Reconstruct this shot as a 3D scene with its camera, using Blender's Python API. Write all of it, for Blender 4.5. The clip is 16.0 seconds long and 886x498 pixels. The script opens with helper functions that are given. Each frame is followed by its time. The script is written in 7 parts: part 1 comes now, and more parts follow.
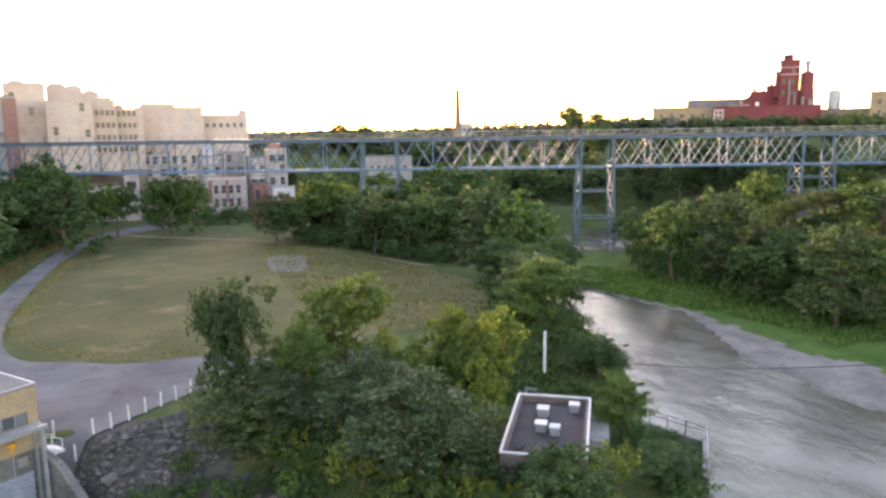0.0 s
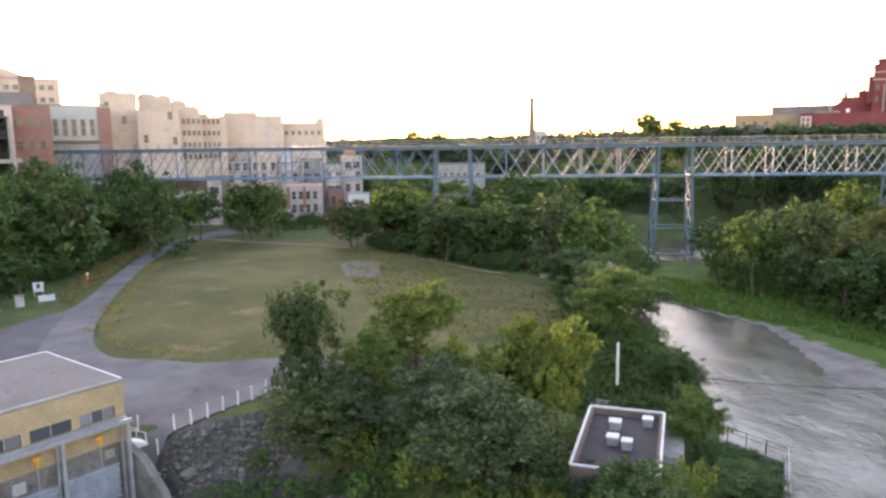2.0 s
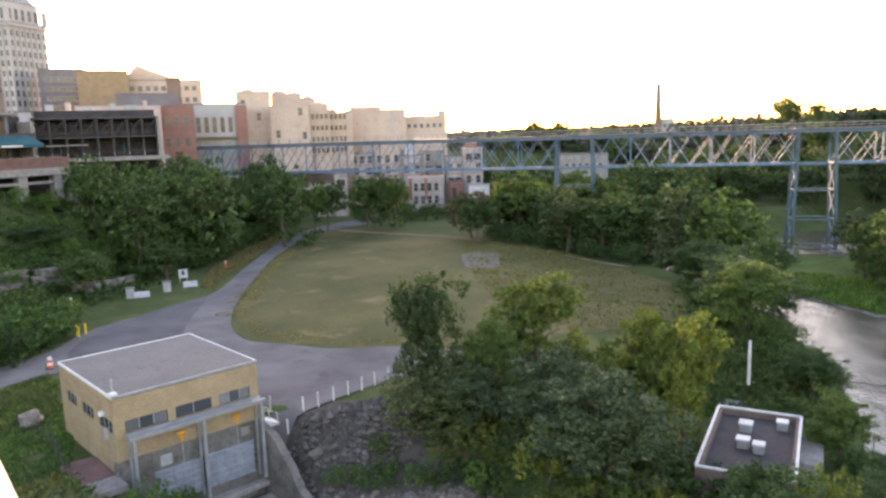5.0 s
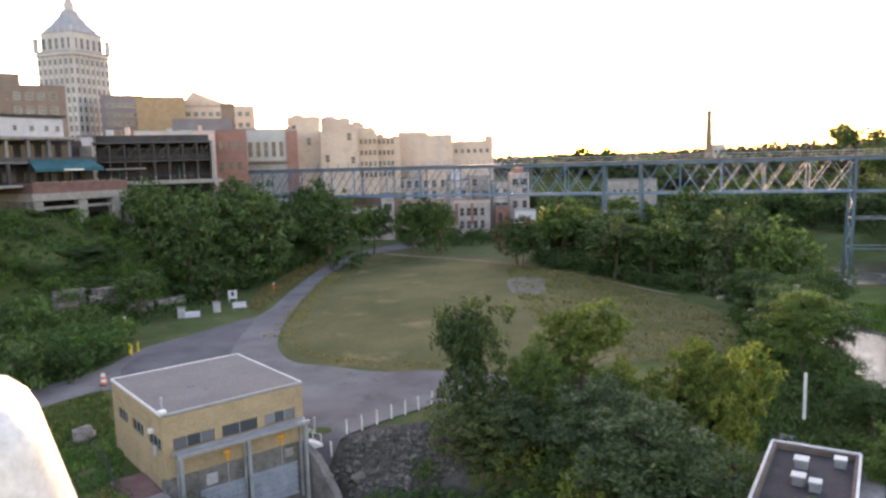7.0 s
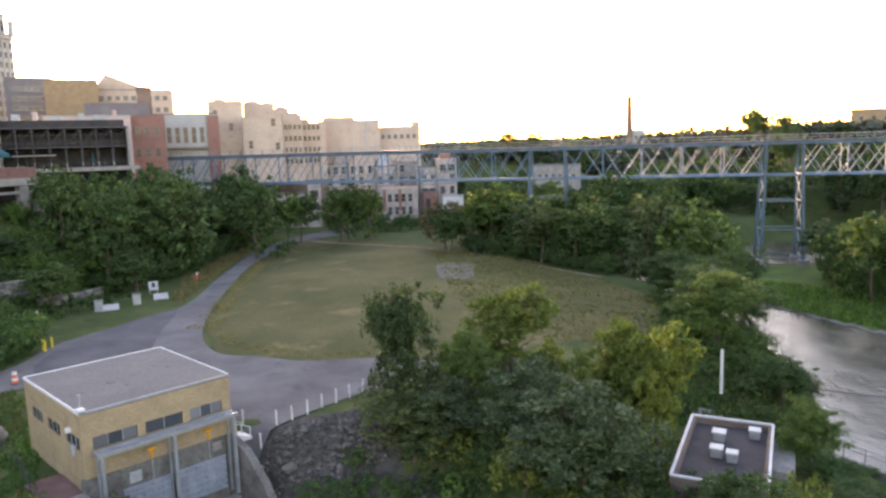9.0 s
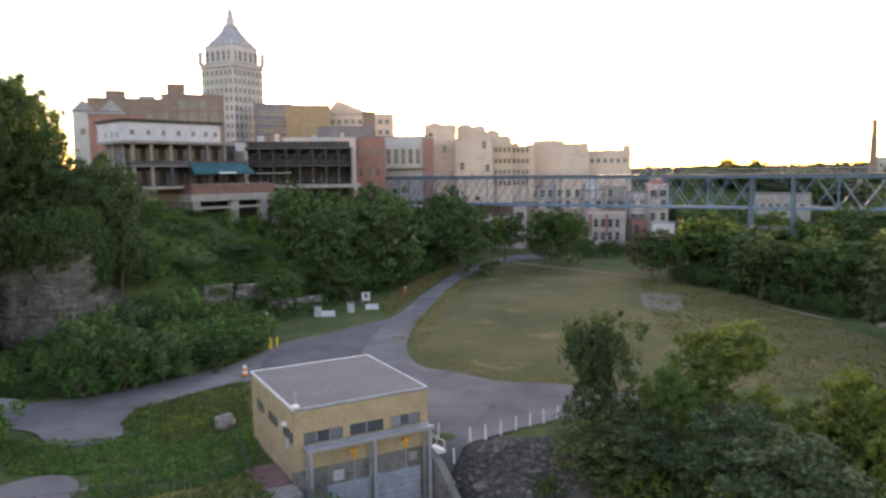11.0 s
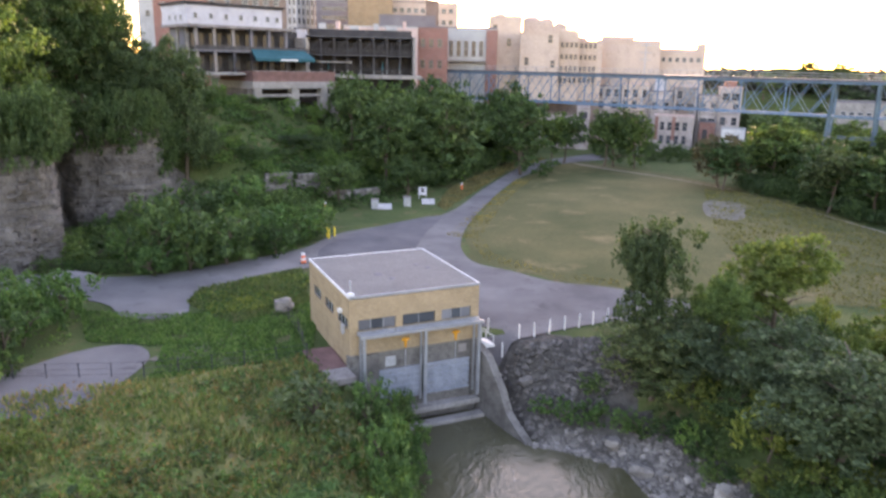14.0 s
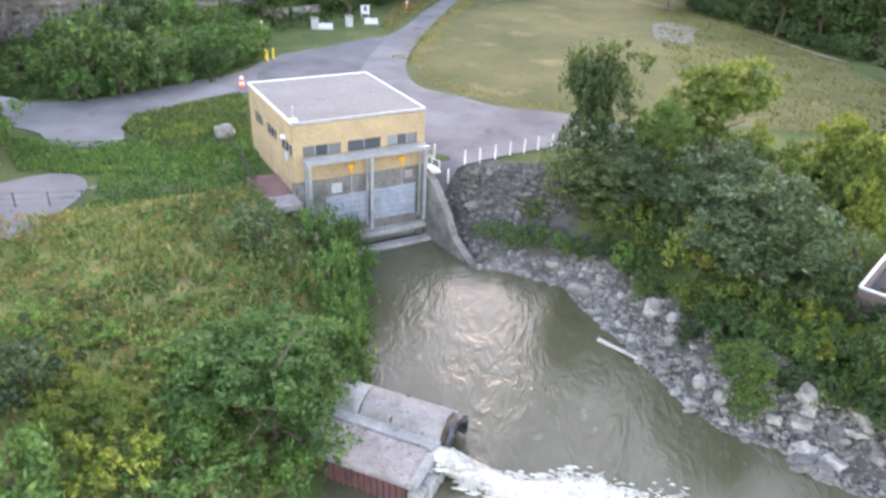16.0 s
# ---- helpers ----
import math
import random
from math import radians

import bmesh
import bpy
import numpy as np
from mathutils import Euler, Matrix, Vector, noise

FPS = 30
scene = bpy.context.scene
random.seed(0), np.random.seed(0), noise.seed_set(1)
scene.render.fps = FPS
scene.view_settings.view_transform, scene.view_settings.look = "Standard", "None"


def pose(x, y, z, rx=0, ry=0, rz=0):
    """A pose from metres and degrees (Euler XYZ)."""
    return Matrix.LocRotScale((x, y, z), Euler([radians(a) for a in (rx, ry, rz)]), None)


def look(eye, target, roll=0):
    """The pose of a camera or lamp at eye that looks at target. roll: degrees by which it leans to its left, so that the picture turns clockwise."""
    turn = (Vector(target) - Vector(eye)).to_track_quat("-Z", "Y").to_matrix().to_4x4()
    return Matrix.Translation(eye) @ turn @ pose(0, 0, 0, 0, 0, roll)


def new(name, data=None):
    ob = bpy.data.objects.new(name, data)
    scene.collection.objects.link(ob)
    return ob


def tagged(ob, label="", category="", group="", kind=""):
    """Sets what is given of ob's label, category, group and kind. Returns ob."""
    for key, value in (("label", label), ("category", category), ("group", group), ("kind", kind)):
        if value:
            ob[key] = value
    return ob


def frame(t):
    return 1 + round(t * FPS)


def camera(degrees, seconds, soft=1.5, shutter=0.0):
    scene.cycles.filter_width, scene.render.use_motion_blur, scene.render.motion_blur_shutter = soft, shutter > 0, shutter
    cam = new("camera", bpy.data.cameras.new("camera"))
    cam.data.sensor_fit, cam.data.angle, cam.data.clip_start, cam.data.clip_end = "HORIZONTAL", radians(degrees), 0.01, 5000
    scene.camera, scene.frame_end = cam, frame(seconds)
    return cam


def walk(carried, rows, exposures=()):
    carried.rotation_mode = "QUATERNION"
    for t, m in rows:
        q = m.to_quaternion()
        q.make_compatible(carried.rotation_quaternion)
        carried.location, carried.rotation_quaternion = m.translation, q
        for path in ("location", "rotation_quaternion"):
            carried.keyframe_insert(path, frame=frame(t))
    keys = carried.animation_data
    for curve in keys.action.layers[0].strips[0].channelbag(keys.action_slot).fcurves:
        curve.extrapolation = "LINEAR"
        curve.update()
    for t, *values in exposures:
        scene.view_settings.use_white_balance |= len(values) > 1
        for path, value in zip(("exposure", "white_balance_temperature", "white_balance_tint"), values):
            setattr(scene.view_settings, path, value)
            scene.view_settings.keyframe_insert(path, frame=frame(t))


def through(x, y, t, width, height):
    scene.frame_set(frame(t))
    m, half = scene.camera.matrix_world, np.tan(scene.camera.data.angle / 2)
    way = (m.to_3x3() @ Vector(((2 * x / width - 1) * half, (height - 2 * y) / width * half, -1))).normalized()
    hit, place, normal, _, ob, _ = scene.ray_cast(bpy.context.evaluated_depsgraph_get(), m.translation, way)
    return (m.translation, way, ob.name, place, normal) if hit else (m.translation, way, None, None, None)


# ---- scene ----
cam = camera(62.91, 16.0, soft=2.6, shutter=0.5)
PATH = [
    (0.0, look((0.000, 0.000, 24.000), (33.76, 92.76, 8.02), -0.80)),
    (0.5, look((0.000, 0.000, 24.000), (30.97, 93.84, 8.64), -0.96)),
    (1.0, look((0.000, 0.000, 24.000), (28.38, 94.68, 8.84), -0.77)),
    (1.5, look((0.000, 0.000, 24.000), (25.92, 95.41, 9.01), -0.73)),
    (2.0, look((0.000, 0.000, 24.000), (24.37, 95.85, 9.17), -0.78)),
    (2.5, look((0.000, 0.000, 24.000), (22.52, 96.31, 9.26), -0.90)),
    (3.0, look((0.000, 0.000, 24.000), (20.27, 96.83, 9.39), -1.29)),
    (3.5, look((0.000, 0.000, 24.000), (17.71, 97.31, 9.24), -1.43)),
    (4.0, look((0.000, 0.000, 24.000), (14.63, 97.72, 8.63), -1.46)),
    (4.5, look((0.000, 0.000, 24.000), (10.86, 98.16, 8.30), -1.35)),
    (4.7, look((0.000, 0.000, 24.000), (9.66, 98.27, 8.19), -1.57)),
    (7.0, look((-0.018, 0.000, 24.000), (1.91, 99.25, 11.91), -1.59)),
    (7.5, look((0.000, 0.000, 24.000), (3.60, 99.11, 11.17), -2.81)),
    (8.0, look((-0.052, 0.000, 24.000), (10.64, 98.18, 8.28), -2.68)),
    (8.2, look((-0.107, 0.000, 24.000), (13.09, 97.92, 8.60), -2.05)),
    (10.3, look((0.000, 0.550, 24.000), (-4.94, 99.70, 11.93), -0.54)),
    (10.5, look((0.000, 0.550, 24.000), (-9.58, 99.44, 12.63), -0.48)),
    (11, look((0.000, 0.550, 24.000), (-16.03, 98.69, 13.39), -0.64)),
    (11.5, look((0.000, 0.550, 24.000), (-22.10, 97.53, 13.71), -0.80)),
    (12.0, look((0.000, 0.550, 24.000), (-25.08, 96.91, 14.73), -0.73)),
    (12.5, look((0.000, 0.550, 24.000), (-26.65, 96.30, 12.99), -0.69)),
    (13.0, look((0.000, 0.550, 24.000), (-27.15, 95.65, 9.19), -0.25)),
    (13.5, look((0.000, 0.550, 24.000), (-25.77, 95.17, 4.43), 0.29)),
    (14.0, look((0.000, 0.550, 24.000), (-23.02, 94.70, -0.63), 1.23)),
    (14.5, look((0.000, 0.550, 24.000), (-20.47, 93.79, -5.80), 1.50)),
    (15.0, look((0.000, 0.550, 24.000), (-17.64, 92.13, -12.08), 2.58)),
    (15.5, look((0.000, 0.550, 24.000), (-15.35, 90.22, -17.52), 1.85)),
    (16.0, look((0.000, 0.550, 24.000), (-13.40, 87.99, -22.63), 2.67)),
]
EXPOSURES = [(0.0, 3.6, 8000, 36), (3.5, 3.56, 8000, 36), (7.0, 3.28, 7950, 36), (8.2, 3.4, 7900, 36), (10.5, 3.12, 7850, 36), (12.5, 2.92, 7850, 36), (13.2, 3.1, 7500, 39), (14.5, 4.08, 7650, 42), (15.5, 4.46, 7850, 39), (16.0, 4.52, 7900, 35)]
walk(cam, PATH, EXPOSURES)

# ---- sky and sun ----
SUN_EL, SUN_AZ = 6.0, 1.0
world = bpy.data.worlds.new("world")
scene.world = world
world.use_nodes = True
wn = world.node_tree
sky = wn.nodes.new("ShaderNodeTexSky")
sky.sky_type, sky.sun_disc = "NISHITA", False
sky.sun_elevation, sky.sun_rotation = radians(SUN_EL), radians(SUN_AZ)
sky.dust_density, sky.air_density, sky.ozone_density, sky.altitude = 0.8, 1.0, 1.2, 150
wn.links.new(sky.outputs[0], wn.nodes["Background"].inputs[0])
wn.nodes["Background"].inputs[1].default_value = 0.15
sun_data = bpy.data.lights.new("sun", "SUN")
sun_data.energy, sun_data.angle, sun_data.color = 1.6, radians(1.5), (1.0, 0.78, 0.52)
sun = new("sun", sun_data)
sun.matrix_world = look((200 * math.sin(radians(SUN_AZ)), 200 * math.cos(radians(SUN_AZ)), 200 * math.tan(radians(SUN_EL)) + 20), (0, 0, 20))


# ---- materials ----
def node_mat(name):
    m = bpy.data.materials.new(name)
    m.use_nodes = True
    return m, m.node_tree, m.node_tree.nodes["Principled BSDF"]


def noise_tex(nt, scale, detail=4.0, rough=0.55, vec=None):
    n = nt.nodes.new("ShaderNodeTexNoise")
    n.inputs["Scale"].default_value, n.inputs["Detail"].default_value, n.inputs["Roughness"].default_value = scale, detail, rough
    if vec is not None:
        nt.links.new(vec, n.inputs["Vector"])
    return n.outputs["Fac"]


def ramp(nt, fac, stops):
    r = nt.nodes.new("ShaderNodeValToRGB")
    while len(r.color_ramp.elements) < len(stops):
        r.color_ramp.elements.new(0.5)
    for e, (p, c) in zip(r.color_ramp.elements, stops):
        e.position, e.color = p, (*c, 1)
    nt.links.new(fac, r.inputs[0])
    return r.outputs[0]


def mix(nt, kind, fac, a, b):
    n = nt.nodes.new("ShaderNodeMix")
    n.data_type, n.blend_type = "RGBA", kind
    for value, sock in ((fac, n.inputs[0]), (a, n.inputs[6]), (b, n.inputs[7])):
        if isinstance(value, (int, float)):
            sock.default_value = value
        elif isinstance(value, tuple):
            sock.default_value = (*value, 1)
        else:
            nt.links.new(value, sock)
    return n.outputs[2]


def bump(nt, bsdf, height, strength, distance):
    b = nt.nodes.new("ShaderNodeBump")
    b.inputs["Strength"].default_value, b.inputs["Distance"].default_value = strength, distance
    nt.links.new(height, b.inputs["Height"])
    nt.links.new(b.outputs[0], bsdf.inputs["Normal"])


def position(nt):
    return nt.nodes.new("ShaderNodeNewGeometry").outputs["Position"]


def plain(name, a, b, big=0.35, fine=6.0, rough=0.8, metal=0.0, relief=0.3, depth=0.02, spots=None, vary=False):
    """Two tones in large patches with fine grain, optional third tone in spots."""
    m, nt, bsdf = node_mat(name)
    pos = position(nt)
    col = ramp(nt, noise_tex(nt, big, 5, 0.6, pos), [(0.32, a), (0.68, b)])
    grain = noise_tex(nt, fine, 6, 0.65, pos)
    col = mix(nt, "MULTIPLY", 0.55, col, ramp(nt, grain, [(0.3, (0.55, 0.55, 0.55)), (0.7, (1.25, 1.25, 1.25))]))
    if spots:
        mask = ramp(nt, noise_tex(nt, big * 3.1, 6, 0.7, pos), [(0.56, (0, 0, 0)), (0.68, (1, 1, 1))])
        col = mix(nt, "MIX", mask, col, spots)
    if vary:
        for node, sock in (("ShaderNodeObjectInfo", "Random"), ("ShaderNodeNewGeometry", "Random Per Island")):
            col = mix(nt, "MULTIPLY", 0.8, col, ramp(nt, nt.nodes.new(node).outputs[sock], [(0.0, (0.5, 0.5, 0.5)), (1.0, (1.5, 1.48, 1.44))]))
    nt.links.new(col, bsdf.inputs["Base Color"])
    bsdf.inputs["Roughness"].default_value, bsdf.inputs["Metallic"].default_value = rough, metal
    bsdf.inputs["Specular IOR Level"].default_value = 0.12 if rough > 0.84 else 0.4
    bump(nt, bsdf, grain, relief, depth)
    return m


def brickwork(name, a, b, mortar, size=0.215, rough=0.85):
    """Coursed brick on upright walls, laid by world height and distance along the wall."""
    m, nt, bsdf = node_mat(name)
    geo = nt.nodes.new("ShaderNodeNewGeometry")
    sep, comb = nt.nodes.new("ShaderNodeSeparateXYZ"), nt.nodes.new("ShaderNodeCombineXYZ")
    nt.links.new(geo.outputs["Position"], sep.inputs[0])
    add = nt.nodes.new("ShaderNodeMath")
    add.operation = "ADD"
    nt.links.new(sep.outputs[0], add.inputs[0])
    nt.links.new(sep.outputs[1], add.inputs[1])
    nt.links.new(add.outputs[0], comb.inputs[0])
    nt.links.new(sep.outputs[2], comb.inputs[1])
    br = nt.nodes.new("ShaderNodeTexBrick")
    nt.links.new(comb.outputs[0], br.inputs["Vector"])
    br.inputs["Color1"].default_value, br.inputs["Color2"].default_value, br.inputs["Mortar"].default_value = (*a, 1), (*b, 1), (*mortar, 1)
    br.inputs["Scale"].default_value, br.inputs["Mortar Size"].default_value = 1.0, 0.006
    br.inputs["Brick Width"].default_value, br.inputs["Row Height"].default_value = size * 1.3, 0.075
    stain = noise_tex(nt, 0.5, 6, 0.7, geo.outputs["Position"])
    col = mix(nt, "MULTIPLY", 0.6, br.outputs[0], ramp(nt, stain, [(0.3, (0.6, 0.58, 0.56)), (0.65, (1.15, 1.12, 1.1))]))
    nt.links.new(col, bsdf.inputs["Base Color"])
    bsdf.inputs["Roughness"].default_value, bsdf.inputs["Specular IOR Level"].default_value = rough, 0.15
    bump(nt, bsdf, br.outputs["Fac"], -0.4, 0.01)
    return m


def leafy(name, dark, light, back, through=0.4):
    m, nt, bsdf = node_mat(name)
    geo, info = nt.nodes.new("ShaderNodeNewGeometry"), nt.nodes.new("ShaderNodeObjectInfo")
    col = ramp(nt, geo.outputs["Random Per Island"], [(0.0, dark), (0.75, light), (1.0, back)])
    tone = ramp(nt, info.outputs["Random"], [(0.0, (0.58, 0.7, 0.68)), (0.5, (0.95, 0.97, 0.97)), (1.0, (1.36, 1.28, 0.96))])
    col = mix(nt, "MULTIPLY", 1.0, col, tone)
    patch = ramp(nt, noise_tex(nt, 0.45, 3, 0.6, geo.outputs["Position"]), [(0.3, (0.7, 0.75, 0.75)), (0.7, (1.25, 1.2, 1.0))])
    col = mix(nt, "MULTIPLY", 0.8, col, patch)
    nt.links.new(col, bsdf.inputs["Base Color"])
    bsdf.inputs["Roughness"].default_value, bsdf.inputs["Specular IOR Level"].default_value = 0.7, 0.2
    tr = nt.nodes.new("ShaderNodeBsdfTranslucent")
    nt.links.new(mix(nt, "MULTIPLY", 1.0, col, (1.05, 1.12, 0.62)), tr.inputs["Color"])
    ms = nt.nodes.new("ShaderNodeMixShader")
    ms.inputs[0].default_value = through
    nt.links.new(bsdf.outputs[0], ms.inputs[1])
    nt.links.new(tr.outputs[0], ms.inputs[2])
    nt.links.new(ms.outputs[0], nt.nodes["Material Output"].inputs[0])
    return m


def glass_dark(name, tint=(0.03, 0.035, 0.04), rough=0.12):
    m, nt, bsdf = node_mat(name)
    info = nt.nodes.new("ShaderNodeObjectInfo")
    nt.links.new(ramp(nt, info.outputs["Random"], [(0, tint), (1, tuple(2.2 * c for c in tint))]), bsdf.inputs["Base Color"])
    bsdf.inputs["Roughness"].default_value, bsdf.inputs["IOR"].default_value = rough, 1.5
    bsdf.inputs["Specular IOR Level"].default_value = 0.3
    return m


def water_mat(name, dark, light, froth_most, rip, deep, fine, octaves):
    m, nt, bsdf = node_mat(name)
    pos = position(nt)
    mp = nt.nodes.new("ShaderNodeMapping")
    mp.inputs["Rotation"].default_value = (0, 0, radians(35))
    mp.inputs["Scale"].default_value = (1.0, 0.5, 1.0)
    nt.links.new(pos, mp.inputs[0])
    warp = nt.nodes.new("ShaderNodeTexNoise")
    warp.inputs["Scale"].default_value, warp.inputs["Detail"].default_value = 0.16, 3
    nt.links.new(mp.outputs[0], warp.inputs["Vector"])
    shift = nt.nodes.new("ShaderNodeVectorMath")
    shift.operation = "MULTIPLY_ADD"
    shift.inputs[1].default_value = (5, 5, 0)
    nt.links.new(warp.outputs["Color"], shift.inputs[0])
    nt.links.new(mp.outputs[0], shift.inputs[2])
    flow = shift.outputs[0]
    silt = noise_tex(nt, 0.12, 5, 0.6, flow)
    col = ramp(nt, silt, [(0.3, dark), (0.7, light)])
    veins = noise_tex(nt, 1.1, 8, 0.75, flow)
    where = noise_tex(nt, 0.09, 2, 0.5, pos)
    froth = ramp(nt, veins, [(0.57, (0, 0, 0)), (0.68, (froth_most,) * 3)])
    froth = mix(nt, "MULTIPLY", 1.0, froth, ramp(nt, where, [(0.4, (0.08, 0.08, 0.08)), (0.58, (1, 1, 1))]))
    nt.links.new(mix(nt, "MIX", froth, col, (0.4, 0.4, 0.38)), bsdf.inputs["Base Color"])
    bsdf.inputs["Roughness"].default_value, bsdf.inputs["IOR"].default_value = 0.15, 1.33
    small = noise_tex(nt, fine, octaves, 0.5, flow)
    large = noise_tex(nt, 0.4, 4, 0.6, flow)
    add = nt.nodes.new("ShaderNodeMath")
    add.operation = "MULTIPLY_ADD"
    add.inputs[1].default_value = 2.0
    nt.links.new(large, add.inputs[0])
    nt.links.new(small, add.inputs[2])
    bump(nt, bsdf, add.outputs[0], rip, deep)
    stir = ramp(nt, noise_tex(nt, 0.13, 3, 0.5, flow), [(0.38, (0.25 * rip,) * 3), (0.62, (rip,) * 3)])
    nt.links.new(stir, bsdf.inputs["Normal"].links[0].from_node.inputs["Strength"])
    return m


M = {}
M["earth"] = plain("weedy_ground", (0.036, 0.064, 0.02), (0.076, 0.098, 0.034), 0.12, 2.5, 0.95, relief=0.9, depth=0.2, spots=(0.12, 0.09, 0.05))
M["lawn"] = plain("dry_lawn", (0.052, 0.062, 0.022), (0.118, 0.106, 0.046), 0.05, 2.5, 0.95, relief=0.8, depth=0.08, spots=(0.15, 0.12, 0.06))
M["field"] = plain("weed_field", (0.1, 0.13, 0.035), (0.19, 0.18, 0.075), 0.3, 3.0, 0.95, relief=0.8, depth=0.1, spots=(0.23, 0.15, 0.095))
M["bankgrass"] = plain("shore_grass", (0.03, 0.075, 0.016), (0.065, 0.13, 0.03), 0.2, 2.5, 0.95, relief=0.9, depth=0.15)
M["gravel"] = plain("worn_gravel_road", (0.095, 0.092, 0.095), (0.17, 0.164, 0.165), 0.11, 9.0, 0.95, relief=0.5, depth=0.03, spots=(0.078, 0.074, 0.075))
M["asphalt"] = plain("old_asphalt", (0.075, 0.075, 0.082), (0.12, 0.118, 0.125), 0.2, 8.0, 0.9, relief=0.3, depth=0.01)
M["shingle"] = plain("river_gravel", (0.115, 0.108, 0.102), (0.2, 0.19, 0.18), 0.3, 5.0, 0.95, relief=0.8, depth=0.05)
M["rock"] = plain("grey_limestone", (0.08, 0.072, 0.066), (0.185, 0.17, 0.158), 0.8, 4.0, 0.9, relief=0.9, depth=0.1, vary=True)
M["scree"] = plain("dark_stony_bank", (0.045, 0.042, 0.036), (0.1, 0.094, 0.085), 1.2, 5.0, 0.95, relief=1.0, depth=0.12)
M["cliff"] = plain("broken_cliff_stone", (0.09, 0.081, 0.072), (0.185, 0.168, 0.151), 0.35, 2.2, 0.95, relief=0.8, depth=0.2, spots=(0.09, 0.082, 0.074))
M["concrete"] = plain("weathered_concrete", (0.19, 0.182, 0.172), (0.29, 0.278, 0.262), 0.6, 5.0, 0.9, relief=0.4, depth=0.03, spots=(0.12, 0.113, 0.1))
M["pale_concrete"] = plain("pale_concrete", (0.165, 0.148, 0.138), (0.26, 0.238, 0.224), 0.9, 6.0, 0.9, relief=0.4, depth=0.03, spots=(0.09, 0.079, 0.073))
M["rust"] = plain("dark_red_rust", (0.07, 0.03, 0.03), (0.14, 0.06, 0.055), 0.8, 8.0, 0.8)
M["yellow_brick"] = brickwork("yellow_brick", (0.3, 0.222, 0.135), (0.375, 0.282, 0.175), (0.27, 0.215, 0.155))
M["red_brick"] = brickwork("red_brick", (0.2, 0.095, 0.078), (0.27, 0.13, 0.105), (0.26, 0.2, 0.18))
M["brown_brick"] = brickwork("brown_brick", (0.14, 0.105, 0.09), (0.2, 0.15, 0.125), (0.2, 0.17, 0.15))
M["tan_brick"] = brickwork("tan_brick", (0.25, 0.175, 0.105), (0.32, 0.23, 0.14), (0.28, 0.22, 0.16))
M["red_paint"] = plain("dark_red_painted_wall", (0.15, 0.042, 0.045), (0.2, 0.056, 0.058), 0.2, 4.0, 0.86)
M["cream"] = plain("cream_stucco", (0.41, 0.322, 0.265), (0.5, 0.4, 0.33), 0.15, 3.0, 0.9, spots=(0.33, 0.26, 0.215))
M["grey_wall"] = plain("grey_stucco", (0.3, 0.31, 0.31), (0.38, 0.385, 0.38), 0.2, 3.0, 0.85)
M["pink_wall"] = plain("faded_pink_wall", (0.42, 0.31, 0.29), (0.5, 0.38, 0.35), 0.2, 3.0, 0.85)
M["limestone"] = plain("tower_limestone", (0.34, 0.33, 0.33), (0.43, 0.42, 0.415), 0.1, 2.0, 0.9)
M["ruin"] = plain("patched_factory_wall", (0.29, 0.25, 0.23), (0.42, 0.37, 0.345), 0.3, 3.0, 0.9, spots=(0.17, 0.105, 0.08))
# near-black: the dark roof edge, plus shade painted onto recessed walls
M["trim_and_shade"] = plain("dark_trim_and_recess_shade", (0.03, 0.03, 0.032), (0.06, 0.057, 0.058), 0.4, 4.0, 0.9)
M["roofing"] = plain("grey_roofing_felt", (0.135, 0.131, 0.128), (0.165, 0.16, 0.155), 0.25, 5.0, 0.95, relief=0.3, depth=0.01, spots=(0.13, 0.126, 0.123))
M["dark_roof"] = plain("dark_roofing", (0.12, 0.115, 0.13), (0.17, 0.165, 0.18), 0.3, 4.0, 0.9)
M["copper"] = plain("slate_grey_roof", (0.17, 0.18, 0.2), (0.24, 0.25, 0.27), 0.3, 2.0, 0.6)
M["white_trim"] = plain("white_metal_trim", (0.55, 0.55, 0.55), (0.66, 0.66, 0.66), 0.8, 8.0, 0.6, spots=(0.42, 0.42, 0.42))
M["white_paint"] = plain("white_paint", (0.5, 0.5, 0.49), (0.62, 0.62, 0.61), 1.5, 10.0, 0.6)
M["cream_paint"] = plain("thick_white_gloss_paint", (0.42, 0.42, 0.42), (0.5, 0.49, 0.48), 6.0, 60.0, 0.3, relief=0.1, depth=0.002)
M["blue_steel"] = plain("faded_blue_bridge_paint", (0.045, 0.105, 0.18), (0.075, 0.155, 0.25), 0.3, 4.0, 0.6, spots=(0.15, 0.19, 0.225))
M["pale_steel"] = plain("pale_steel_paint", (0.1, 0.16, 0.22), (0.16, 0.23, 0.29), 0.4, 4.0, 0.6)
M["tower_steel"] = plain("dull_teal_tower_paint", (0.045, 0.085, 0.115), (0.085, 0.14, 0.17), 0.3, 4.0, 0.7, spots=(0.12, 0.14, 0.14))
M["deck_steel"] = plain("dark_blue_grey_railing", (0.05, 0.065, 0.085), (0.085, 0.105, 0.13), 0.3, 4.0, 0.7)
M["galv"] = plain("galvanized_steel", (0.27, 0.285, 0.3), (0.37, 0.385, 0.4), 0.9, 9.0, 0.5, metal=0.5)
M["gate"] = plain("blue_grey_gate_steel", (0.22, 0.25, 0.29), (0.31, 0.34, 0.385), 0.8, 6.0, 0.6, metal=0.1, spots=(0.16, 0.17, 0.18))
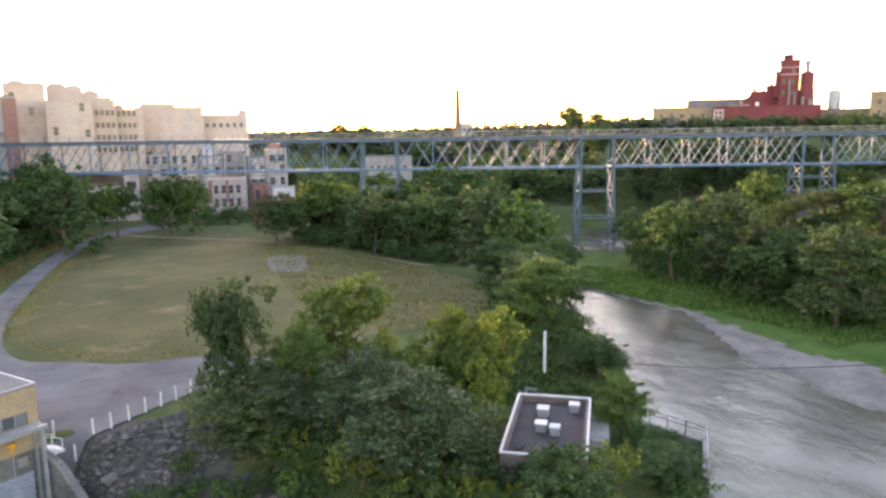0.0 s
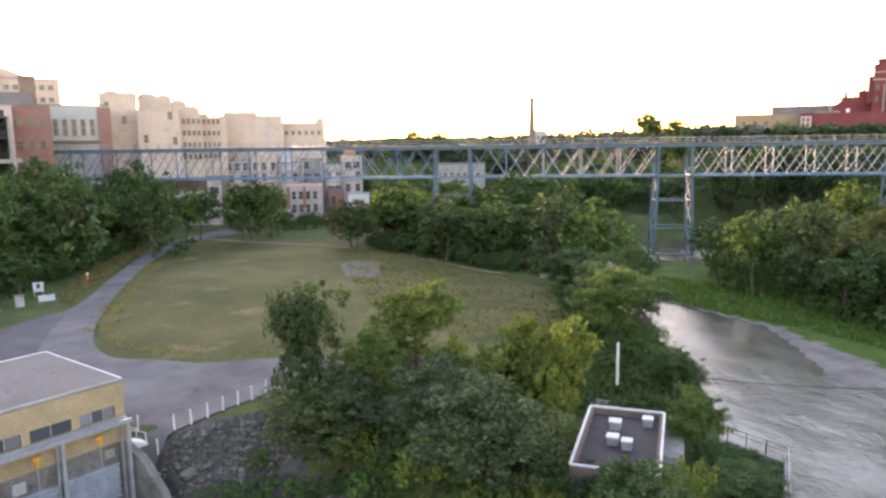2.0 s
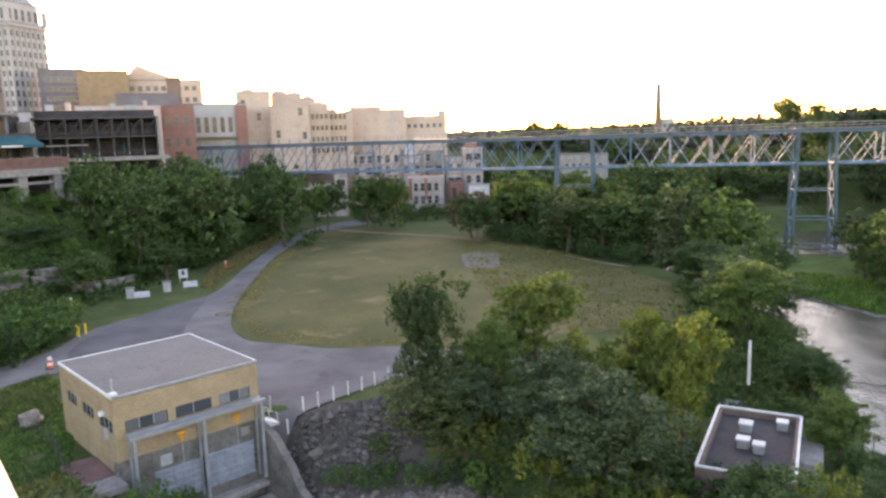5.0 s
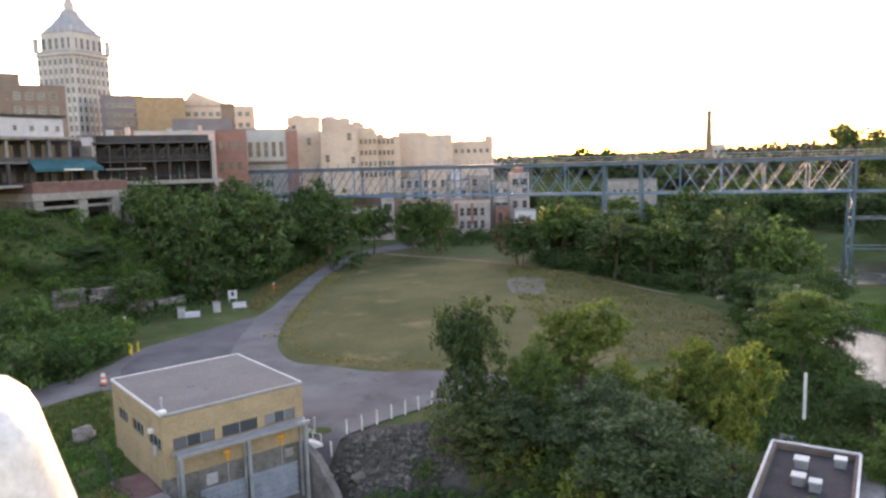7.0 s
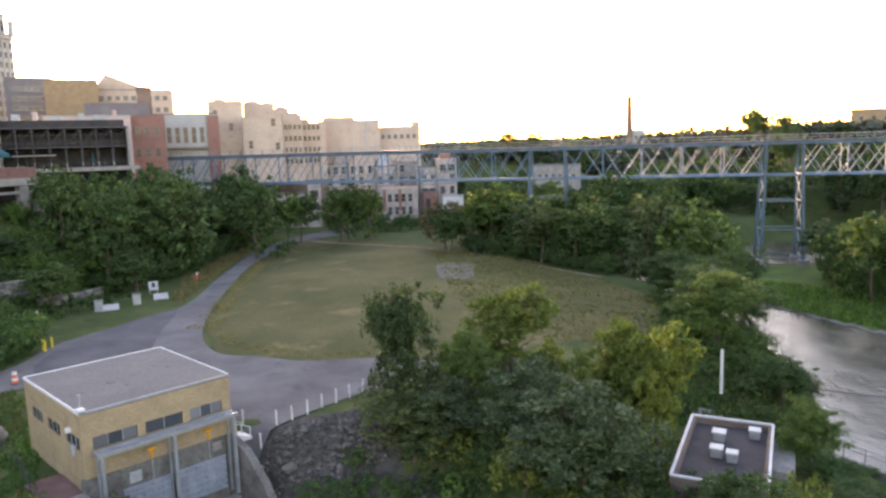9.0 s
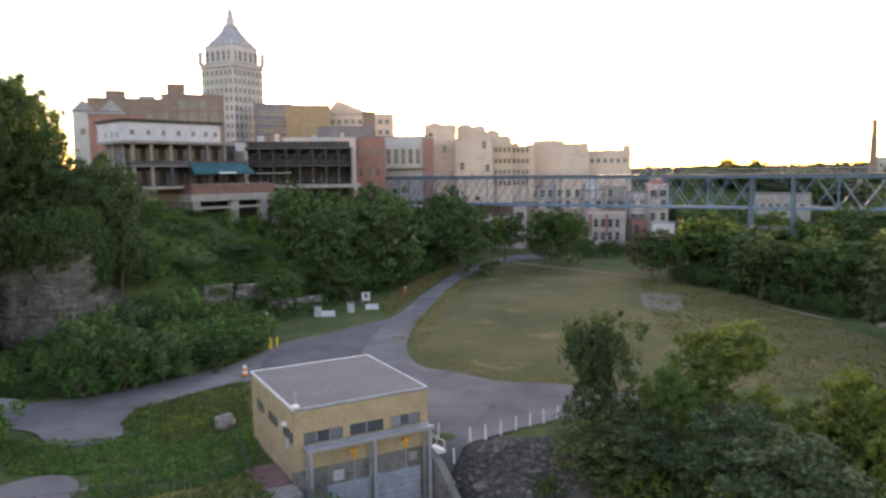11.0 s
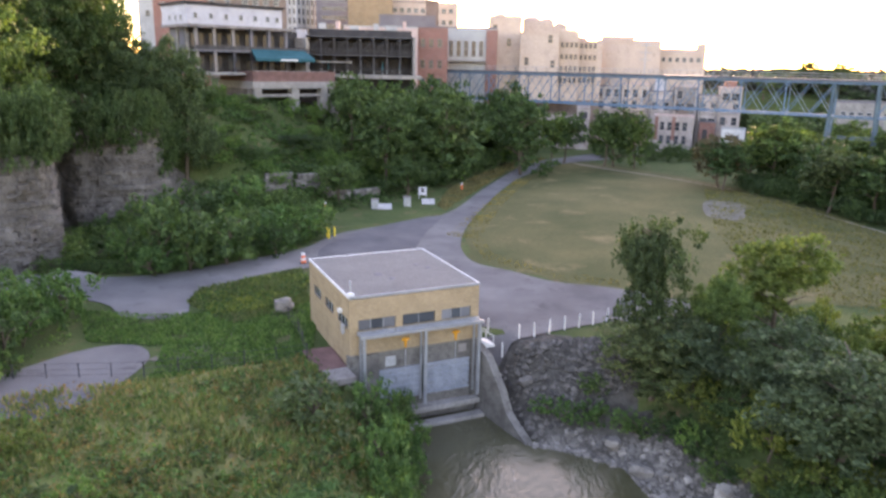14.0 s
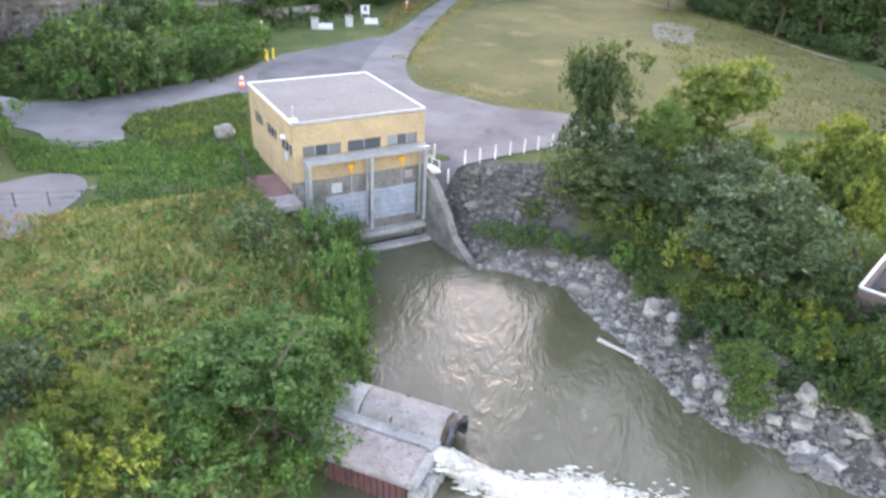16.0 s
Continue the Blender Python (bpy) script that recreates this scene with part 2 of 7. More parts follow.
# also on flat panels that paint the dark inside of openings
M["dark_metal"] = plain("dark_metal", (0.025, 0.025, 0.03), (0.05, 0.05, 0.055), 0.8, 6.0, 0.6)
M["orange"] = plain("orange_hoist_paint", (0.55, 0.2, 0.01), (0.65, 0.28, 0.02), 2.0, 9.0, 0.5)
M["cone"] = plain("orange_red_plastic", (0.7, 0.1, 0.03), (0.8, 0.16, 0.05), 3.0, 9.0, 0.5)
M["yellow"] = plain("yellow_paint", (0.65, 0.45, 0.03), (0.75, 0.55, 0.06), 2.0, 9.0, 0.5)
M["awning"] = plain("teal_canvas", (0.012, 0.07, 0.085), (0.025, 0.105, 0.125), 0.5, 5.0, 0.85)
M["red_clay"] = plain("red_brown_slab", (0.13, 0.075, 0.068), (0.19, 0.11, 0.1), 0.8, 6.0, 0.9)
M["bark"] = plain("tree_bark", (0.07, 0.055, 0.04), (0.13, 0.105, 0.08), 1.5, 12.0, 0.95, relief=0.8, depth=0.04)
M["deadwood"] = plain("bleached_wood", (0.28, 0.26, 0.235), (0.4, 0.375, 0.34), 1.5, 12.0, 0.9)
M["foam"] = plain("white_water", (0.34, 0.315, 0.26), (0.6, 0.565, 0.49), 0.9, 6.0, 0.6, relief=0.9, depth=0.12, spots=(0.17, 0.15, 0.115))
M["glass"] = glass_dark("dark_window_glass")
M["glass_pale"] = glass_dark("grey_window_panel", (0.075, 0.078, 0.085), 0.4)
M["water"] = water_mat("river_water", (0.05, 0.048, 0.034), (0.085, 0.08, 0.06), 0.06, 0.75, 0.2, 2.6, 6)
M["channel"] = water_mat("turbid_channel_water", (0.05, 0.049, 0.026), (0.088, 0.084, 0.054), 0.22, 1.0, 0.15, 2.2, 7.0)
M["dirt"] = plain("bare_dirt", (0.1, 0.09, 0.07), (0.165, 0.15, 0.125), 0.4, 5.0, 0.95)
M["track"] = plain("trodden_pale_track", (0.19, 0.165, 0.125), (0.27, 0.24, 0.19), 0.5, 4.0, 0.95)
M["leaf_olive"] = leafy("olive_green_leaves", (0.040, 0.060, 0.027), (0.090, 0.120, 0.052), (0.133, 0.165, 0.083), 0.38)
M["leaf"] = leafy("broad_leaves", (0.024, 0.054, 0.019), (0.069, 0.121, 0.045), (0.116, 0.175, 0.073), 0.36)
M["leaf_light"] = leafy("yellow_green_leaves", (0.07, 0.105, 0.026), (0.165, 0.205, 0.055), (0.25, 0.275, 0.085), 0.5)
M["leaf_grey"] = leafy("silvery_leaves", (0.029, 0.050, 0.024), (0.067, 0.102, 0.051), (0.116, 0.157, 0.095), 0.3)
M["leaf_bright"] = leafy("fresh_green_leaves", (0.034, 0.087, 0.026), (0.093, 0.177, 0.056), (0.155, 0.242, 0.092))
M["rusty"] = leafy("rusty_weeds", (0.12, 0.075, 0.04), (0.2, 0.125, 0.065), (0.27, 0.19, 0.11))
M["blade_tuft"] = leafy("olive_tufts", (0.06, 0.07, 0.026), (0.12, 0.115, 0.05), (0.17, 0.14, 0.07), 0.25)
M["leaf_far"] = leafy("distant_foliage", (0.030, 0.036, 0.031), (0.055, 0.062, 0.050), (0.075, 0.080, 0.065), 0.1)
M["blade"] = leafy("weed_blades", (0.085, 0.12, 0.045), (0.17, 0.195, 0.085), (0.28, 0.225, 0.15))
M["leaf_russet"] = leafy("russet_leaves", (0.055, 0.047, 0.028), (0.1, 0.082, 0.048), (0.14, 0.12, 0.07), 0.35)
M["drygrass"] = leafy("dry_verge_grass", (0.1, 0.09, 0.04), (0.19, 0.155, 0.075), (0.24, 0.19, 0.1), 0.25)
M["leaf_dull"] = leafy("shaded_wood_leaves", (0.026, 0.049, 0.022), (0.062, 0.105, 0.045), (0.099, 0.145, 0.067), 0.25)
M["off_white"] = plain("weathered_white_cladding", (0.37, 0.37, 0.4), (0.46, 0.46, 0.49), 0.5, 5.0, 0.88, spots=(0.28, 0.28, 0.31))
M["bank_rock"] = plain("pale_bank_stone", (0.1, 0.094, 0.088), (0.2, 0.189, 0.178), 0.7, 4.0, 0.9, relief=0.8, depth=0.06, spots=(0.085, 0.08, 0.074), vary=True)
# stained concrete, darkened further for the wing wall's shadowed channel face
M["stained_shaded_concrete"] = plain("streaked_shaded_concrete", (0.1, 0.094, 0.086), (0.19, 0.18, 0.166), 0.8, 5.0, 0.9, relief=0.5, depth=0.03, spots=(0.06, 0.056, 0.048))
M["tar_roof"] = plain("dark_tar_roof", (0.05, 0.047, 0.05), (0.078, 0.073, 0.077), 0.4, 5.0, 0.9, relief=0.3, depth=0.01)


# ---- mesh helpers ----
def mesh_of(bm, name, material, shade=False):
    me = bpy.data.meshes.new(name)
    bm.to_mesh(me)
    bm.free()
    me.materials.append(material)
    if shade:
        me.polygons.foreach_set("use_smooth", [True] * len(me.polygons))
    return me


def part(name, bm, material, parent, label="", shade=False):
    me = mesh_of(bm, name, material, shade) if isinstance(bm, bmesh.types.BMesh) else bm
    ob = new(name, me)
    ob.parent = parent
    if label:
        tagged(ob, label)
    return ob


def thing(name, label, category, m=None, group="", kind=""):
    ob = new(name)
    if m is not None:
        ob.matrix_world = m
    return tagged(ob, label, category, group, kind)


def solid(name, bm, material, label, category, m=None, group="", kind="", shade=False):
    ob = new(name, mesh_of(bm, name, material, shade))
    if m is not None:
        ob.matrix_world = m
    return tagged(ob, label, category, group, kind)


def box(bm, x0, x1, y0, y1, z0, z1, m=None):
    vs = [bm.verts.new((x, y, z)) for z in (z0, z1) for y in (y0, y1) for x in (x0, x1)]
    for f in ((0, 2, 3, 1), (4, 5, 7, 6), (0, 1, 5, 4), (1, 3, 7, 5), (3, 2, 6, 7), (2, 0, 4, 6)):
        bm.faces.new([vs[i] for i in f])
    if m is not None:
        bmesh.ops.transform(bm, matrix=m, verts=vs)
    return vs


def boxes(*specs):
    bm = bmesh.new()
    for s in specs:
        box(bm, *s)
    return bm


def bevelled(bm, width, segments=1):
    bmesh.ops.bevel(bm, geom=bm.edges[:], offset=width, segments=segments, affect="EDGES", profile=0.5)
    return bm


def beam(bm, a, b, w, d=None):
    a, b = Vector(a), Vector(b)
    way = b - a
    m = Matrix.Translation(a) @ way.to_track_quat("Z", "Y").to_matrix().to_4x4()
    d = w if d is None else d
    return box(bm, -w / 2, w / 2, -d / 2, d / 2, 0, way.length, m)


def tube(bm, a, b, r0, r1=None, n=10, caps=True):
    a, b = Vector(a), Vector(b)
    m = Matrix.Translation((a + b) / 2) @ (b - a).to_track_quat("Z", "Y").to_matrix().to_4x4()
    bmesh.ops.create_cone(bm, cap_ends=caps, segments=n, radius1=r0, radius2=r0 if r1 is None else r1, depth=(b - a).length, matrix=m)


def sheet(points, z, material, name, label, category, inset=0.0, step=3.0):
    """A flat polygon laid on the ground, cut to a fine grid so that it follows the land."""
    bm = bmesh.new()
    f = bm.faces.new([bm.verts.new((x, y, 0)) for x, y in points])
    xs, ys = [p[0] for p in points], [p[1] for p in points]
    for axis, lo, hi in ((0, min(xs), max(xs)), (1, min(ys), max(ys))):
        k = lo + step
        while k < hi:
            n = (1, 0, 0) if axis == 0 else (0, 1, 0)
            bmesh.ops.bisect_plane(bm, geom=bm.verts[:] + bm.edges[:] + bm.faces[:], plane_co=(k * n[0], k * n[1], 0), plane_no=n)
            k += step
    bmesh.ops.triangulate(bm, faces=bm.faces[:])
    for v in bm.verts:
        v.co.z = float(ground_z(v.co.x, v.co.y)) + z
    bmesh.ops.recalc_face_normals(bm, faces=bm.faces[:])
    if bm.faces[:][0].normal.z < 0:
        bmesh.ops.reverse_faces(bm, faces=bm.faces[:])
    return solid(name, bm, material, label, category, kind="structure", shade=True)


def curvy(points, n=6, closed=True):
    """A smooth line through the points."""
    out, k = [], len(points)
    for i in range(k if closed else k - 1):
        p = [Vector(points[(i + j) % k] if closed else points[min(max(i + j, 0), k - 1)]) for j in (-1, 0, 1, 2)]
        for s in range(n):
            t = s / n
            out.append(tuple(0.5 * (2 * p[1] + (p[2] - p[0]) * t + (2 * p[0] - 5 * p[1] + 4 * p[2] - p[3]) * t * t + (3 * p[1] - p[0] - 3 * p[2] + p[3]) * t ** 3)))
    return out


# ---- the lie of the land ----
WATER = [(-15.2, 55.6), (-11.2, 44), (-9.4, 38), (-9, 30), (-9, 10), (-8, -60), (52, -60), (56, 0), (61, 35), (66.8, 50), (65.2, 56.5), (66.8, 62), (66.2, 68.5),
         (68.2, 75), (71, 81.5), (72.6, 86), (75.2, 94), (72.8, 102.3), (70.3, 114.8), (66, 128), (72, 143), (88, 154), (104, 152), (120, 166), (127, 181),
         (112, 186), (92, 178), (64, 154), (52, 132), (57, 112), (54.6, 89), (52.4, 76), (44, 59), (41.5, 55),
         (44, 50.4), (38.3, 43.6), (31, 33), (24, 30), (17.4, 33.7), (15.7, 35.6), (12.1, 36.8), (9.7, 39.5), (6.4, 45.1), (3.6, 49.1),
         (2.2, 51.8), (-2.5, 53), (-5.4, 53.2), (-10.7, 58.8)]
WATER_Z = -5.3


def shore(x, y):
    """Distance to the water's edge, negative over the water."""
    x, y = np.asarray(x, float), np.asarray(y, float)
    best, inside = np.full(x.shape, 1e9), np.zeros(x.shape, bool)
    for (ax, ay), (bx, by) in zip(WATER, WATER[1:] + WATER[:1]):
        dx, dy = bx - ax, by - ay
        k = np.clip(((x - ax) * dx + (y - ay) * dy) / (dx * dx + dy * dy), 0, 1)
        best = np.minimum(best, np.hypot(x - ax - k * dx, y - ay - k * dy))
        cross = (ay > y) != (by > y)
        inside ^= cross & (x < (bx - ax) * (y - ay) / (dy if dy else 1e-9) + ax)
    return np.where(inside, -best, best)


def smooth(a, b, v):
    k = np.clip((v - a) / (b - a), 0, 1)
    return k * k * (3 - 2 * k)


def waves(x, y, size):
    return (np.sin(x / size + 1.3 * np.sin(y / size * 0.7)) + np.sin(y / size * 1.1 + 1.7 * np.sin(x / size * 0.6 + 2))) / 2


def ground_z(x, y):
    x, y = np.asarray(x, float), np.asarray(y, float)
    s = shore(x, y)
    # west side: cliff, then a wooded slope up to the city's level
    foot = np.interp(y, [-60, 20, 62, 85, 98, 105, 112, 120, 150, 180, 215, 260], [-62, -60, -67, -80, -73, -64, -51, -47, -43, -36, -28, -20])
    steep = np.interp(y, [90, 106, 150, 200], [2.6, 0.62, 0.6, 0.42])
    top = np.interp(y, [60, 90, 110, 220], [12.0, 12.5, 16, 18])
    west = np.clip((foot - x) * steep, 0, top)
    west = west + 1.3 * (1 - smooth(0.25, 1.0, np.hypot((x - 9) / 34, (y - 128) / 62)))
    flat = west + 0.25 * waves(x, y, 9) * smooth(1.6, 5, west)
    # the low ground round the small flat-roofed house
    hollow = 1 - smooth(13, 25, np.hypot(x - 33, (y - 47) * 0.8))
    flat = flat - 3.6 * hollow
    # the land to the north rises to the plateau
    north = smooth(256, 285, y) * smooth(150, 60, x) + smooth(290, 360, y) * (1 - smooth(150, 60, x))
    flat = flat + (17 - np.minimum(flat, 17)) * north
    bank = WATER_Z - 0.5 + (0.75 + 0.75 * (1 - smooth(4, 9, np.hypot(x + 11.5, y - 63)))) * np.maximum(s, 0) + 0.25 * waves(x, y, 1.7)
    land_w = np.minimum(flat, bank)
    # east side: a flat grassy shore, then a steep wooded side
    land_e = WATER_Z + 0.22 + 0.055 * np.minimum(s, 22) + np.clip((s - 24) * 0.5, 0, 24) + 0.15 * waves(x, y, 5)
    mid = np.interp(y, [-60, 0, 35, 60, 90, 115, 150, 200, 262], [40, 50, 52, 60, 66, 62, 70, 125, 160])
    east = smooth(-3, 3, x - mid)
    land = land_w * (1 - east) + land_e * east
    z = np.where(s < 0, WATER_Z - 0.5 + np.maximum(0.8 * s, -2.0), land)
    far = smooth(500, 1500, np.hypot(x, y))
    return z * (1 - far) + (21 + 3 * waves(x, y, 260)) * far

def spread(lo, hi, step, reach_lo, reach_hi):
    mid = list(np.arange(lo, hi + 0.01, step))
    out, k = [], step
    v = hi
    while v < reach_hi:
        k *= 1.22
        v += k
        out.append(v)
    back, k, v = [], step, lo
    while v > reach_lo:
        k *= 1.22
        v -= k
        back.append(v)
    return np.array(back[::-1] + mid + out)


def build_ground():
    gx, gy = spread(-92, 112, 1.2, -3000, 3000), spread(14, 212, 1.2, -2500, 3600)
    X, Y = np.meshgrid(gx, gy)
    Z = ground_z(X, Y) + 0.05 * waves(X, Y, 2.3)
    # strata and clefts on the cliff
    rough = smooth(0.5, 3, ground_z(X, Y)) * (1 - smooth(90, 104, Y)) * (X < -58)
    X = X + rough * (1.1 * waves(Y, Z * 2.5, 2.2) + 0.5 * waves(Y, Z, 0.9))
    verts = np.stack([X, Y, Z], -1).reshape(-1, 3)
    nx, ny = len(gx), len(gy)
    i = (np.arange(ny - 1)[:, None] * nx + np.arange(nx - 1)[None]).ravel()
    faces = np.stack([i, i + 1, i + nx + 1, i + nx], -1)
    me = bpy.data.meshes.new("ground")
    me.from_pydata(verts.tolist(), [], faces.tolist())
    me.materials.append(M["earth"])
    me.materials.append(M["cliff"])
    me.materials.append(M["bankgrass"])
    me.materials.append(M["shingle"])
    me.materials.append(M["scree"])
    cx, cy = verts[faces].mean(1)[:, 0], verts[faces].mean(1)[:, 1]
    zr = verts[faces][:, :, 2]
    steep = (zr.max(1) - zr.min(1)) > 1.4
    s = shore(cx, cy)
    s = s + 0.7 * waves(cx, cy, 1.6) * (s > 2)
    east = (cx > 58) & (s > -1.6) & (s < 24) & (cy < 145) & (cy > 30)
    index = np.where((cx < -60) & (cy < 106) & steep & (cy > 20), 1, np.where(east & (s < np.clip(10.5 - 0.27 * (cy - 58), 0.8, 11)), 3, np.where(east, 2, 0)))
    index = np.where((cx > -9) & (cx < 26) & (cy > 28) & (cy < 57) & (s > -2) & (s < 4.2) | (cx > -9) & (cx < 3) & (cy > 52) & (cy < 66) & (s > 0) & (s < 8.5), 4, index)
    me.polygons.foreach_set("material_index", index.astype(np.int32))
    me.polygons.foreach_set("use_smooth", (index != 1).tolist())
    ob = new("ground", me)
    return tagged(ob, "weedy green gorge floor with rocky slopes", "ground", kind="structure")


build_ground()


def build_water():
    for name, x0, x1, mat, label in (("river", 21, 190, "water", "smooth grey river water reflecting the sky"), ("channel_water", -18, 21, "channel", "murky grey-green swirling channel water")):
        bm = bmesh.new()
        bm.faces.new([bm.verts.new(v) for v in ((x0, -120, WATER_Z), (x1, -120, WATER_Z), (x1, 280, WATER_Z), (x0, 280, WATER_Z))])
        solid(name, bm, M[mat], label, "water", kind="structure")


build_water()

LAWN = curvy([(-13, 192), (-21, 160), (-22.3, 124), (-21, 101), (-17.3, 88), (-12, 84.8), (-6, 81.5), (1, 79.5), (12, 78), (24, 82), (36, 84), (44, 92), (42, 118), (34, 140), (22, 160), (6, 182)], 5)
LAWN = [(x + 0.7 * math.sin(i * 1.7) * math.sin(i * 0.6), y + 0.6 * math.sin(i * 2.3 + 1)) for i, (x, y) in enumerate(LAWN)]
sheet(LAWN, 0.06, M["lawn"], "lawn", "dry olive-green mown grass field", "lawn")
ROAD = curvy([(-6, 215), (-14.8, 203), (-23.2, 183), (-26.5, 143), (-28, 114), (-38.5, 97), (-40, 86.5), (-45.8, 76.2), (-51, 69.5), (-58, 66.5), (-74, 63), (-72, 56), (-61, 59.5), (-49.8, 59.6), (-44.8, 56.6), (-39.7, 58.6),
              (-42.6, 65), (-40.2, 72), (-35.5, 77.8), (-25.5, 78), (-22, 70), (-17.5, 64.5), (-12.5, 59.0), (-9.3, 60.6), (-5, 65), (0, 69.2), (6, 72), (8, 77), (0.4, 80.2), (-6.4, 81), (-12, 84.2), (-17.6, 87.5), (-21.4, 99), (-22.8, 122), (-21.8, 159), (-14, 189), (-2, 205)], 4)
sheet(ROAD, 0.1, M["gravel"], "gravel_road", "pale grey worn gravel road and yard", "road")
sheet(curvy([(-36.5, 83), (-26, 81), (-27, 100), (-28.5, 113), (-36.8, 97)], 4), 0.14, M["asphalt"], "asphalt_patch", "darker grey asphalt strip beside gravel road", "road")
sheet(curvy([(-44, 46), (-41.8, 49.8), (-39, 50.8), (-36.4, 48.6), (-35.6, 43.8), (-36, 40), (-37.8, 37), (-45, 39)], 4), 0.1, M["gravel"], "gravel_path", "pale gravel path patch among weeds", "path")
sheet(curvy([(-36.4, 48.6), (-35.2, 52.2), (-33.8, 55.6), (-31.8, 56.8), (-31.4, 54), (-33.5, 49.6)], 4), 0.06, M["dirt"], "worn_patch", "trodden bare earth beside the gravel path", "patch")
sheet(curvy([(15.2, 136), (18, 137), (21.4, 134.4), (20.4, 127), (19.2, 120.5), (16, 119.5), (13.9, 122), (14.0, 130)], 4), 0.12, M["dirt"], "bare_patch", "pale bare gravel patch in the lawn", "patch")
sheet(curvy([(-11, 190), (2, 178), (13, 165), (27, 145.5), (40, 124), (41.6, 123), (28.2, 143.8), (13.8, 162.8), (2.5, 175.5), (-10.5, 187.5)], 4), 0.13, M["track"], "worn_track", "pale worn track along the lawn crest", "track")
sheet(curvy([(-34, 45), (-24.5, 52.5), (-22, 50.5), (-16, 44), (-12.5, 37), (-12, 24), (-30, 18), (-45, 22), (-44, 38)], 4), 0.05, M["field"], "weed_field", "tall dry and green weeds on a field", "field")


# ---- cliff ----
def cliff(name, line, z1, seed, label):
    """A rock face along a line in plan, broken into uneven courses of blocks with open joints, ledges and clefts."""
    pts = curvy(line, 34, False)
    rnd = random.Random(seed)
    run = [0.0]
    for p, q in zip(pts, pts[1:]):
        run.append(run[-1] + math.hypot(q[0] - p[0], q[1] - p[1]))
    courses, z = [], -1.0
    while z < z1:
        h = rnd.choice((0.22, 0.3, 0.4, 0.55, 0.75))
        courses.append((z, min(z + h, z1)))
        z += h
    outs = []
    for i in range(len(pts)):
        a, b = pts[max(i - 1, 0)], pts[min(i + 1, len(pts) - 1)]
        d = Vector((b[0] - a[0], b[1] - a[1], 0)).normalized()
        outs.append(Vector((d.y, -d.x, 0)))
    bm, rows = bmesh.new(), []
    for k, (za, zb) in enumerate(courses):
        length, shift = rnd.uniform(0.6, 2.2), rnd.uniform(0, 3)
        ledge = 0.35 * noise.noise((0, 0, za * 0.55 + seed))
        depth = {}
        for frac in (0.04, 0.14, 0.9):
            row = []
            for i, p in enumerate(pts):
                v = run[i] / length + shift + 0.8 * noise.noise((run[i] * 0.45, k, seed))
                cell = int(math.floor(v))
                if cell not in depth:
                    depth[cell] = rnd.uniform(-0.3, 0.22) - (0.5 if rnd.random() < 0.07 else 0)
                joint = -0.1 if min(v - cell, 1 - v + cell) * length < 0.1 or frac < 0.1 else 0.0
                cleft = -2.2 * max(0, noise.noise((run[i] * 0.16, za * 0.05, seed * 3)) - 0.22)
                big = 0.9 * noise.noise((p[0] * 0.25, p[1] * 0.25, za * 0.16 + seed))
                fine = 0.2 * noise.noise((run[i] * 2.6, za * 3 + frac, seed)) + 0.12 * noise.noise((run[i] * 6.1, za * 5, seed))
                dip = 0.5 * noise.noise((run[i] * 0.12, seed, 2))
                row.append(bm.verts.new(Vector((p[0], p[1], za + frac * (zb - za) + dip)) + outs[i] * (ledge + depth[cell] + joint + cleft + big + fine - 0.06 * max(za, 0))))
            rows.append(row)
    rows.append([bm.verts.new((p[0] - 9, p[1] + 2, z1 + 0.6 * noise.noise((p[0], p[1], 3)))) for p in pts])
    for a, b in zip(rows, rows[1:]):
        for i in range(len(pts) - 1):
            bm.faces.new((a[i], a[i + 1], b[i + 1], b[i]))
    bmesh.ops.recalc_face_normals(bm, faces=bm.faces[:])
    return solid(name, bm, M["cliff"], label, "cliff", kind="structure")


cliff("cliff_south", [(-76, 44), (-72.5, 56), (-69, 62), (-65, 66.5), (-64.3, 71.5), (-71, 79), (-82, 88)], 13.2, 1.7, "pale layered limestone cliff with overhanging trees")
cliff("cliff_north", [(-92, 92), (-82, 90.8), (-75.8, 87.4), (-72.6, 88.6), (-68.5, 96), (-70, 104), (-78, 112), (-90, 120)], 14.5, 8.3, "grey layered limestone cliff hung with creepers")

# ---- pump house by the channel ----
HOUSE = pose(-19.87, 51.26, 0, 0, 0, 38.5)


def window_unit(parent, w, h, m, panes=3, frame_mat="galv", pane_mats=("glass_pale", "glass", "glass_pale")):
    """A framed window in the xz plane, its back at y=0, front towards -y."""
    win = part("window", boxes((-w / 2, w / 2, -0.1, 0.0, -0.07, 0.0), (-w / 2, w / 2, -0.1, 0.0, h, h + 0.07), (-w / 2 - 0.07, -w / 2, -0.1, 0, -0.07, h + 0.07), (w / 2, w / 2 + 0.07, -0.1, 0, -0.07, h + 0.07)), M[frame_mat], parent)
    win.matrix_basis = m
    for i in range(panes):
        a, b = -w / 2 + w * i / panes + 0.03, -w / 2 + w * (i + 1) / panes - 0.03
        part("pane", boxes((a, b, -0.045, -0.02, 0.02, h - 0.02)), M[pane_mats[i % len(pane_mats)]], win)
        if i:
            part("mullion", boxes((a - 0.06, a, -0.09, -0.01, 0, h)), M[frame_mat], win)
    return win


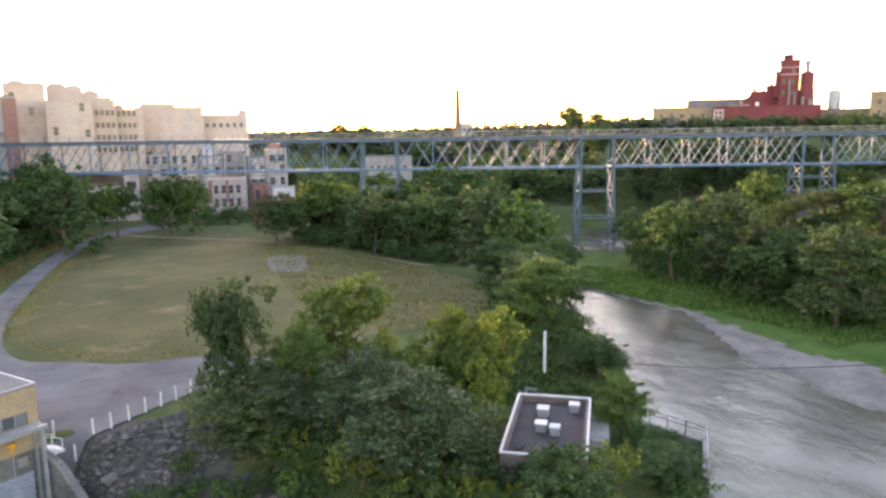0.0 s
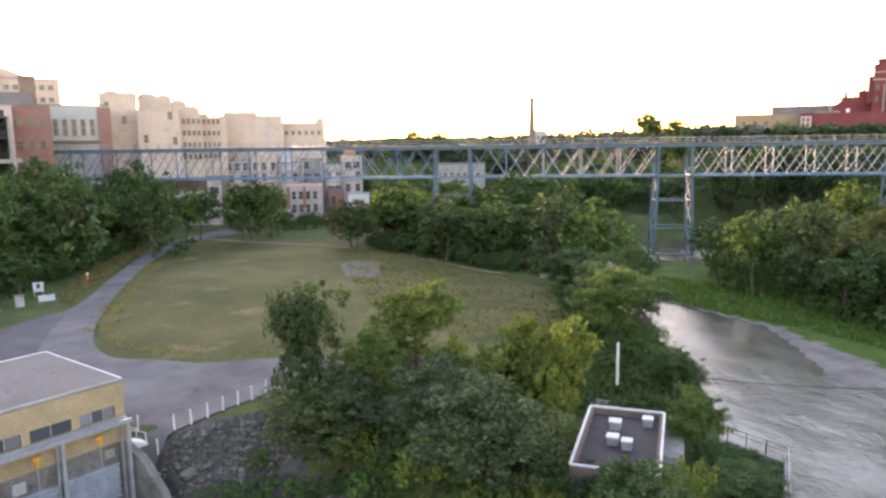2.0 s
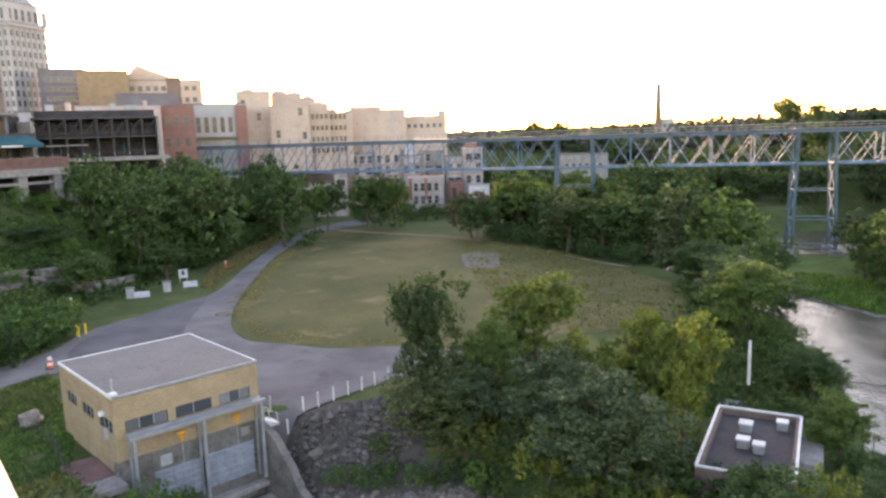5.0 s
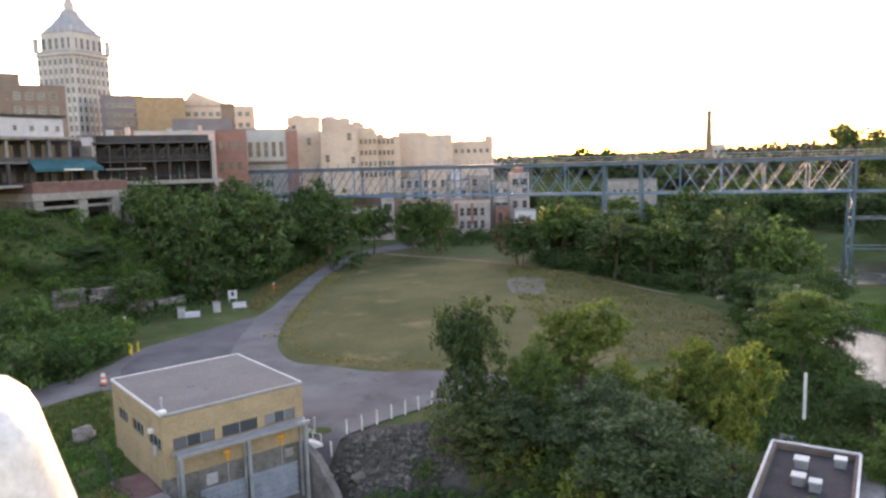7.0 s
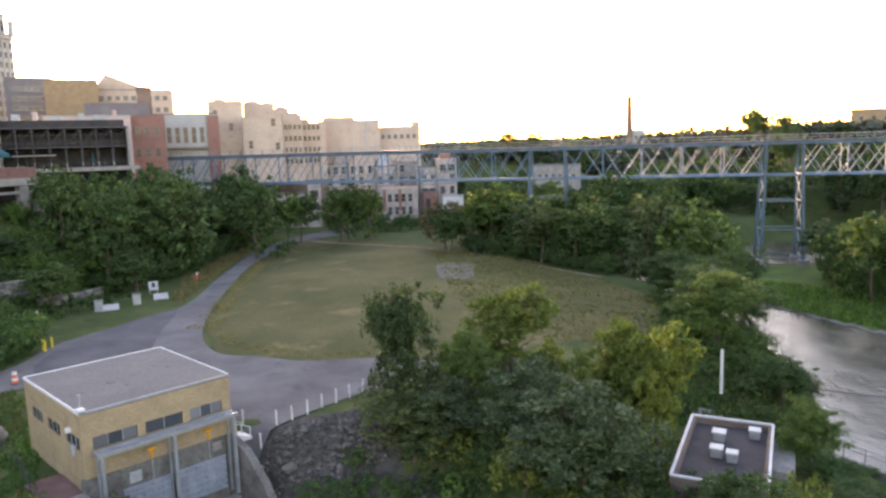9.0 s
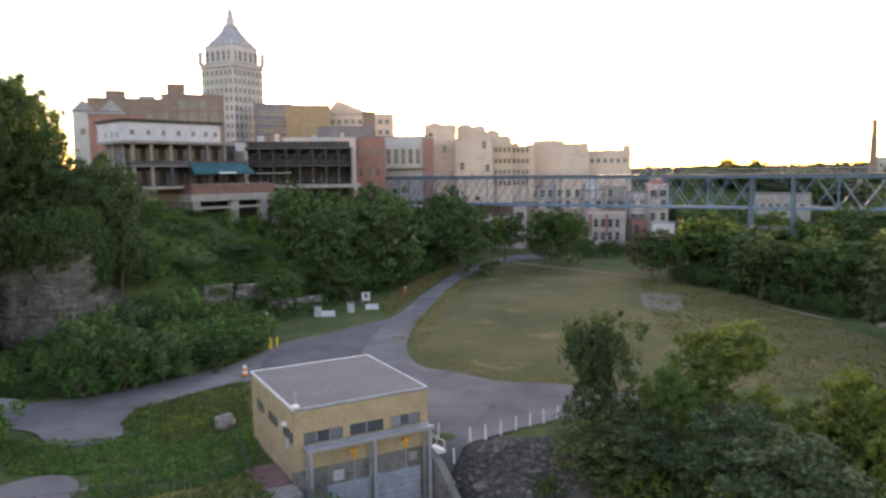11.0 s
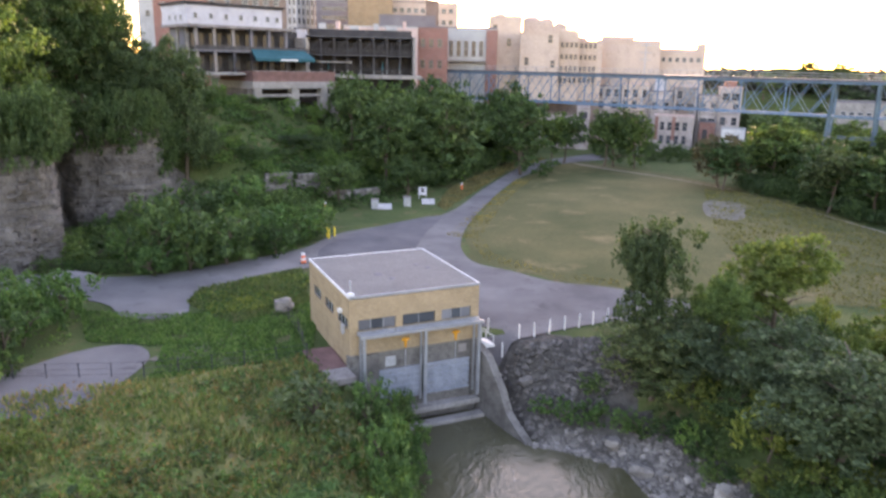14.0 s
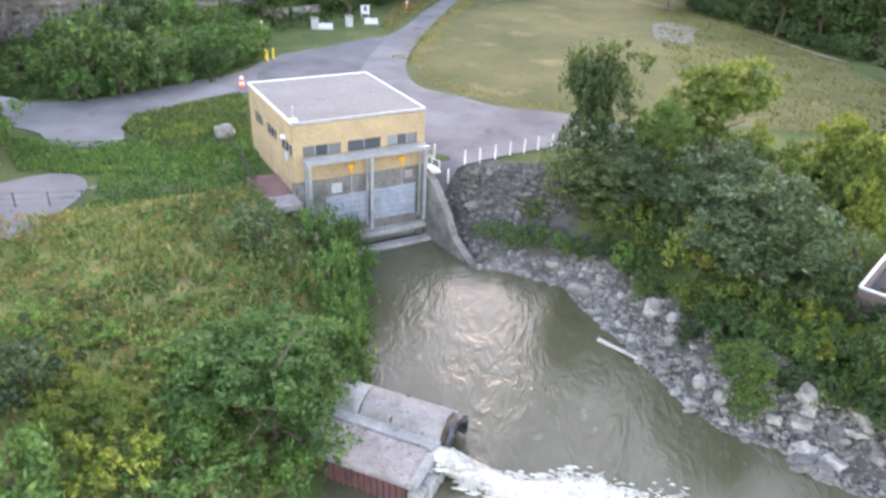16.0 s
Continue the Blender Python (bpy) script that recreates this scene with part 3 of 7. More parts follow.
def pump_house():
    t = thing("pump_house", "yellow brick pump house with flat grey roof and steel water gates", "building", HOUSE)
    W, D, H = 11.46, 12.5, 6.2
    # walls with openings for the window bands
    front = [(0.73, 3.9), (4.5, 7.4), (8.0, 10.7)]
    side = [(0.5, 3.4), (4.5, 7.3), (8.5, 11.0)]
    z0, z1 = 3.3, 4.2
    bm = boxes((0, W, 0, 0.3, z1, H - 0.25), (0, W, 0, 0.3, 1.25, z0))
    for a, b in zip([0] + [b for _, b in front], [a for a, _ in front] + [W]):
        box(bm, a, b, 0, 0.3, z0, z1)
    part("front_wall", bm, M["yellow_brick"], t)
    bm = boxes((0, 0.3, 0.3, D, z1, H - 0.25), (0, 0.3, 0.3, D, -1.5, z0))
    for a, b in zip([0.3] + [b for _, b in side], [a for a, _ in side] + [D]):
        box(bm, 0, 0.3, a, b, z0, z1)
    part("side_wall", bm, M["yellow_brick"], t)
    part("side_wall", boxes((W - 0.3, W, 0.3, D, -1.5, H - 0.25)), M["yellow_brick"], t)
    part("back_wall", boxes((0.3, W - 0.3, D - 0.3, D, -1.5, H - 0.25)), M["yellow_brick"], t)
    part("inner_floor", boxes((0.3, W - 0.3, 0.3, D - 0.3, 0.2, 0.4)), M["concrete"], t)
    # roof with slightly raised white edging
    part("roof", boxes((0.05, W - 0.05, 0.05, D - 0.05, H - 0.25, H - 0.04)), M["roofing"], t, "grey felt flat roof")
    for c in ((-0.04, W + 0.04, -0.05, 0.05), (-0.04, W + 0.04, D - 0.07, D + 0.04), (-0.04, 0.07, 0.05, D - 0.07), (W - 0.07, W + 0.04, 0.05, D - 0.07)):
        front_edge = c[2] < 0 and c[3] < 1
        part("coping", bevelled(boxes((*c, H - 0.2, H + 0.02)), 0.02), M["galv" if front_edge else "white_trim"], t, "grey metal edging" if front_edge else "white metal edging")
    for x, y, r in ((4.3, 5.4, 0.28), (5.0, 3.8, 0.2), (8.6, 7.2, 0.18), (9.2, 5.9, 0.2)):
        bm = bmesh.new()
        bmesh.ops.create_cone(bm, cap_ends=True, segments=9, radius1=r * 1.5, radius2=r, depth=0.05, matrix=pose(x, y, H + 0.005))
        part("roof_drain", bm, M["dark_roof"], t)
    bm = bmesh.new()
    tube(bm, (0.6, 1.6, H - 0.1), (0.6, 1.6, H + 0.75), 0.07)
    tube(bm, (0.6, 1.6, H + 0.75), (0.6, 1.6, H + 0.85), 0.12, 0.04)
    part("roof_vent", bm, M["galv"], t)
    part("corner_box", bevelled(boxes((-0.1, 0.4, -0.15, 0.35, H + 0.06, H + 0.3)), 0.04), M["white_trim"], t)
    for i, (a, b) in enumerate(front):
        window_unit(t, b - a, z1 - z0, pose((a + b) / 2, 0.16, z0), 3 if i != 1 else 2, pane_mats=("glass_pale", "glass", "glass_pale") if i != 1 else ("glass", "glass"))
    for a, b in side:
        window_unit(t, b - a, z1 - z0, pose(0.16, (a + b) / 2, z0, 0, 0, -90), 3, pane_mats=("glass", "glass", "glass"))
    # white cloth and lamp on the side wall
    part("wall_lamp", bevelled(boxes((-0.35, 0, 1.9, 2.3, 4.3, 4.65)), 0.05), M["white_trim"], t)
    part("wall_box", bevelled(boxes((-0.22, 0, 1.3, 1.8, 2.7, 3.5)), 0.03), M["grey_wall"], t)
    # concrete gate bay
    part("gate_bay", boxes((-0.2, 2.4, -0.25, 0.35, -7.5, 1.25), (10.75, W + 0.25, -0.25, 0.35, -7.5, 1.25), (2.4, 10.75, 0.0, 0.35, -0.4, 1.25), (2.4, 10.75, -0.1, 0.35, -7.5, -3.1)), M["stained_shaded_concrete"], t, "stained grey concrete gate bay")
    part("sill_beam", bevelled(boxes((1.2, 11.4, -1.0, -0.1, -4.4, -3.9)), 0.06), M["concrete"], t)
    part("sill_beam", bevelled(boxes((0.6, 11.4, -1.9, -1.0, -5.6, -5.0)), 0.06), M["concrete"], t)
    for a, b in ((2.4, 6.15), (6.45, 10.6)):
        g = part("water_gate", boxes((a, b, -0.12, -0.04, -3.1, -0.35)), M["gate"], t, "blue-grey ribbed steel water gate")
        for k in range(6):
            z = -3.05 + k * 0.52
            part("rib", boxes((a, b, -0.3, -0.12, z, z + 0.14)), M["gate"], g)
        for k in range(6):
            x = a + 0.02 + (b - a - 0.14) * k / 5
            part("stiffener", boxes((x, x + 0.1, -0.24, -0.12, -3.05, -0.4)), M["gate"], g)
    # lifting frame in front of the gates
    for x in (0.8, 6.05, 10.95):
        part("column", boxes((x - 0.12, x + 0.12, -1.35, -1.11, -3.4 if x > 1 else -1.0, 3.05)), M["galv"], t)
        part("column", boxes((x - 0.09, x + 0.09, -0.35, -0.26, -3.4 if x > 1 else -1.0, 3.05)), M["galv"], t)
    for y0, y1 in ((-1.4, -1.15), (-0.55, -0.3)):
        part("top_beam", boxes((0.5, 11.3, y0, y1, 3.05, 3.33)), M["galv"], t)
    part("walkway", boxes((0.6, 11.2, -1.15, -0.55, 3.17, 3.21)), M["galv"], t)
    for k in range(15):
        x = 0.6 + k * 0.745
        part("crossbar", boxes((x, x + 0.09, -1.15, -0.55, 3.07, 3.29)), M["galv"], t)
    for x in (4.4, 8.9):
        bm = bmesh.new()
        bmesh.ops.create_uvsphere(bm, u_segments=10, v_segments=8, radius=0.2, matrix=pose(x, -0.95, 2.4))
        box(bm, x - 0.3, x + 0.3, -1.05, -0.85, 2.38, 2.54)
        tube(bm, (x, -0.95, 2.3), (x, -0.95, 1.75), 0.12, 0.08)
        h = part("hoist", bm, M["orange"], t, "orange chain hoist")
        part("chain", boxes((x - 0.03, x + 0.03, -0.98, -0.92, -0.3, 1.6)), M["galv"], h)
    part("sign_plate", boxes((3.0, 3.9, -0.06, -0.012, -0.1, 0.75)), M["grey_wall"], t)
    part("sign_plate", boxes((9.6, 10.4, -0.06, -0.012, 0.2, 0.9)), M["pale_concrete"], t)
    # apron beside the wall
    solid("apron_slab", bevelled(boxes((-2.6, -0.05, 0.4, 5.2, -0.2, 0.22)), 0.05), M["red_clay"], "red-brown paving slab beside the pump house", "slab", HOUSE)
    solid("door_slab", bevelled(boxes((-2.2, -0.05, -1.8, 0.3, -0.3, 0.3)), 0.05), M["pale_concrete"], "pale concrete slab at the building corner", "slab", HOUSE)
    # wing wall curving down to the water
    bm = bmesh.new()
    path = [(11.6, 0.0, 0.7), (11.65, -0.5, 0.55), (11.8, -1.6, 0.1), (11.92, -2.6, -0.9), (12.05, -3.7, -2.1), (12.15, -4.7, -3.7), (12.3, -6.0, -4.5), (12.5, -7.5, -5.2)]
    rows = []
    for i, (x, y, z) in enumerate(path):
        p, q = path[max(i - 1, 0)], path[min(i + 1, len(path) - 1)]
        d = Vector((q[0] - p[0], q[1] - p[1], 0)).normalized()
        n = Vector((-d.y, d.x, 0)) * 0.35
        rows.append([bm.verts.new(Vector((x, y, zz)) + s * n) for s, zz in ((-1, -8), (-1, z), (1, z), (1, -8))])
    for a, b in zip(rows, rows[1:]):
        for k in range(3):
            bm.faces.new((a[k], a[k + 1], b[k + 1], b[k]))
    bm.faces.new(rows[0])
    bm.faces.new(rows[-1][::-1])
    bmesh.ops.recalc_face_normals(bm, faces=bm.faces[:])
    # colour holds the shade of the channel side as well as stains
    solid("wing_wall", bm, M["stained_shaded_concrete"], "stained concrete wing wall sloping into the channel", "wall", HOUSE)
    # white steps at the corner of the yard
    st = thing("yard_steps", "small white metal steps with rail", "steps", HOUSE)
    for k in range(4):
        part("tread", bevelled(boxes((11.9 + k * 0.36, 12.3 + k * 0.36, 0.3, 1.7, 0.0, 0.72 - k * 0.17)), 0.02), M["white_paint"], st)
    for y in (0.3, 1.7):
        bm = bmesh.new()
        beam(bm, (11.95, y, 1.7), (13.2, y, 1.1), 0.06)
        beam(bm, (11.95, y, 0.5), (11.95, y, 1.75), 0.07)
        beam(bm, (13.2, y, 0.0), (13.2, y, 1.12), 0.07)
        part("rail", bm, M["white_paint"], st)


pump_house()

# guard posts along the yard's edge
def guard_posts():
    bm = bmesh.new()
    bmesh.ops.create_cone(bm, cap_ends=True, segments=10, radius1=0.085, radius2=0.085, depth=1.4, matrix=pose(0, 0, 0.6))
    bmesh.ops.create_cone(bm, cap_ends=True, segments=10, radius1=0.085, radius2=0.02, depth=0.08, matrix=pose(0, 0, 1.34))
    me = mesh_of(bm, "guard_post", M["white_paint"])
    for i in range(11):
        k = i - 1
        x, y = -9.1 + 1.27 * k, 61.1 + 1.18 * k + 0.15 * math.sin(2.0 * k)
        if i == 0:
            x, y = -10.85, 63.2
        ob = new("guard_post", me)
        ob.matrix_world = pose(x, y, float(ground_z(x, y)) + 0.02, random.uniform(-3, 3), random.uniform(-3, 3), 0)
        tagged(ob, "short white steel guard post at the yard edge", "post", "guard posts along the yard")


guard_posts()

# ---- blue truss bridge across the gorge ----
def truss_bridge():
    t = thing("truss_bridge", "long blue-painted steel lattice truss footbridge on tall towers", "bridge", pose(58.14, 159.75, 0, 0, 0, -20))
    top, low, deep = 22.4, 15.2, 5.0
    spans = [(-118, -18.5, 22), (-10.7, 32.6, 10), (39.8, 84.4, 10), (91.2, 136, 10), (143, 190, 10)]
    for a, b, n in spans:
        for y in (0, deep):
            part("chord", boxes((a, b, y - 0.25, y + 0.25, top - 0.5, top)), M["blue_steel"], t)
            part("chord", boxes((a, b, y - 0.22, y + 0.22, low, low + 0.45)), M["blue_steel"], t)
            step = (b - a) / n
            bm = bmesh.new()
            beam(bm, (0, 0, low + 0.3), (step, 0, top - 0.3), 0.2, 0.16)
            up = mesh_of(bm, "diagonal", M["blue_steel"])
            bm = bmesh.new()
            beam(bm, (0, 0.1, top - 0.3), (step, 0.1, low + 0.3), 0.14, 0.1)
            down = mesh_of(bm, "diagonal", M["pale_steel"])
            bm = boxes((-0.13, 0.13, -0.1, 0.1, low + 0.45, top - 0.5))
            post = mesh_of(bm, "upright", M["blue_steel"])
            for k in range(n + 1):
                if k < n:
                    for me in (up, down):
                        part("diagonal", me, None, t).location = (a + k * step, y, 0)
                if k in (0, n) or k % 2 == 0:
                    part("upright", post, None, t).location = (a + k * step, y, 0)
        for k in range(n + 1):
            x = a + (b - a) * k / n
            part("cross_beam", boxes((x - 0.12, x + 0.12, 0.22, deep - 0.22, low, low + 0.35)), M["blue_steel"], t)
    for (_, a, _), (b, _, _) in zip(spans, spans[1:]):
        for y in (0, deep):
            part("chord", boxes((a, b, y - 0.25, y + 0.25, top - 0.5, top)), M["blue_steel"], t)
            part("tie", boxes((a, b, y - 0.12, y + 0.12, low + 0.1, low + 0.3)), M["blue_steel"], t)
    part("deck", boxes((-125, 195, -0.7, deep + 0.7, top, top + 0.45)), M["deck_steel"], t)
    for y in (-0.6, deep + 0.6):
        part("handrail", boxes((-125, 195, y - 0.05, y + 0.05, top + 1.5, top + 1.6), (-125, 195, y - 0.03, y + 0.03, top + 0.95, top + 1.0)), M["galv"], t)
        bm = bmesh.new()
        for k in range(107):
            x = -125 + k * 3
            box(bm, x - 0.04, x + 0.04, y - 0.04, y + 0.04, top + 0.45, top + 1.55)
        tagged(part("railing_infill", bm, M["deck_steel"], t), kind="stuff")
    for (_, a, _), (b, _, _) in zip(spans, spans[1:]):
        wx = t.matrix_world @ Vector(((a + b) / 2, deep / 2, 0))
        foot = float(ground_z(wx.x, wx.y))
        foot = max(foot, WATER_Z) + 1.6
        legs = []
        for x, sx in ((a, -1), (b, 1)):
            for y, sy in ((0, -1), (deep, 1)):
                bm = bmesh.new()
                base = (x + sx * 0.7, y + sy * 1.0, foot)
                beam(bm, base, (x, y, top - 0.5), 0.5)
                part("tower_leg", bm, M["tower_steel"], t)
                legs.append((base, (x, y, low)))
                part("pedestal", bevelled(boxes((base[0] - 1.1, base[0] + 1.1, base[1] - 1.1, base[1] + 1.1, foot - 3.2, foot + 0.1)), 0.12), M["concrete"], t, "concrete pedestal")
        levels = [0.02, 0.36, 0.7, 1.0]

        def at(leg, k):
            return tuple(Vector(leg[0]).lerp(Vector(leg[1]), k))
        for i, j in ((0, 1), (1, 3), (3, 2), (2, 0)):
            for k in levels:
                bm = bmesh.new()
                beam(bm, at(legs[i], k), at(legs[j], k), 0.26)
                part("strut", bm, M["tower_steel"], t)
            if (i, j) in ((0, 1), (3, 2)):
                for k0, k1 in zip(levels, levels[1:]):
                    for p, q in ((i, j), (j, i)):
                        bm = bmesh.new()
                        beam(bm, at(legs[p], k0), at(legs[q], k1), 0.15)
                        part("brace", bm, M["pale_steel"], t)


truss_bridge()


# ---- buildings ----
def glazing(w, h, kind, sill=True):
    """Shared meshes of one window: a proud frame and a pane set back in it."""
    f = 0.12
    bm = boxes((-w / 2 - f, -w / 2, -0.14, 0.02, -f, h + f), (w / 2, w / 2 + f, -0.14, 0.02, -f, h + f), (-w / 2, w / 2, -0.14, 0.02, h, h + f), (-w / 2 - 0.1, w / 2 + 0.1, -0.24, 0.02, -f - 0.06, 0), (-w / 2, w / 2, -0.09, 0.0, h * 0.5 - 0.05, h * 0.5 + 0.05))
    return mesh_of(bm, "window", M[kind]), mesh_of(boxes((-w / 2, w / 2, -0.05, -0.01, 0, h)), "pane", M["glass"])


def windows_on(parent, side, length, W, D, cols, zs, w, h, kind="grey_wall", margin=None, pick=None):
    """Rows of windows on one side of a block: front (-y), left (-x), right (+x)."""
    fr, pn = glazing(w, h, kind)
    margin = w if margin is None else margin
    for z in zs:
        for k in range(cols):
            if pick is not None and not pick(k, z):
                continue
            s = margin + (length - 2 * margin) * ((k + 0.5) / cols)
            m = {"front": pose(s - W / 2, 0, z), "left": pose(-W / 2, D - s, z, 0, 0, -90), "right": pose(W / 2, s, z, 0, 0, 90)}[side]
            win = part("window", fr, None, parent)
            win.matrix_basis = m
            part("pane", pn, None, win)


def block(parent, x0, x1, y0, y1, z0, z1, wall, roof="dark_roof", cap=0.35, name="wall"):
    """A walled block with a parapet and a roof set down inside it."""
    t = 0.4
    bm = boxes((x0, x1, y0, y0 + t, z0, z1), (x0, x1, y1 - t, y1, z0, z1), (x0, x0 + t, y0 + t, y1 - t, z0, z1), (x1 - t, x1, y0 + t, y1 - t, z0, z1))
    part(name, bm, M[wall], parent)
    part("roof", boxes((x0 + t, x1 - t, y0 + t, y1 - t, z1 - 0.9, z1 - 0.5)), M[roof], parent)
    if cap:
        part("parapet_cap", boxes((x0 - 0.12, x1 + 0.12, y0 - 0.12, y0 + t + 0.1, z1, z1 + cap), (x0 - 0.12, x1 + 0.12, y1 - t - 0.1, y1 + 0.12, z1, z1 + cap), (x0 - 0.12, x0 + t + 0.1, y0 + t + 0.1, y1 - t - 0.1, z1, z1 + cap), (x1 - t - 0.1, x1 + 0.12, y0 + t + 0.1, y1 - t - 0.1, z1, z1 + cap)), M[roof], parent)


def house(name, label, x, y, yaw, W, D, z0, z1, wall, rows=(), cols=4, w=1.3, h=1.8, side_cols=3, trim="grey_wall", roof="dark_roof", sides=("front",), category="building"):
    t = thing(name, label, category, pose(x, y, 0, 0, 0, yaw))
    block(t, -W / 2, W / 2, 0, D, min(z0, float(ground_z(x, y)) - 1), z1, wall, roof)
    for s in sides:
        windows_on(t, s, W if s == "front" else D, W, D, cols if s == "front" else side_cols, rows, w, h, trim)
    return t


def office_tower():
    t = thing("office_tower", "tall pale stone office tower with stepped crown and pyramid roof", "tower", pose(-146.5, 314, 0, 0, 0, -19))
    S = 19.0
    block(t, -S / 2, S / 2, -S / 2, S / 2, 14, 72, "limestone", "copper", 0.8)
    part("cornice", boxes((-S / 2 - 0.9, S / 2 + 0.9, -S / 2 - 0.9, S / 2 + 0.9, 70.8, 71.5)), M["limestone"], t)
    fr, pn = glazing(1.25, 2.2, "limestone")
    zs = [17 + 3.85 * k for k in range(14)]
    for face in range(4):
        turn = pose(0, 0, 0, 0, 0, 90 * face)
        for k in range(7):
            x = -S / 2 + S * (k + 0.5) / 7
            if face in (0, 1, 3):
                for z in zs:
                    win = part("window", fr, None, t)
                    win.matrix_basis = turn @ pose(x, -S / 2, z)
                    part("pane", pn, None, win)
            if k:
                part("pier", boxes((x - S / 14 - 0.28, x - S / 14 + 0.28, -S / 2 - 0.35, -S / 2 + 0.05, 14, 70.8)), M["limestone"], t).matrix_basis = turn
    s = 16.2
    block(t, -s / 2, s / 2, -s / 2, s / 2, 72, 80, "limestone", "copper", 0.6)
    fr2, pn2 = glazing(1.6, 4.2, "limestone")
    for face in range(4):
        turn = pose(0, 0, 0, 0, 0, 90 * face)
        for k in range(5):
            x = -s / 2 + s * (k + 0.5) / 5
            win = part("window", fr2, None, t)
            win.matrix_basis = turn @ pose(x, -s / 2, 73.6)
            part("pane", pn2, None, win)
        for k in range(6):
            x = -s / 2 + s * k / 5
            bm = bmesh.new()
            tube(bm, (x, -s / 2 - 0.1, 80.4), (x, -s / 2 - 0.1, 82.4), 0.35, 0.08, 6)
            part("finial", bm, M["limestone"], t).matrix_basis = turn
    for sx in (-1, 1):
        for sy in (-1, 1):
            x, y = sx * S / 2, sy * S / 2
            urn = part("corner_turret", bevelled(boxes((x - 0.8, x + 0.8, y - 0.8, y + 0.8, 72, 77.2), (x - 1.1, x + 1.1, y - 1.1, y + 1.1, 77.2, 77.9)), 0.05), M["limestone"], t)
    bm = bmesh.new()
    profile = [(7.8, 80.4), (5.2, 84.0), (2.9, 87.6), (2.0, 90.2)]
    rings = [[bm.verts.new((r * cx, r * cy, z)) for cx, cy in ((-1, -1), (1, -1), (1, 1), (-1, 1))] for r, z in profile]
    for a, b in zip(rings, rings[1:]):
        for k in range(4):
            bm.faces.new((a[k], a[(k + 1) % 4], b[(k + 1) % 4], b[k]))
    bm.faces.new(rings[-1])
    part("pyramid_roof", bm, M["copper"], t)
    bm = bmesh.new()
    for r0, r1, z0, z1 in ((2.1, 2.1, 90.2, 93.2), (1.5, 1.4, 93.2, 96), (1.3, 0.3, 96, 98), (0.25, 0.08, 98, 101)):
        tube(bm, (0, 0, z0), (0, 0, z1), r0, r1, 8)
    part("lantern", bm, M["limestone"], t)


office_tower()

# backdrop of city blocks on the west plateau
house("office_block", "dark grey office block beside the tower", -122, 300, 22, 16, 14, 14, 53.5, "dark_roof", [20 + 3.6 * k for k in range(9)], 5, 2.2, 1.5)
house("warehouse", "tan brick warehouse with flat roof", -98, 276, 20, 17, 16, 14, 50.2, "tan_brick", [], 4)
t = house("gabled_factory", "long cream factory with shallow gable roof", -81, 290, 16, 28, 16, 14, 47.5, "cream", [26, 30.5, 35, 39.5, 43.8], 9, 1.6, 1.6)
bm = bmesh.new()
vs = [bm.verts.new(v) for v in ((-14, 0, 47.5), (6, 0, 47.5), (-9, 0, 53.4), (-14, 16, 47.5), (6, 16, 47.5), (-9, 16, 53.4))]
for f in ((0, 1, 2), (5, 4, 3), (0, 2, 5, 3), (1, 4, 5, 2), (0, 3, 4, 1)):
    bm.faces.new([vs[i] for i in f])
bmesh.ops.recalc_face_normals(bm, faces=bm.faces[:])
part("gable", bm, M["cream"], t)
t = house("low_dark_hall", "low dark hall with flat roof", -78, 259, 17, 20, 12, 14, 40.6, "dark_roof", [], 4)
bm = boxes((6.6, 11.0, 1, 5, 30, 46.4), (6.4, 11.2, 0.8, 5.2, 45.4, 45.9))
part("square_chimney", bm, M["brown_brick"], t, "square brick stack")
t = house("brown_office", "brown brick office block with windows", -122, 230.5, 28, 20, 14, 14, 50.4, "brown_brick", [38, 42, 46.3], 5, 1.7, 2.0)
part("roof_block", boxes((-8, -2.2, 1, 7, 50, 54.2)), M["brown_brick"], t)
t = house("brown_terrace", "brown brick terrace with stepped roofline", -138, 221, 31, 27, 14, 14, 48.6, "brown_brick", [38, 42], 5, 1.3, 1.8)
part("roof_block", boxes((-8, -2, 1, 6, 48, 51.4)), M["brown_brick"], t)
part("roof_block", boxes((2, 7, 3, 8, 48, 50.2)), M["grey_wall"], t)
t = house("dormer_house", "grey-roofed house behind the terrace", -134, 197, 34, 14, 12, 14, 42.5, "grey_wall", [36], 4, 1.2, 1.6)
for x in (-4, 3.5):
    bm = bmesh.new()
    vs = [bm.verts.new(v) for v in ((x - 3.2, 0, 42.9), (x + 3.2, 0, 42.9), (x, 0, 46.2), (x - 3.2, 9, 42.9), (x + 3.2, 9, 42.9), (x, 9, 46.2))]
    for f in ((0, 1, 2), (5, 4, 3), (0, 2, 5, 3), (1, 4, 5, 2), (0, 3, 4, 1)):
        bm.faces.new([vs[i] for i in f])
    part("dormer", bm, M["copper"], t)
house("red_row_house", "red brick row house behind the restaurant", -112, 172, 33, 13, 12, 14, 39.3, "red_brick", [28, 32, 36], 4, 1.1, 1.7)


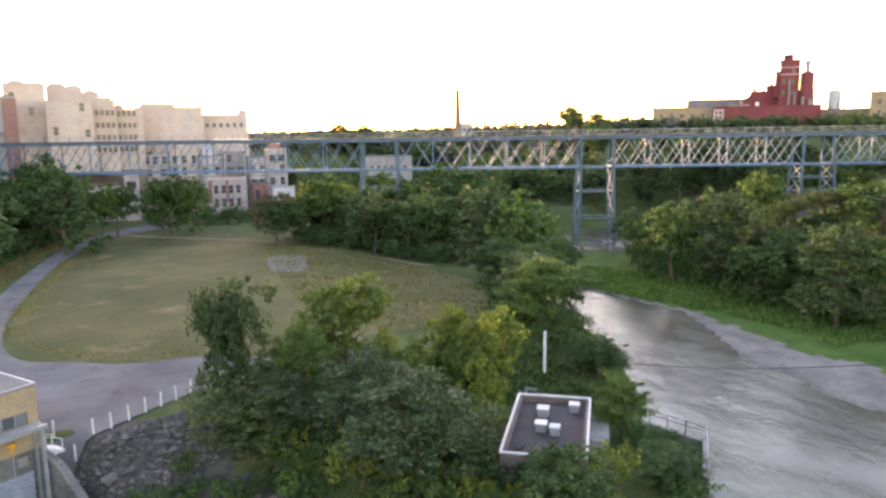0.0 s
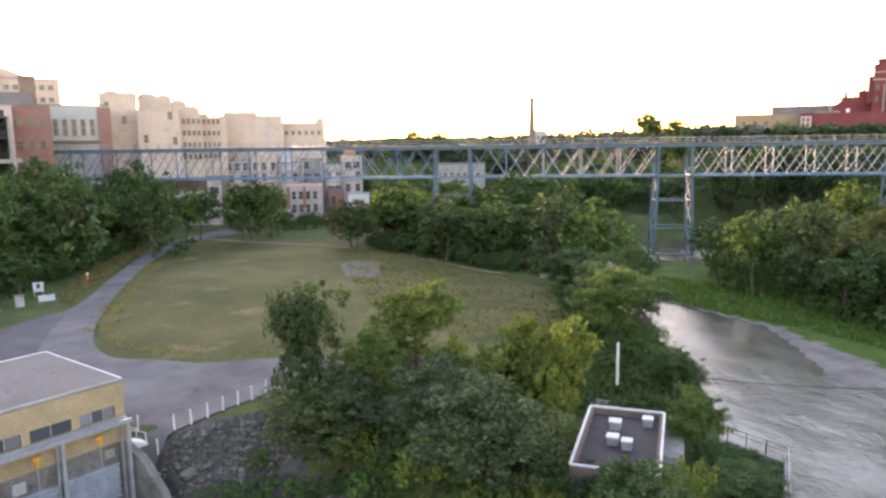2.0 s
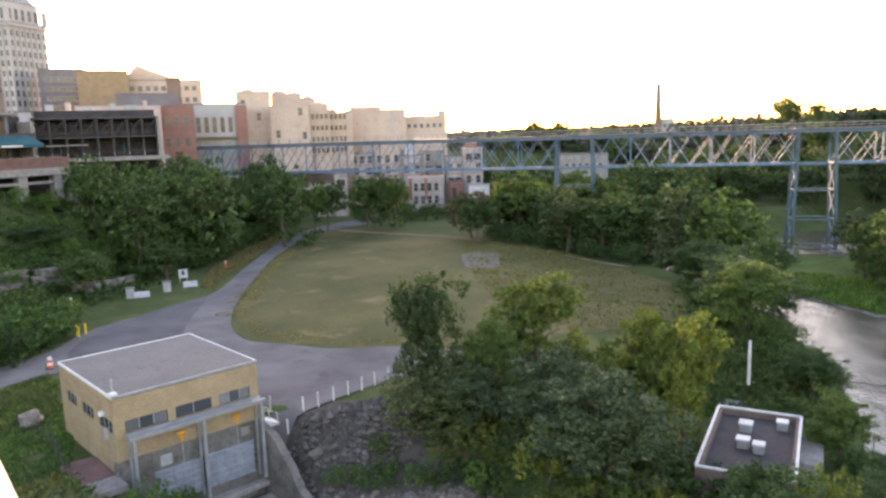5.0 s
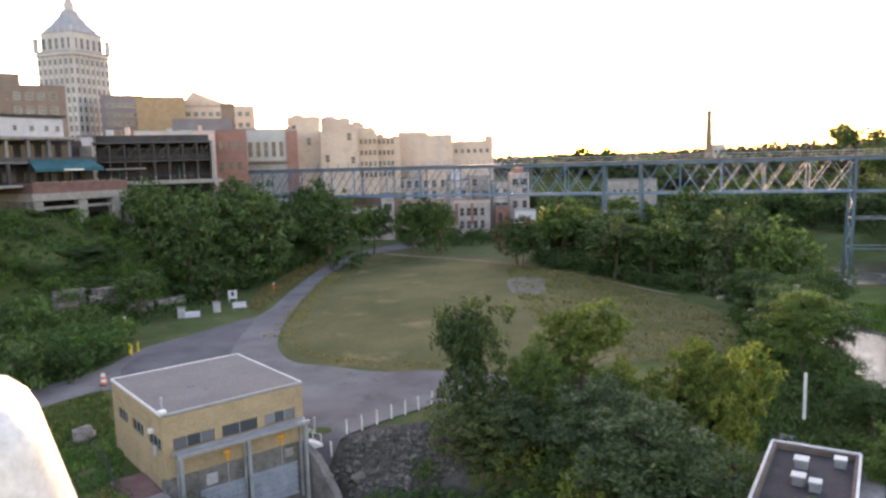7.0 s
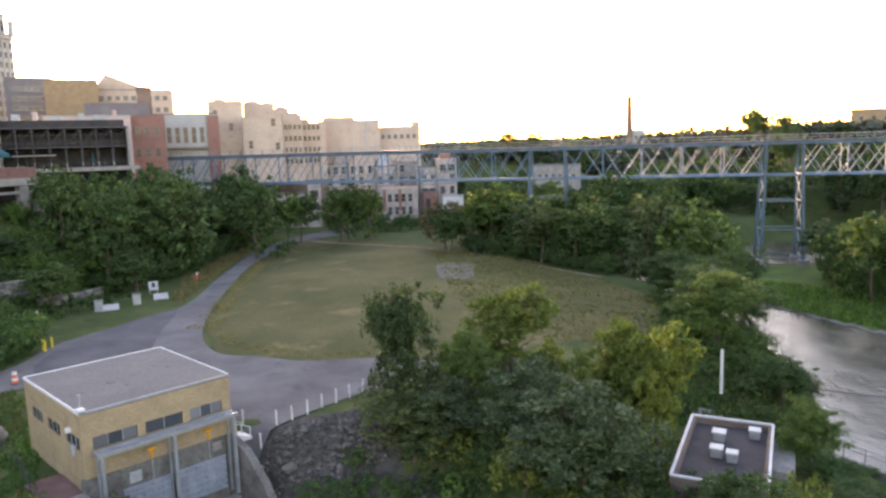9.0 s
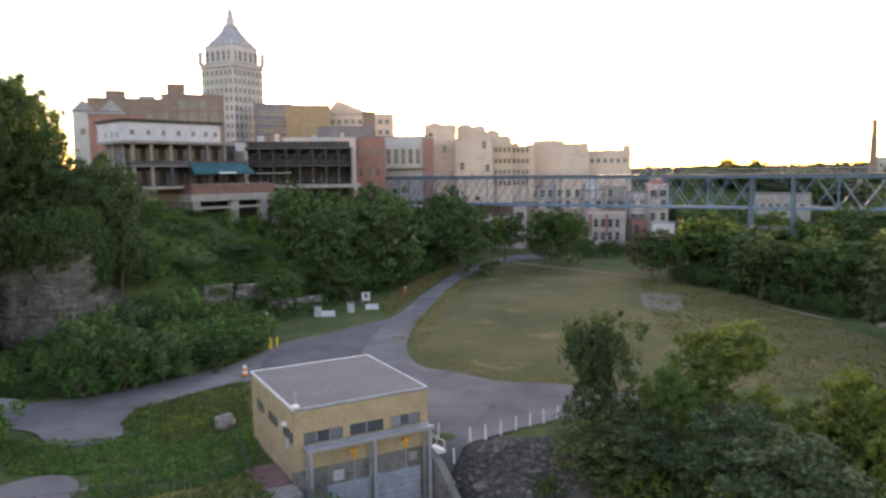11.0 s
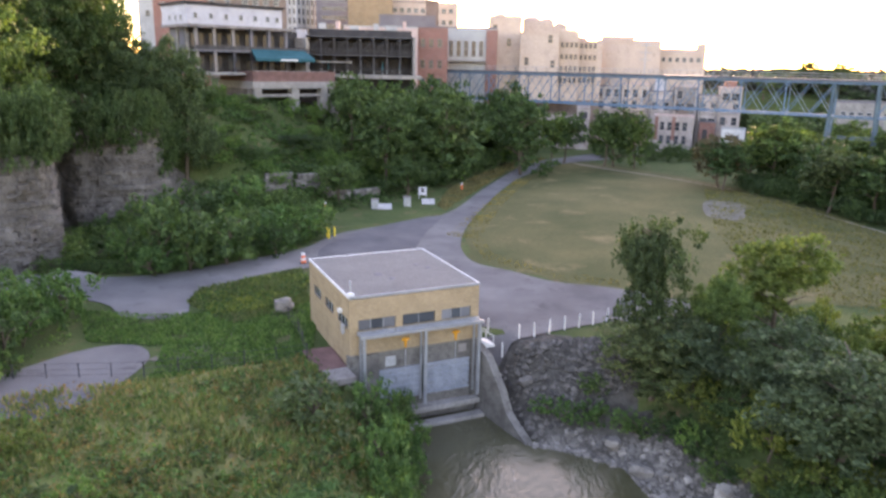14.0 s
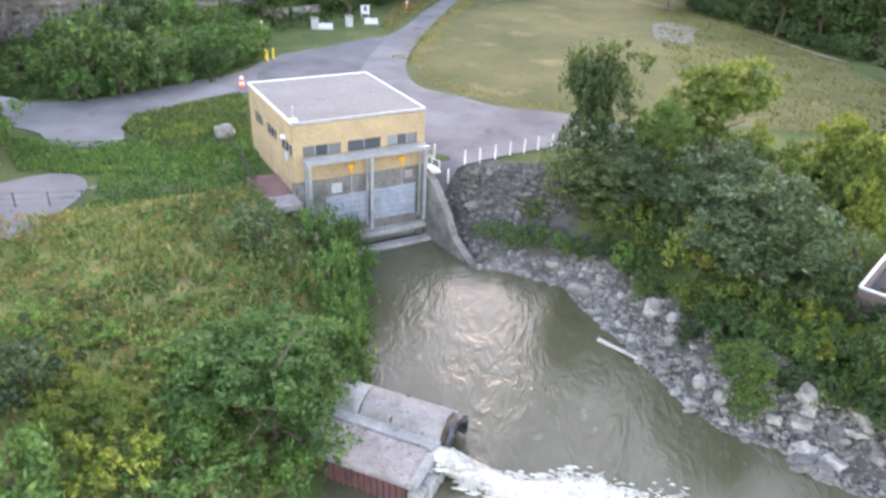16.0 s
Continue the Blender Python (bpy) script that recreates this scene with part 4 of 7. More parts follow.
def restaurant():
    t = thing("restaurant", "two-storey restaurant with white upper storey and open balconies", "building", pose(-77.9, 139.1, 0, 0, 0, 56))
    block(t, -10.4, 10.4, 0, 12, 30.7, 34.3, "off_white", "dark_roof", 0.3)
    fr, pn = glazing(0.6, 0.8, "grey_wall")
    for x in (-8.6, -5.4, -2.2, 1.0, 4.2, 7.0, 9.2):
        win = part("window", fr, None, t)
        win.matrix_basis = pose(x, 0, 32.0)
        part("pane", pn, None, win)
    for y in (2.5, 5.0, 8.0):
        win = part("window", fr, None, t)
        win.matrix_basis = pose(-10.4, y, 31.6, 0, 0, -90)
        part("pane", pn, None, win)
    part("eave", boxes((-10.8, 12.5, -2.2, 0.3, 30.2, 30.7), (-10.8, -9.9, 0.3, 12, 30.2, 30.7)), M["pale_concrete"], t)
    part("roof_edge", boxes((-10.9, 10.9, -0.5, 12.4, 34.62, 34.95)), M["trim_and_shade"], t)
    part("floor_slab", boxes((-9.8, 15.5, -1.8, 11, 25.6, 26.0)), M["dark_roof"], t)
    part("floor_slab", boxes((-9.8, 15.5, -4.2, 11, 21.2, 21.7)), M["concrete"], t)
    # near-black colour paints the deep shade behind the balconies
    part("back_wall", boxes((-9.8, 15.5, 2.6, 3.0, 21.7, 30.2)), M["trim_and_shade"], t, "dark recessed wall")
    part("side_wall", boxes((-9.4, -9.0, 3.0, 11, 21.7, 30.2)), M["dark_roof"], t)
    part("end_wall", boxes((14.9, 15.5, -1.8, 2.6, 21.7, 29.0)), M["concrete"], t)
    for x in (-9.3, -5.6, -1.6, 2.4, 6.4, 10.4):
        part("post", boxes((x - 0.3, x + 0.3, -1.6, -1.1, 26.0, 30.2)), M["pale_concrete" if x < 0 else "dark_roof"], t)
        part("post", boxes((x - 0.3, x + 0.3, -1.7, -1.2, 21.7, 25.6)), M["dark_metal" if x > -4 else "pale_concrete"], t)
    for y in (2.5, 6.5):
        part("post", boxes((-9.8, -9.2, y - 0.3, y + 0.3, 21.7, 30.2)), M["concrete"], t)
    fr, pn = glazing(2.6, 2.6, "dark_metal")
    for x in (-7.4, -3.6, 0.4, 4.4, 8.4, 12.4):
        for z in (22.2, 26.6):
            win = part("window", fr, None, t)
            win.matrix_basis = pose(x, 2.6, z)
            part("pane", pn, None, win)
    part("balustrade", boxes((-9.8, 15.5, -1.9, -1.8, 26.0, 26.8)), M["dark_metal"], t)
    bm = bmesh.new()
    vs = [bm.verts.new(v) for v in ((2.0, -1.9, 26.3), (14.6, -1.9, 26.3), (15.2, -5.0, 24.6), (1.4, -5.0, 24.6), (2.0, -1.9, 26.1), (14.6, -1.9, 26.1), (15.2, -5.0, 24.0), (1.4, -5.0, 24.0))]
    for f in ((0, 1, 2, 3), (3, 2, 6, 7), (7, 6, 5, 4), (0, 3, 7, 4), (1, 5, 6, 2)):
        bm.faces.new([vs[i] for i in f])
    aw = part("awning", bm, M["awning"], t, "teal canvas awning")
    part("lettering_bar", boxes((7.0, 11.0, -5.04, -5.01, 24.15, 24.45)), M["white_paint"], aw)
    part("terrace", boxes((-0.4, 18.8, -7.0, 8, 20.0, 21.2), (-0.4, 18.8, -7.1, -6.8, 21.2, 22.0), (-0.6, -0.3, -7.1, 8, 21.2, 22.0)), M["red_clay"], t, "long terrace with red-brown parapet")
    part("terrace_edge", boxes((-0.8, 19.4, -7.4, 8, 18.6, 20.0)), M["concrete"], t)
    for x in (0.4, 9.0, 16.0, 19.0):
        part("pier", bevelled(boxes((x - 0.9, x + 0.9, -7.2, -5.4, 8.0, 18.6)), 0.15), M["concrete"], t)
    # the shade between the terrace piers is put into this wall's colour
    part("undercroft_wall", boxes((0, 18.8, -1.0, -0.6, 8, 18.6)), M["trim_and_shade"], t)
    part("beam", boxes((0, 19.2, -7.0, -6.4, 17.0, 17.5)), M["concrete"], t)
    part("cellar", boxes((-1.6, 0.3, -6.6, 9, 4.5, 18.6)), M["rock"], t, "rough stone cellar wall")
    # no hole here: a dark panel paints the opening's inner shade
    part("cellar_opening", boxes((-1.72, -1.58, -4.6, 3.0, 9.0, 11.6)), M["dark_metal"], t)
    for i in range(13):
        x = 1.2 + i * 1.35 + random.uniform(-0.2, 0.2)
        part("table", boxes((x - 0.4, x + 0.4, -5.6, -4.8, 22.0, 22.1), (x - 0.05, x + 0.05, -5.25, -5.15, 21.2, 22.0)), M["concrete"], t)


restaurant()


def steel_frame_terrace():
    t = thing("terrace_pavilion", "dark steel-framed open pavilion with deck and roof canopy", "pavilion", pose(-60.5, 164, 0, 0, 0, 20))
    # near-black back paints the dimness under the canopy
    part("back_block", boxes((-12, 12, 4.5, 10, 14, 31.6)), M["trim_and_shade"], t)
    part("deck", boxes((-12, 14, -2.6, 4.5, 20.6, 21.4)), M["concrete"], t)
    part("deck", boxes((-12, 12, -1.5, 4.5, 25.6, 25.9)), M["dark_metal"], t)
    part("canopy", boxes((-12.3, 12.3, -1.8, 4.5, 29.6, 30.0)), M["dark_metal"], t)
    for k in range(9):
        x = -12 + 3 * k
        part("post", boxes((x - 0.15, x + 0.15, -1.6, -1.3, 21.4, 29.6)), M["dark_metal"], t)
        part("rail_post", boxes((x - 0.05, x + 0.05, -2.5, -2.4, 21.4, 22.5)), M["galv"], t)
    for z in (22.5, 26.9):
        part("rail", boxes((-12, 12, -1.58, -1.5, z, z + 0.1)), M["dark_metal"], t)
    for k in range(8):
        x = -12 + 3 * k
        bm = bmesh.new()
        beam(bm, (x, -1.45, 25.9), (x + 3, -1.45, 29.6), 0.14)
        part("brace", bm, M["dark_metal"], t)
    part("light_canopy", boxes((-10, -2, -2.2, 0.5, 24.0, 24.25)), M["concrete"], t)
    part("end_wall", boxes((12.0, 12.5, -1.8, 4.5, 21, 30)), M["concrete"], t)


def pavilion_fittings():
    at = pose(-60.5, 164, 0, 0, 0, 20)
    t = thing("stair_tower", "narrow white stair tower between the terraces", "stair tower", at)
    part("wall", boxes((-14.6, -12.4, -1.0, 4.4, 20, 31.2)), M["off_white"], t)
    part("roof", boxes((-14.8, -12.2, -1.2, 4.6, 31.2, 31.5)), M["dark_roof"], t)
    for z in (23.0, 27.0):
        # dark panel on the wall, painted as the shade within an opening
        part("opening", boxes((-14.0, -13.0, -1.05, -1.01, z, z + 2.0)), M["dark_metal"], t)
    for x, y, w, h in ((-9, 6, 1.6, 1.3), (-5.4, 7, 1.0, 1.9), (-1.5, 5.6, 2.0, 0.9), (3.6, 6.4, 1.2, 1.5), (7.2, 5.8, 2.6, 1.1), (10.4, 7, 0.8, 2.2)):
        solid("rooftop_unit", bevelled(boxes((x - w / 2, x + w / 2, y - 0.9, y + 0.9, 31.6, 31.6 + h)), 0.06), M["grey_wall" if w > 1.1 else "pink_wall"], "pale sheet-metal unit on the pavilion roof", "roof unit", at, "roof units on the pavilion")
    rnd = random.Random(17)
    for k in range(11):
        x, z = -11 + 2.1 * k + rnd.uniform(-0.4, 0.4), 21.4 if k % 2 else 25.9
        u = thing("terrace_table", "small pale table on the pavilion deck", "table", at @ pose(x, -0.2 + rnd.uniform(-0.6, 0.6), z), "tables on the pavilion")
        part("tabletop", boxes((-0.5, 0.5, -0.5, 0.5, 0.7, 0.76)), M["pale_concrete"], u)
        part("pedestal", boxes((-0.06, 0.06, -0.06, 0.06, 0, 0.7)), M["dark_metal"], u)
    for x in (-7.5, 5.0, 9.0):
        u = thing("parasol", "folded dark parasol on the pavilion deck", "parasol", at @ pose(x, 0.6, 21.4))
        bm = bmesh.new()
        tube(bm, (0, 0, 0), (0, 0, 1.2), 0.05, 0.05, 6)
        part("pole", bm, M["galv"], u)
        bm = bmesh.new()
        tube(bm, (0, 0, 1.2), (0, 0, 3.2), 0.28, 0.05, 8)
        part("canopy", bm, M["awning"], u)
    t = thing("wire_mesh_screen", "dark steel lattice screen round the pavilion", "screen", at)
    for k in range(25):
        x = -12 + k
        part("bar", boxes((x - 0.04, x + 0.04, -1.72, -1.64, 25.9, 27.2 + (k * 7 % 5) * 0.45)), M["dark_metal"], t)
    for z in (26.5, 28.2):
        part("rail", boxes((-12, 12, -1.76, -1.72, z, z + 0.1)), M["dark_metal"], t)


steel_frame_terrace()
pavilion_fittings()
house("pink_block", "faded pink stucco block with white roof edge", -63, 186, 19, 19, 12, 14, 33.0, "pink_wall", [27.5], 5, 1.2, 1.6, roof="grey_wall")
t = house("red_brick_mill", "red brick mill with pale window surrounds", -52.6, 193, 15, 11, 12, 12, 33.5, "red_brick", [18.5, 23.2, 28.6], 4, 1.0, 1.9, trim="pale_concrete")
t = house("grey_mill", "grey rendered mill with tall windows", -44.6, 210, 12, 15, 14, 12, 34.2, "grey_wall", [26.5], 6, 1.1, 4.2)
part("annex", boxes((4.6, 7.8, -0.6, 4, 12, 33.8)), M["red_brick"], t)
part("lean_to_roof", boxes((-6, 4.4, -2.8, -0.02, 25.0, 25.4)), M["pale_concrete"], t)


def cream_complex():
    t = thing("cream_mill", "tall cream stucco mill with domed roof vents", "building", pose(-27, 226, 0, 0, 0, 7))
    part("basement", boxes((-15.4, 20, 11, 25, -2, 14)), M["brown_brick"], t)
    block(t, -15.5, -5.5, 4, 20, 14, 38.6, "cream", "cream", 0.3)
    block(t, -5.5, 6.0, -1, 18, 14, 33.6, "cream", "cream", 0.3)
    block(t, -5.4, 4.5, 19, 30, 14, 38.6, "cream", "pink_wall", 0.4)
    block(t, 4.6, 9, 19, 30, 14, 37.0, "cream", "cream", 0.3)
    block(t, 9.1, 12.2, 22.5, 30, 14, 35.8, "pink_wall", "pink_wall", 0.3)
    block(t, 6.1, 12.3, 5, 22, 14, 34.4, "cream", "cream", 0.3)
    block(t, 12.4, 20, 12, 26, 14, 32.0, "cream", "pink_wall", 0.3)
    fr, pn = glazing(1.2, 2.2, "cream")
    for x, y, z in ((-13.4, 4, 34), (-9, 4, 30), (-13.4, 4, 26), (3.4, -1, 31.0), (-3.4, -1, 24.5), (4.4, -1, 23.8)):
        win = part("window", fr, None, t)
        win.matrix_basis = pose(x, y, z)
        part("pane", pn, None, win)
    fr, pn = glazing(0.9, 1.4, "cream")
    for k in range(4):
        for z in (19.5, 23, 26.5, 30):
            for x0, y in ((7.2, 5), (13.4, 12)):
                win = part("window", fr, None, t)
                win.matrix_basis = pose(x0 + k * 1.4, y, z)
                part("pane", pn, None, win)
    for x, y, r, z in ((-12.4, 10, 1.9, 38.2), (-7.6, 10, 1.2, 37.9), (-2.6, 23, 2.4, 38.2), (2.2, 23, 1.5, 38.0), (6.6, 23, 1.5, 36.6), (8, 12, 0.9, 34.2), (14, 16, 1.3, 32.0)):
        bm = bmesh.new()
        bmesh.ops.create_cone(bm, cap_ends=True, segments=12, radius1=r, radius2=r, depth=1.2, matrix=pose(x, y, z + 0.4))
        bmesh.ops.create_uvsphere(bm, u_segments=12, v_segments=8, radius=r * 1.02, matrix=pose(x, y, z + 1.0) @ Matrix.Diagonal((1, 1, 0.45, 1)))
        part("roof_vent", bm, M["cream"], t)


cream_complex()
t = house("sunlit_warehouse", "long cream warehouse on the gorge rim", -1, 256, 0, 21, 16, 14, 33.0, "cream", [], 5, roof="cream")
part("roof_shed", boxes((-9, 2, 2, 8, 33, 34.6)), M["cream"], t)
t = house("rim_office", "cream office with a row of small windows", 16.2, 260, -4, 15.5, 14, 14, 30.6, "cream", [26.6], 6, 1.1, 1.3, roof="cream")
part("stair_head", boxes((4.6, 7.6, 0.1, 4, 30, 32.6)), M["cream"], t)


def ruins():
    t = thing("riverside_factory", "patched white and brick riverside factory in decay", "building", pose(7, 244, 0, 0, 0, -2))
    fr, pn = glazing(1.5, 2.4, "ruin")
    wide, dark = glazing(2.6, 2.0, "pale_concrete")
    masses = ((-25.4, -17.2, 3.0, 14.6, "brown_brick"), (-17.0, -9.2, 0.6, 18.4, "ruin"), (-9.0, -0.4, 2.4, 19.2, "cream"), (-0.2, 7.0, 0.0, 17.2, "ruin"), (7.2, 14.6, 2.8, 18.8, "pale_concrete"), (14.8, 20.8, 1.0, 16.4, "ruin"), (21.0, 27.6, 3.4, 18.9, "ruin"))
    for n, (x0, x1, y0, z1, wall) in enumerate(masses):
        block(t, x0, x1, y0, y0 + 9, -2, z1, wall, "dark_roof" if n % 2 else "pink_wall", 0.3)
        cols = int((x1 - x0) / 2.5)
        for k in range(cols):
            for row, z in enumerate((3.0, 7.4, 11.6, 15.2)):
                if z + 2.6 > z1 or (k * 5 + row * 3 + n * 7) % 6 == 0:
                    continue
                big = (n + row) % 3 == 0
                win = part("window", wide if big else fr, None, t)
                win.matrix_basis = pose(x0 + (x1 - x0) * (k + 0.5) / cols, y0, z)
                part("pane", dark if big else pn, None, win)
        for x in (x0 + 0.5, x1 - 0.5):
            part("pilaster", boxes((x - 0.35, x + 0.35, y0 - 0.5, y0 - 0.01, -2, z1 - 0.6)), M["pale_concrete" if n % 2 else "ruin"], t)
        for z in (6.4, 10.7, 14.4):
            if z < z1 - 1.5:
                part("string_course", boxes((x0, x1, y0 - 0.22, y0 - 0.015, z, z + 0.3)), M["pale_concrete"], t)
    for x0, x1, y0, z0, z1, wall in ((-7.6, -3.2, -2.4, -2, 9.6, "red_brick"), (15.6, 20.2, -1.8, -2, 8.4, "red_brick"), (9.0, 12.0, 0.4, -2, 12.4, "brown_brick"), (-14.6, -11.0, -1.6, -2, 7.0, "off_white")):
        part("lean_to", boxes((x0, x1, y0, y0 + 3.0, z0, z1)), M[wall], t)
        part("lean_to_roof", boxes((x0 - 0.3, x1 + 0.3, y0 - 0.3, y0 + 3.1, z1, z1 + 0.25)), M["dark_roof"], t)
        # doorway is a flat panel with its inner dark as colour
        part("doorway", boxes((x0 + 1.0, x0 + 2.4, y0 - 0.06, y0 - 0.01, z1 - 5.5, z1 - 2.2)), M["dark_metal"], t)
    for x, h, wall in ((-20, 2.2, "brown_brick"), (-12, 3.0, "ruin"), (3, 2.4, "off_white"), (11, 1.6, "ruin"), (24, 2.0, "red_brick")):
        part("roof_shed", boxes((x - 1.8, x + 1.8, 4.6, 8.4, 13.8, 18.9 + h)), M[wall], t)
    t = thing("power_house", "pale two-storey power house with dark flat roof", "building", pose(-19.5, 226, 0, 0, 0, 4))
    block(t, -7, 5, 0, 10, -2, 10.2, "ruin", "brown_brick", 0.4)
    windows_on(t, "front", 14, 14, 10, 4, [2, 6.2], 1.5, 2.2, "ruin", pick=lambda k, z: k < 3)
    part("end_bay", boxes((5.1, 9.0, -1.5, 8, -2, 12.6)), M["ruin"], t)
    for z in (2.0, 5.6, 9.2):
        # shade inside each bay painted as a thin dark panel
        part("bay_opening", boxes((5.9, 8.2, -1.56, -1.51, z, z + 2.0)), M["dark_metal"], t)
    t = thing("loading_shed", "white loading shed with red brick panels", "building", pose(14.0, 229, 0, 0, 0, -3))
    block(t, -5.5, 5.5, 0, 8, -2, 10.6, "ruin", "pink_wall", 0.3)
    windows_on(t, "front", 11, 11, 8, 4, [2.5, 6.5], 1.2, 2.4, "ruin")
    for x in (-4.9, 0.0):
        part("brick_panel", boxes((x - 0.5, x + 0.5, -0.2, -0.02, 3.6, 10.4)), M["red_brick"], t)
    t = thing("white_hut", "small white hut with dark openings", "hut", pose(32, 237, 0, 0, 0, -8))
    block(t, -3.4, 3.4, 0, 5, -1, 6.9, "white_trim", "grey_wall", 0.3)
    windows_on(t, "front", 6.8, 6.8, 5, 2, [3.4], 1.5, 1.4, "grey_wall")
    # cable mast on the rim
    t = thing("utility_pole", "tall utility pole with crossarms", "pole", pose(4, 216, 0))
    bm = bmesh.new()
    tube(bm, (0, 0, -1), (0, 0, 31.5), 0.22, 0.14)
    part("pole", bm, M["galv"], t)
    for z in (26.5, 28.4, 30.4):
        part("crossarm", boxes((-1.5, 1.5, -0.1, 0.1, z, z + 0.2)), M["galv"], t)


ruins()
t = house("low_white_shop", "long low pale shed behind the bridge", 64, 226, -16, 15, 10, 8, 16.2, "concrete", [12.0], 6, 1.2, 1.6, roof="dark_roof")


def brewery():
    t = thing("red_factory", "dark red painted factory with tower, silo and chimneys", "building", pose(221, 231, 0, 0, 0, -44))
    block(t, -19, 20, 0, 18, 12, 32.2, "red_paint", "red_paint", 0.3)
    part("pale_end", boxes((-19.1, -15.2, -0.15, -0.01, 22, 31.4)), M["pink_wall"], t)
    fr, pn = glazing(1.0, 1.4, "pink_wall")
    for z in (24.2, 27.4, 29.4):
        for x in (-18, -16.4):
            win = part("window", fr, None, t)
            win.matrix_basis = pose(x, -0.15, z)
            part("pane", pn, None, win)
    block(t, -6, 18, 18.2, 34, 12, 38.6, "red_paint", "red_paint", 0.4)
    block(t, 0, 12, 18, 30, 36, 41, "red_paint", "red_paint", 0.3)
    block(t, 4.8, 12.2, 12, 19, 30, 50.4, "red_paint", "red_paint", 0.5)
    part("tower_head", boxes((6.0, 9.6, 13, 16, 50, 52.6), (5.2, 12.6, 14, 14.2, 52.6, 53.0)), M["red_paint"], t)
    bm = bmesh.new()
    tube(bm, (15, 14, 30), (15, 14, 45.2), 2.6, n=18)
    tube(bm, (15, 14, 45.2), (15, 14, 46.0), 2.6, 1.4, 18)
    part("silo", bm, M["red_paint"], t)
    bm = bmesh.new()
    tube(bm, (15, 14, 46.0), (15, 14, 49.0), 0.9, n=10)
    tube(bm, (15, 14, 49.0), (15, 14, 50.5), 1.5, 1.2, 10)
    part("silo_head", bm, M["grey_wall"], t)
    part("tower_annex", boxes((3.2, 4.75, 13, 18, 36, 46.4)), M["red_paint"], t)
    part("tower_band", boxes((4.6, 12.4, 11.8, 11.99, 44.8, 45.2), (4.6, 12.4, 11.8, 11.99, 47.6, 47.9)), M["pink_wall"], t)
    fr2, pn2 = glazing(1.2, 2.0, "red_paint")
    for x, z in ((6.4, 41.2), (6.4, 36.6), (9.8, 45.6), (9.8, 41.2), (9.8, 36.6)):
        win = part("window", fr2, None, t)
        win.matrix_basis = pose(x, 11.98, z)
        part("pane", pn2, None, win)
    bm = bmesh.new()
    for a, b in (((6.4, 13, 52.6), (6.4, 13, 55.0)), ((8.0, 13, 52.6), (8.0, 13, 54.6)), ((4.6, 13, 54.2), (13.4, 13, 54.6)), ((5.0, 12.2, 50.9), (5.0, 12.2, 52.2)), ((12.0, 12.2, 50.9), (12.0, 12.2, 52.2)), ((5.0, 12.2, 52.2), (12.0, 12.2, 52.2))):
        beam(bm, a, b, 0.28)
    part("head_frame", bm, M["dark_metal"], t)
    bm = bmesh.new()
    for x, y, z0, z1, r in ((-4.4, 20, 38.6, 41.0, 0.7), (-1.0, 20, 38.6, 42.0, 0.45), (2.0, 20, 41, 43.4, 0.5), (13.6, 8, 32.2, 35.4, 0.6), (16.4, 7, 32.2, 34.6, 0.8), (-9, 5, 32.2, 34.8, 0.5)):
        tube(bm, (x, y, z0), (x, y, z1), r, r * 0.9, 8)
        tube(bm, (x, y, z1), (x, y, z1 + 0.4), r * 1.4, r * 0.8, 8)
    tagged(part("roof_pipework", bm, M["pale_concrete"], t), kind="stuff")
    bm = bmesh.new()
    vs = [bm.verts.new(v) for v in ((-12, 17.9, 32.4), (-6, 17.9, 32.4), (-6, 17.9, 37.6), (-12, 34, 32.4), (-6, 34, 32.4), (-6, 34, 37.6))]
    for f in ((0, 1, 2), (5, 4, 3), (0, 2, 5, 3), (1, 4, 5, 2), (0, 3, 4, 1)):
        bm.faces.new([vs[i] for i in f])
    bmesh.ops.recalc_face_normals(bm, faces=bm.faces[:])
    part("sloping_roof", bm, M["red_paint"], t)
    for x, z in ((8.6, 43), (10.6, 38), (17.6, 36)):
        bm = bmesh.new()
        tube(bm, (x, 10.5, 31), (x, 10.5, z), 0.35, n=8)
        part("flue", bm, M["pale_concrete"], t)
    bm = bmesh.new()
    tube(bm, (25, 10, 28), (25, 10, 37.5), 2.3, n=16)
    tube(bm, (25, 10, 37.5), (25, 10, 38.4), 2.3, 1.0, 16)
    tube(bm, (28.5, 11, 28), (28.5, 11, 40), 0.3, n=8)
    part("steel_tank", bm, M["galv"], t, "grey steel tank")
    part("penthouse", boxes((-14, -6, 6, 12, 31.6, 33.4)), M["pale_concrete"], t)
    bm = bmesh.new()
    tube(bm, (-3, 3, 31.4), (-3, 3, 34.0), 0.6, n=10)
    part("roof_fan", bm, M["white_trim"], t)
    house("tan_depot", "tan brick depot with dark parapet", 204, 260, -38, 24, 16, 12, 32.5, "tan_brick", [24.6, 28.2], 5, 1.5, 1.8)
    house("dark_roofed_hall", "long dark roofed hall stepped up the hill", 231, 262, -42, 36, 16, 12, 36.2, "dark_roof", [], 4)
    house("brick_depot", "brown brick depot with small windows", 245, 214, -49, 24, 16, 12, 30.4, "brown_brick", [25.2], 7, 1.4, 1.6)
    house("orange_brick_block", "orange brick block with flat roof", 252, 197, -52, 20, 16, 12, 36.4, "tan_brick", [24, 28, 32], 5, 1.4, 1.8)
    # tall chimney with its boiler house
    t = thing("brick_chimney", "tall tapering dark brick chimney", "chimney", pose(152.5, 391.3, 0))
    bm = bmesh.new()
    tube(bm, (0, 0, 10), (0, 0, 46.2), 2.4, 1.25, 14)
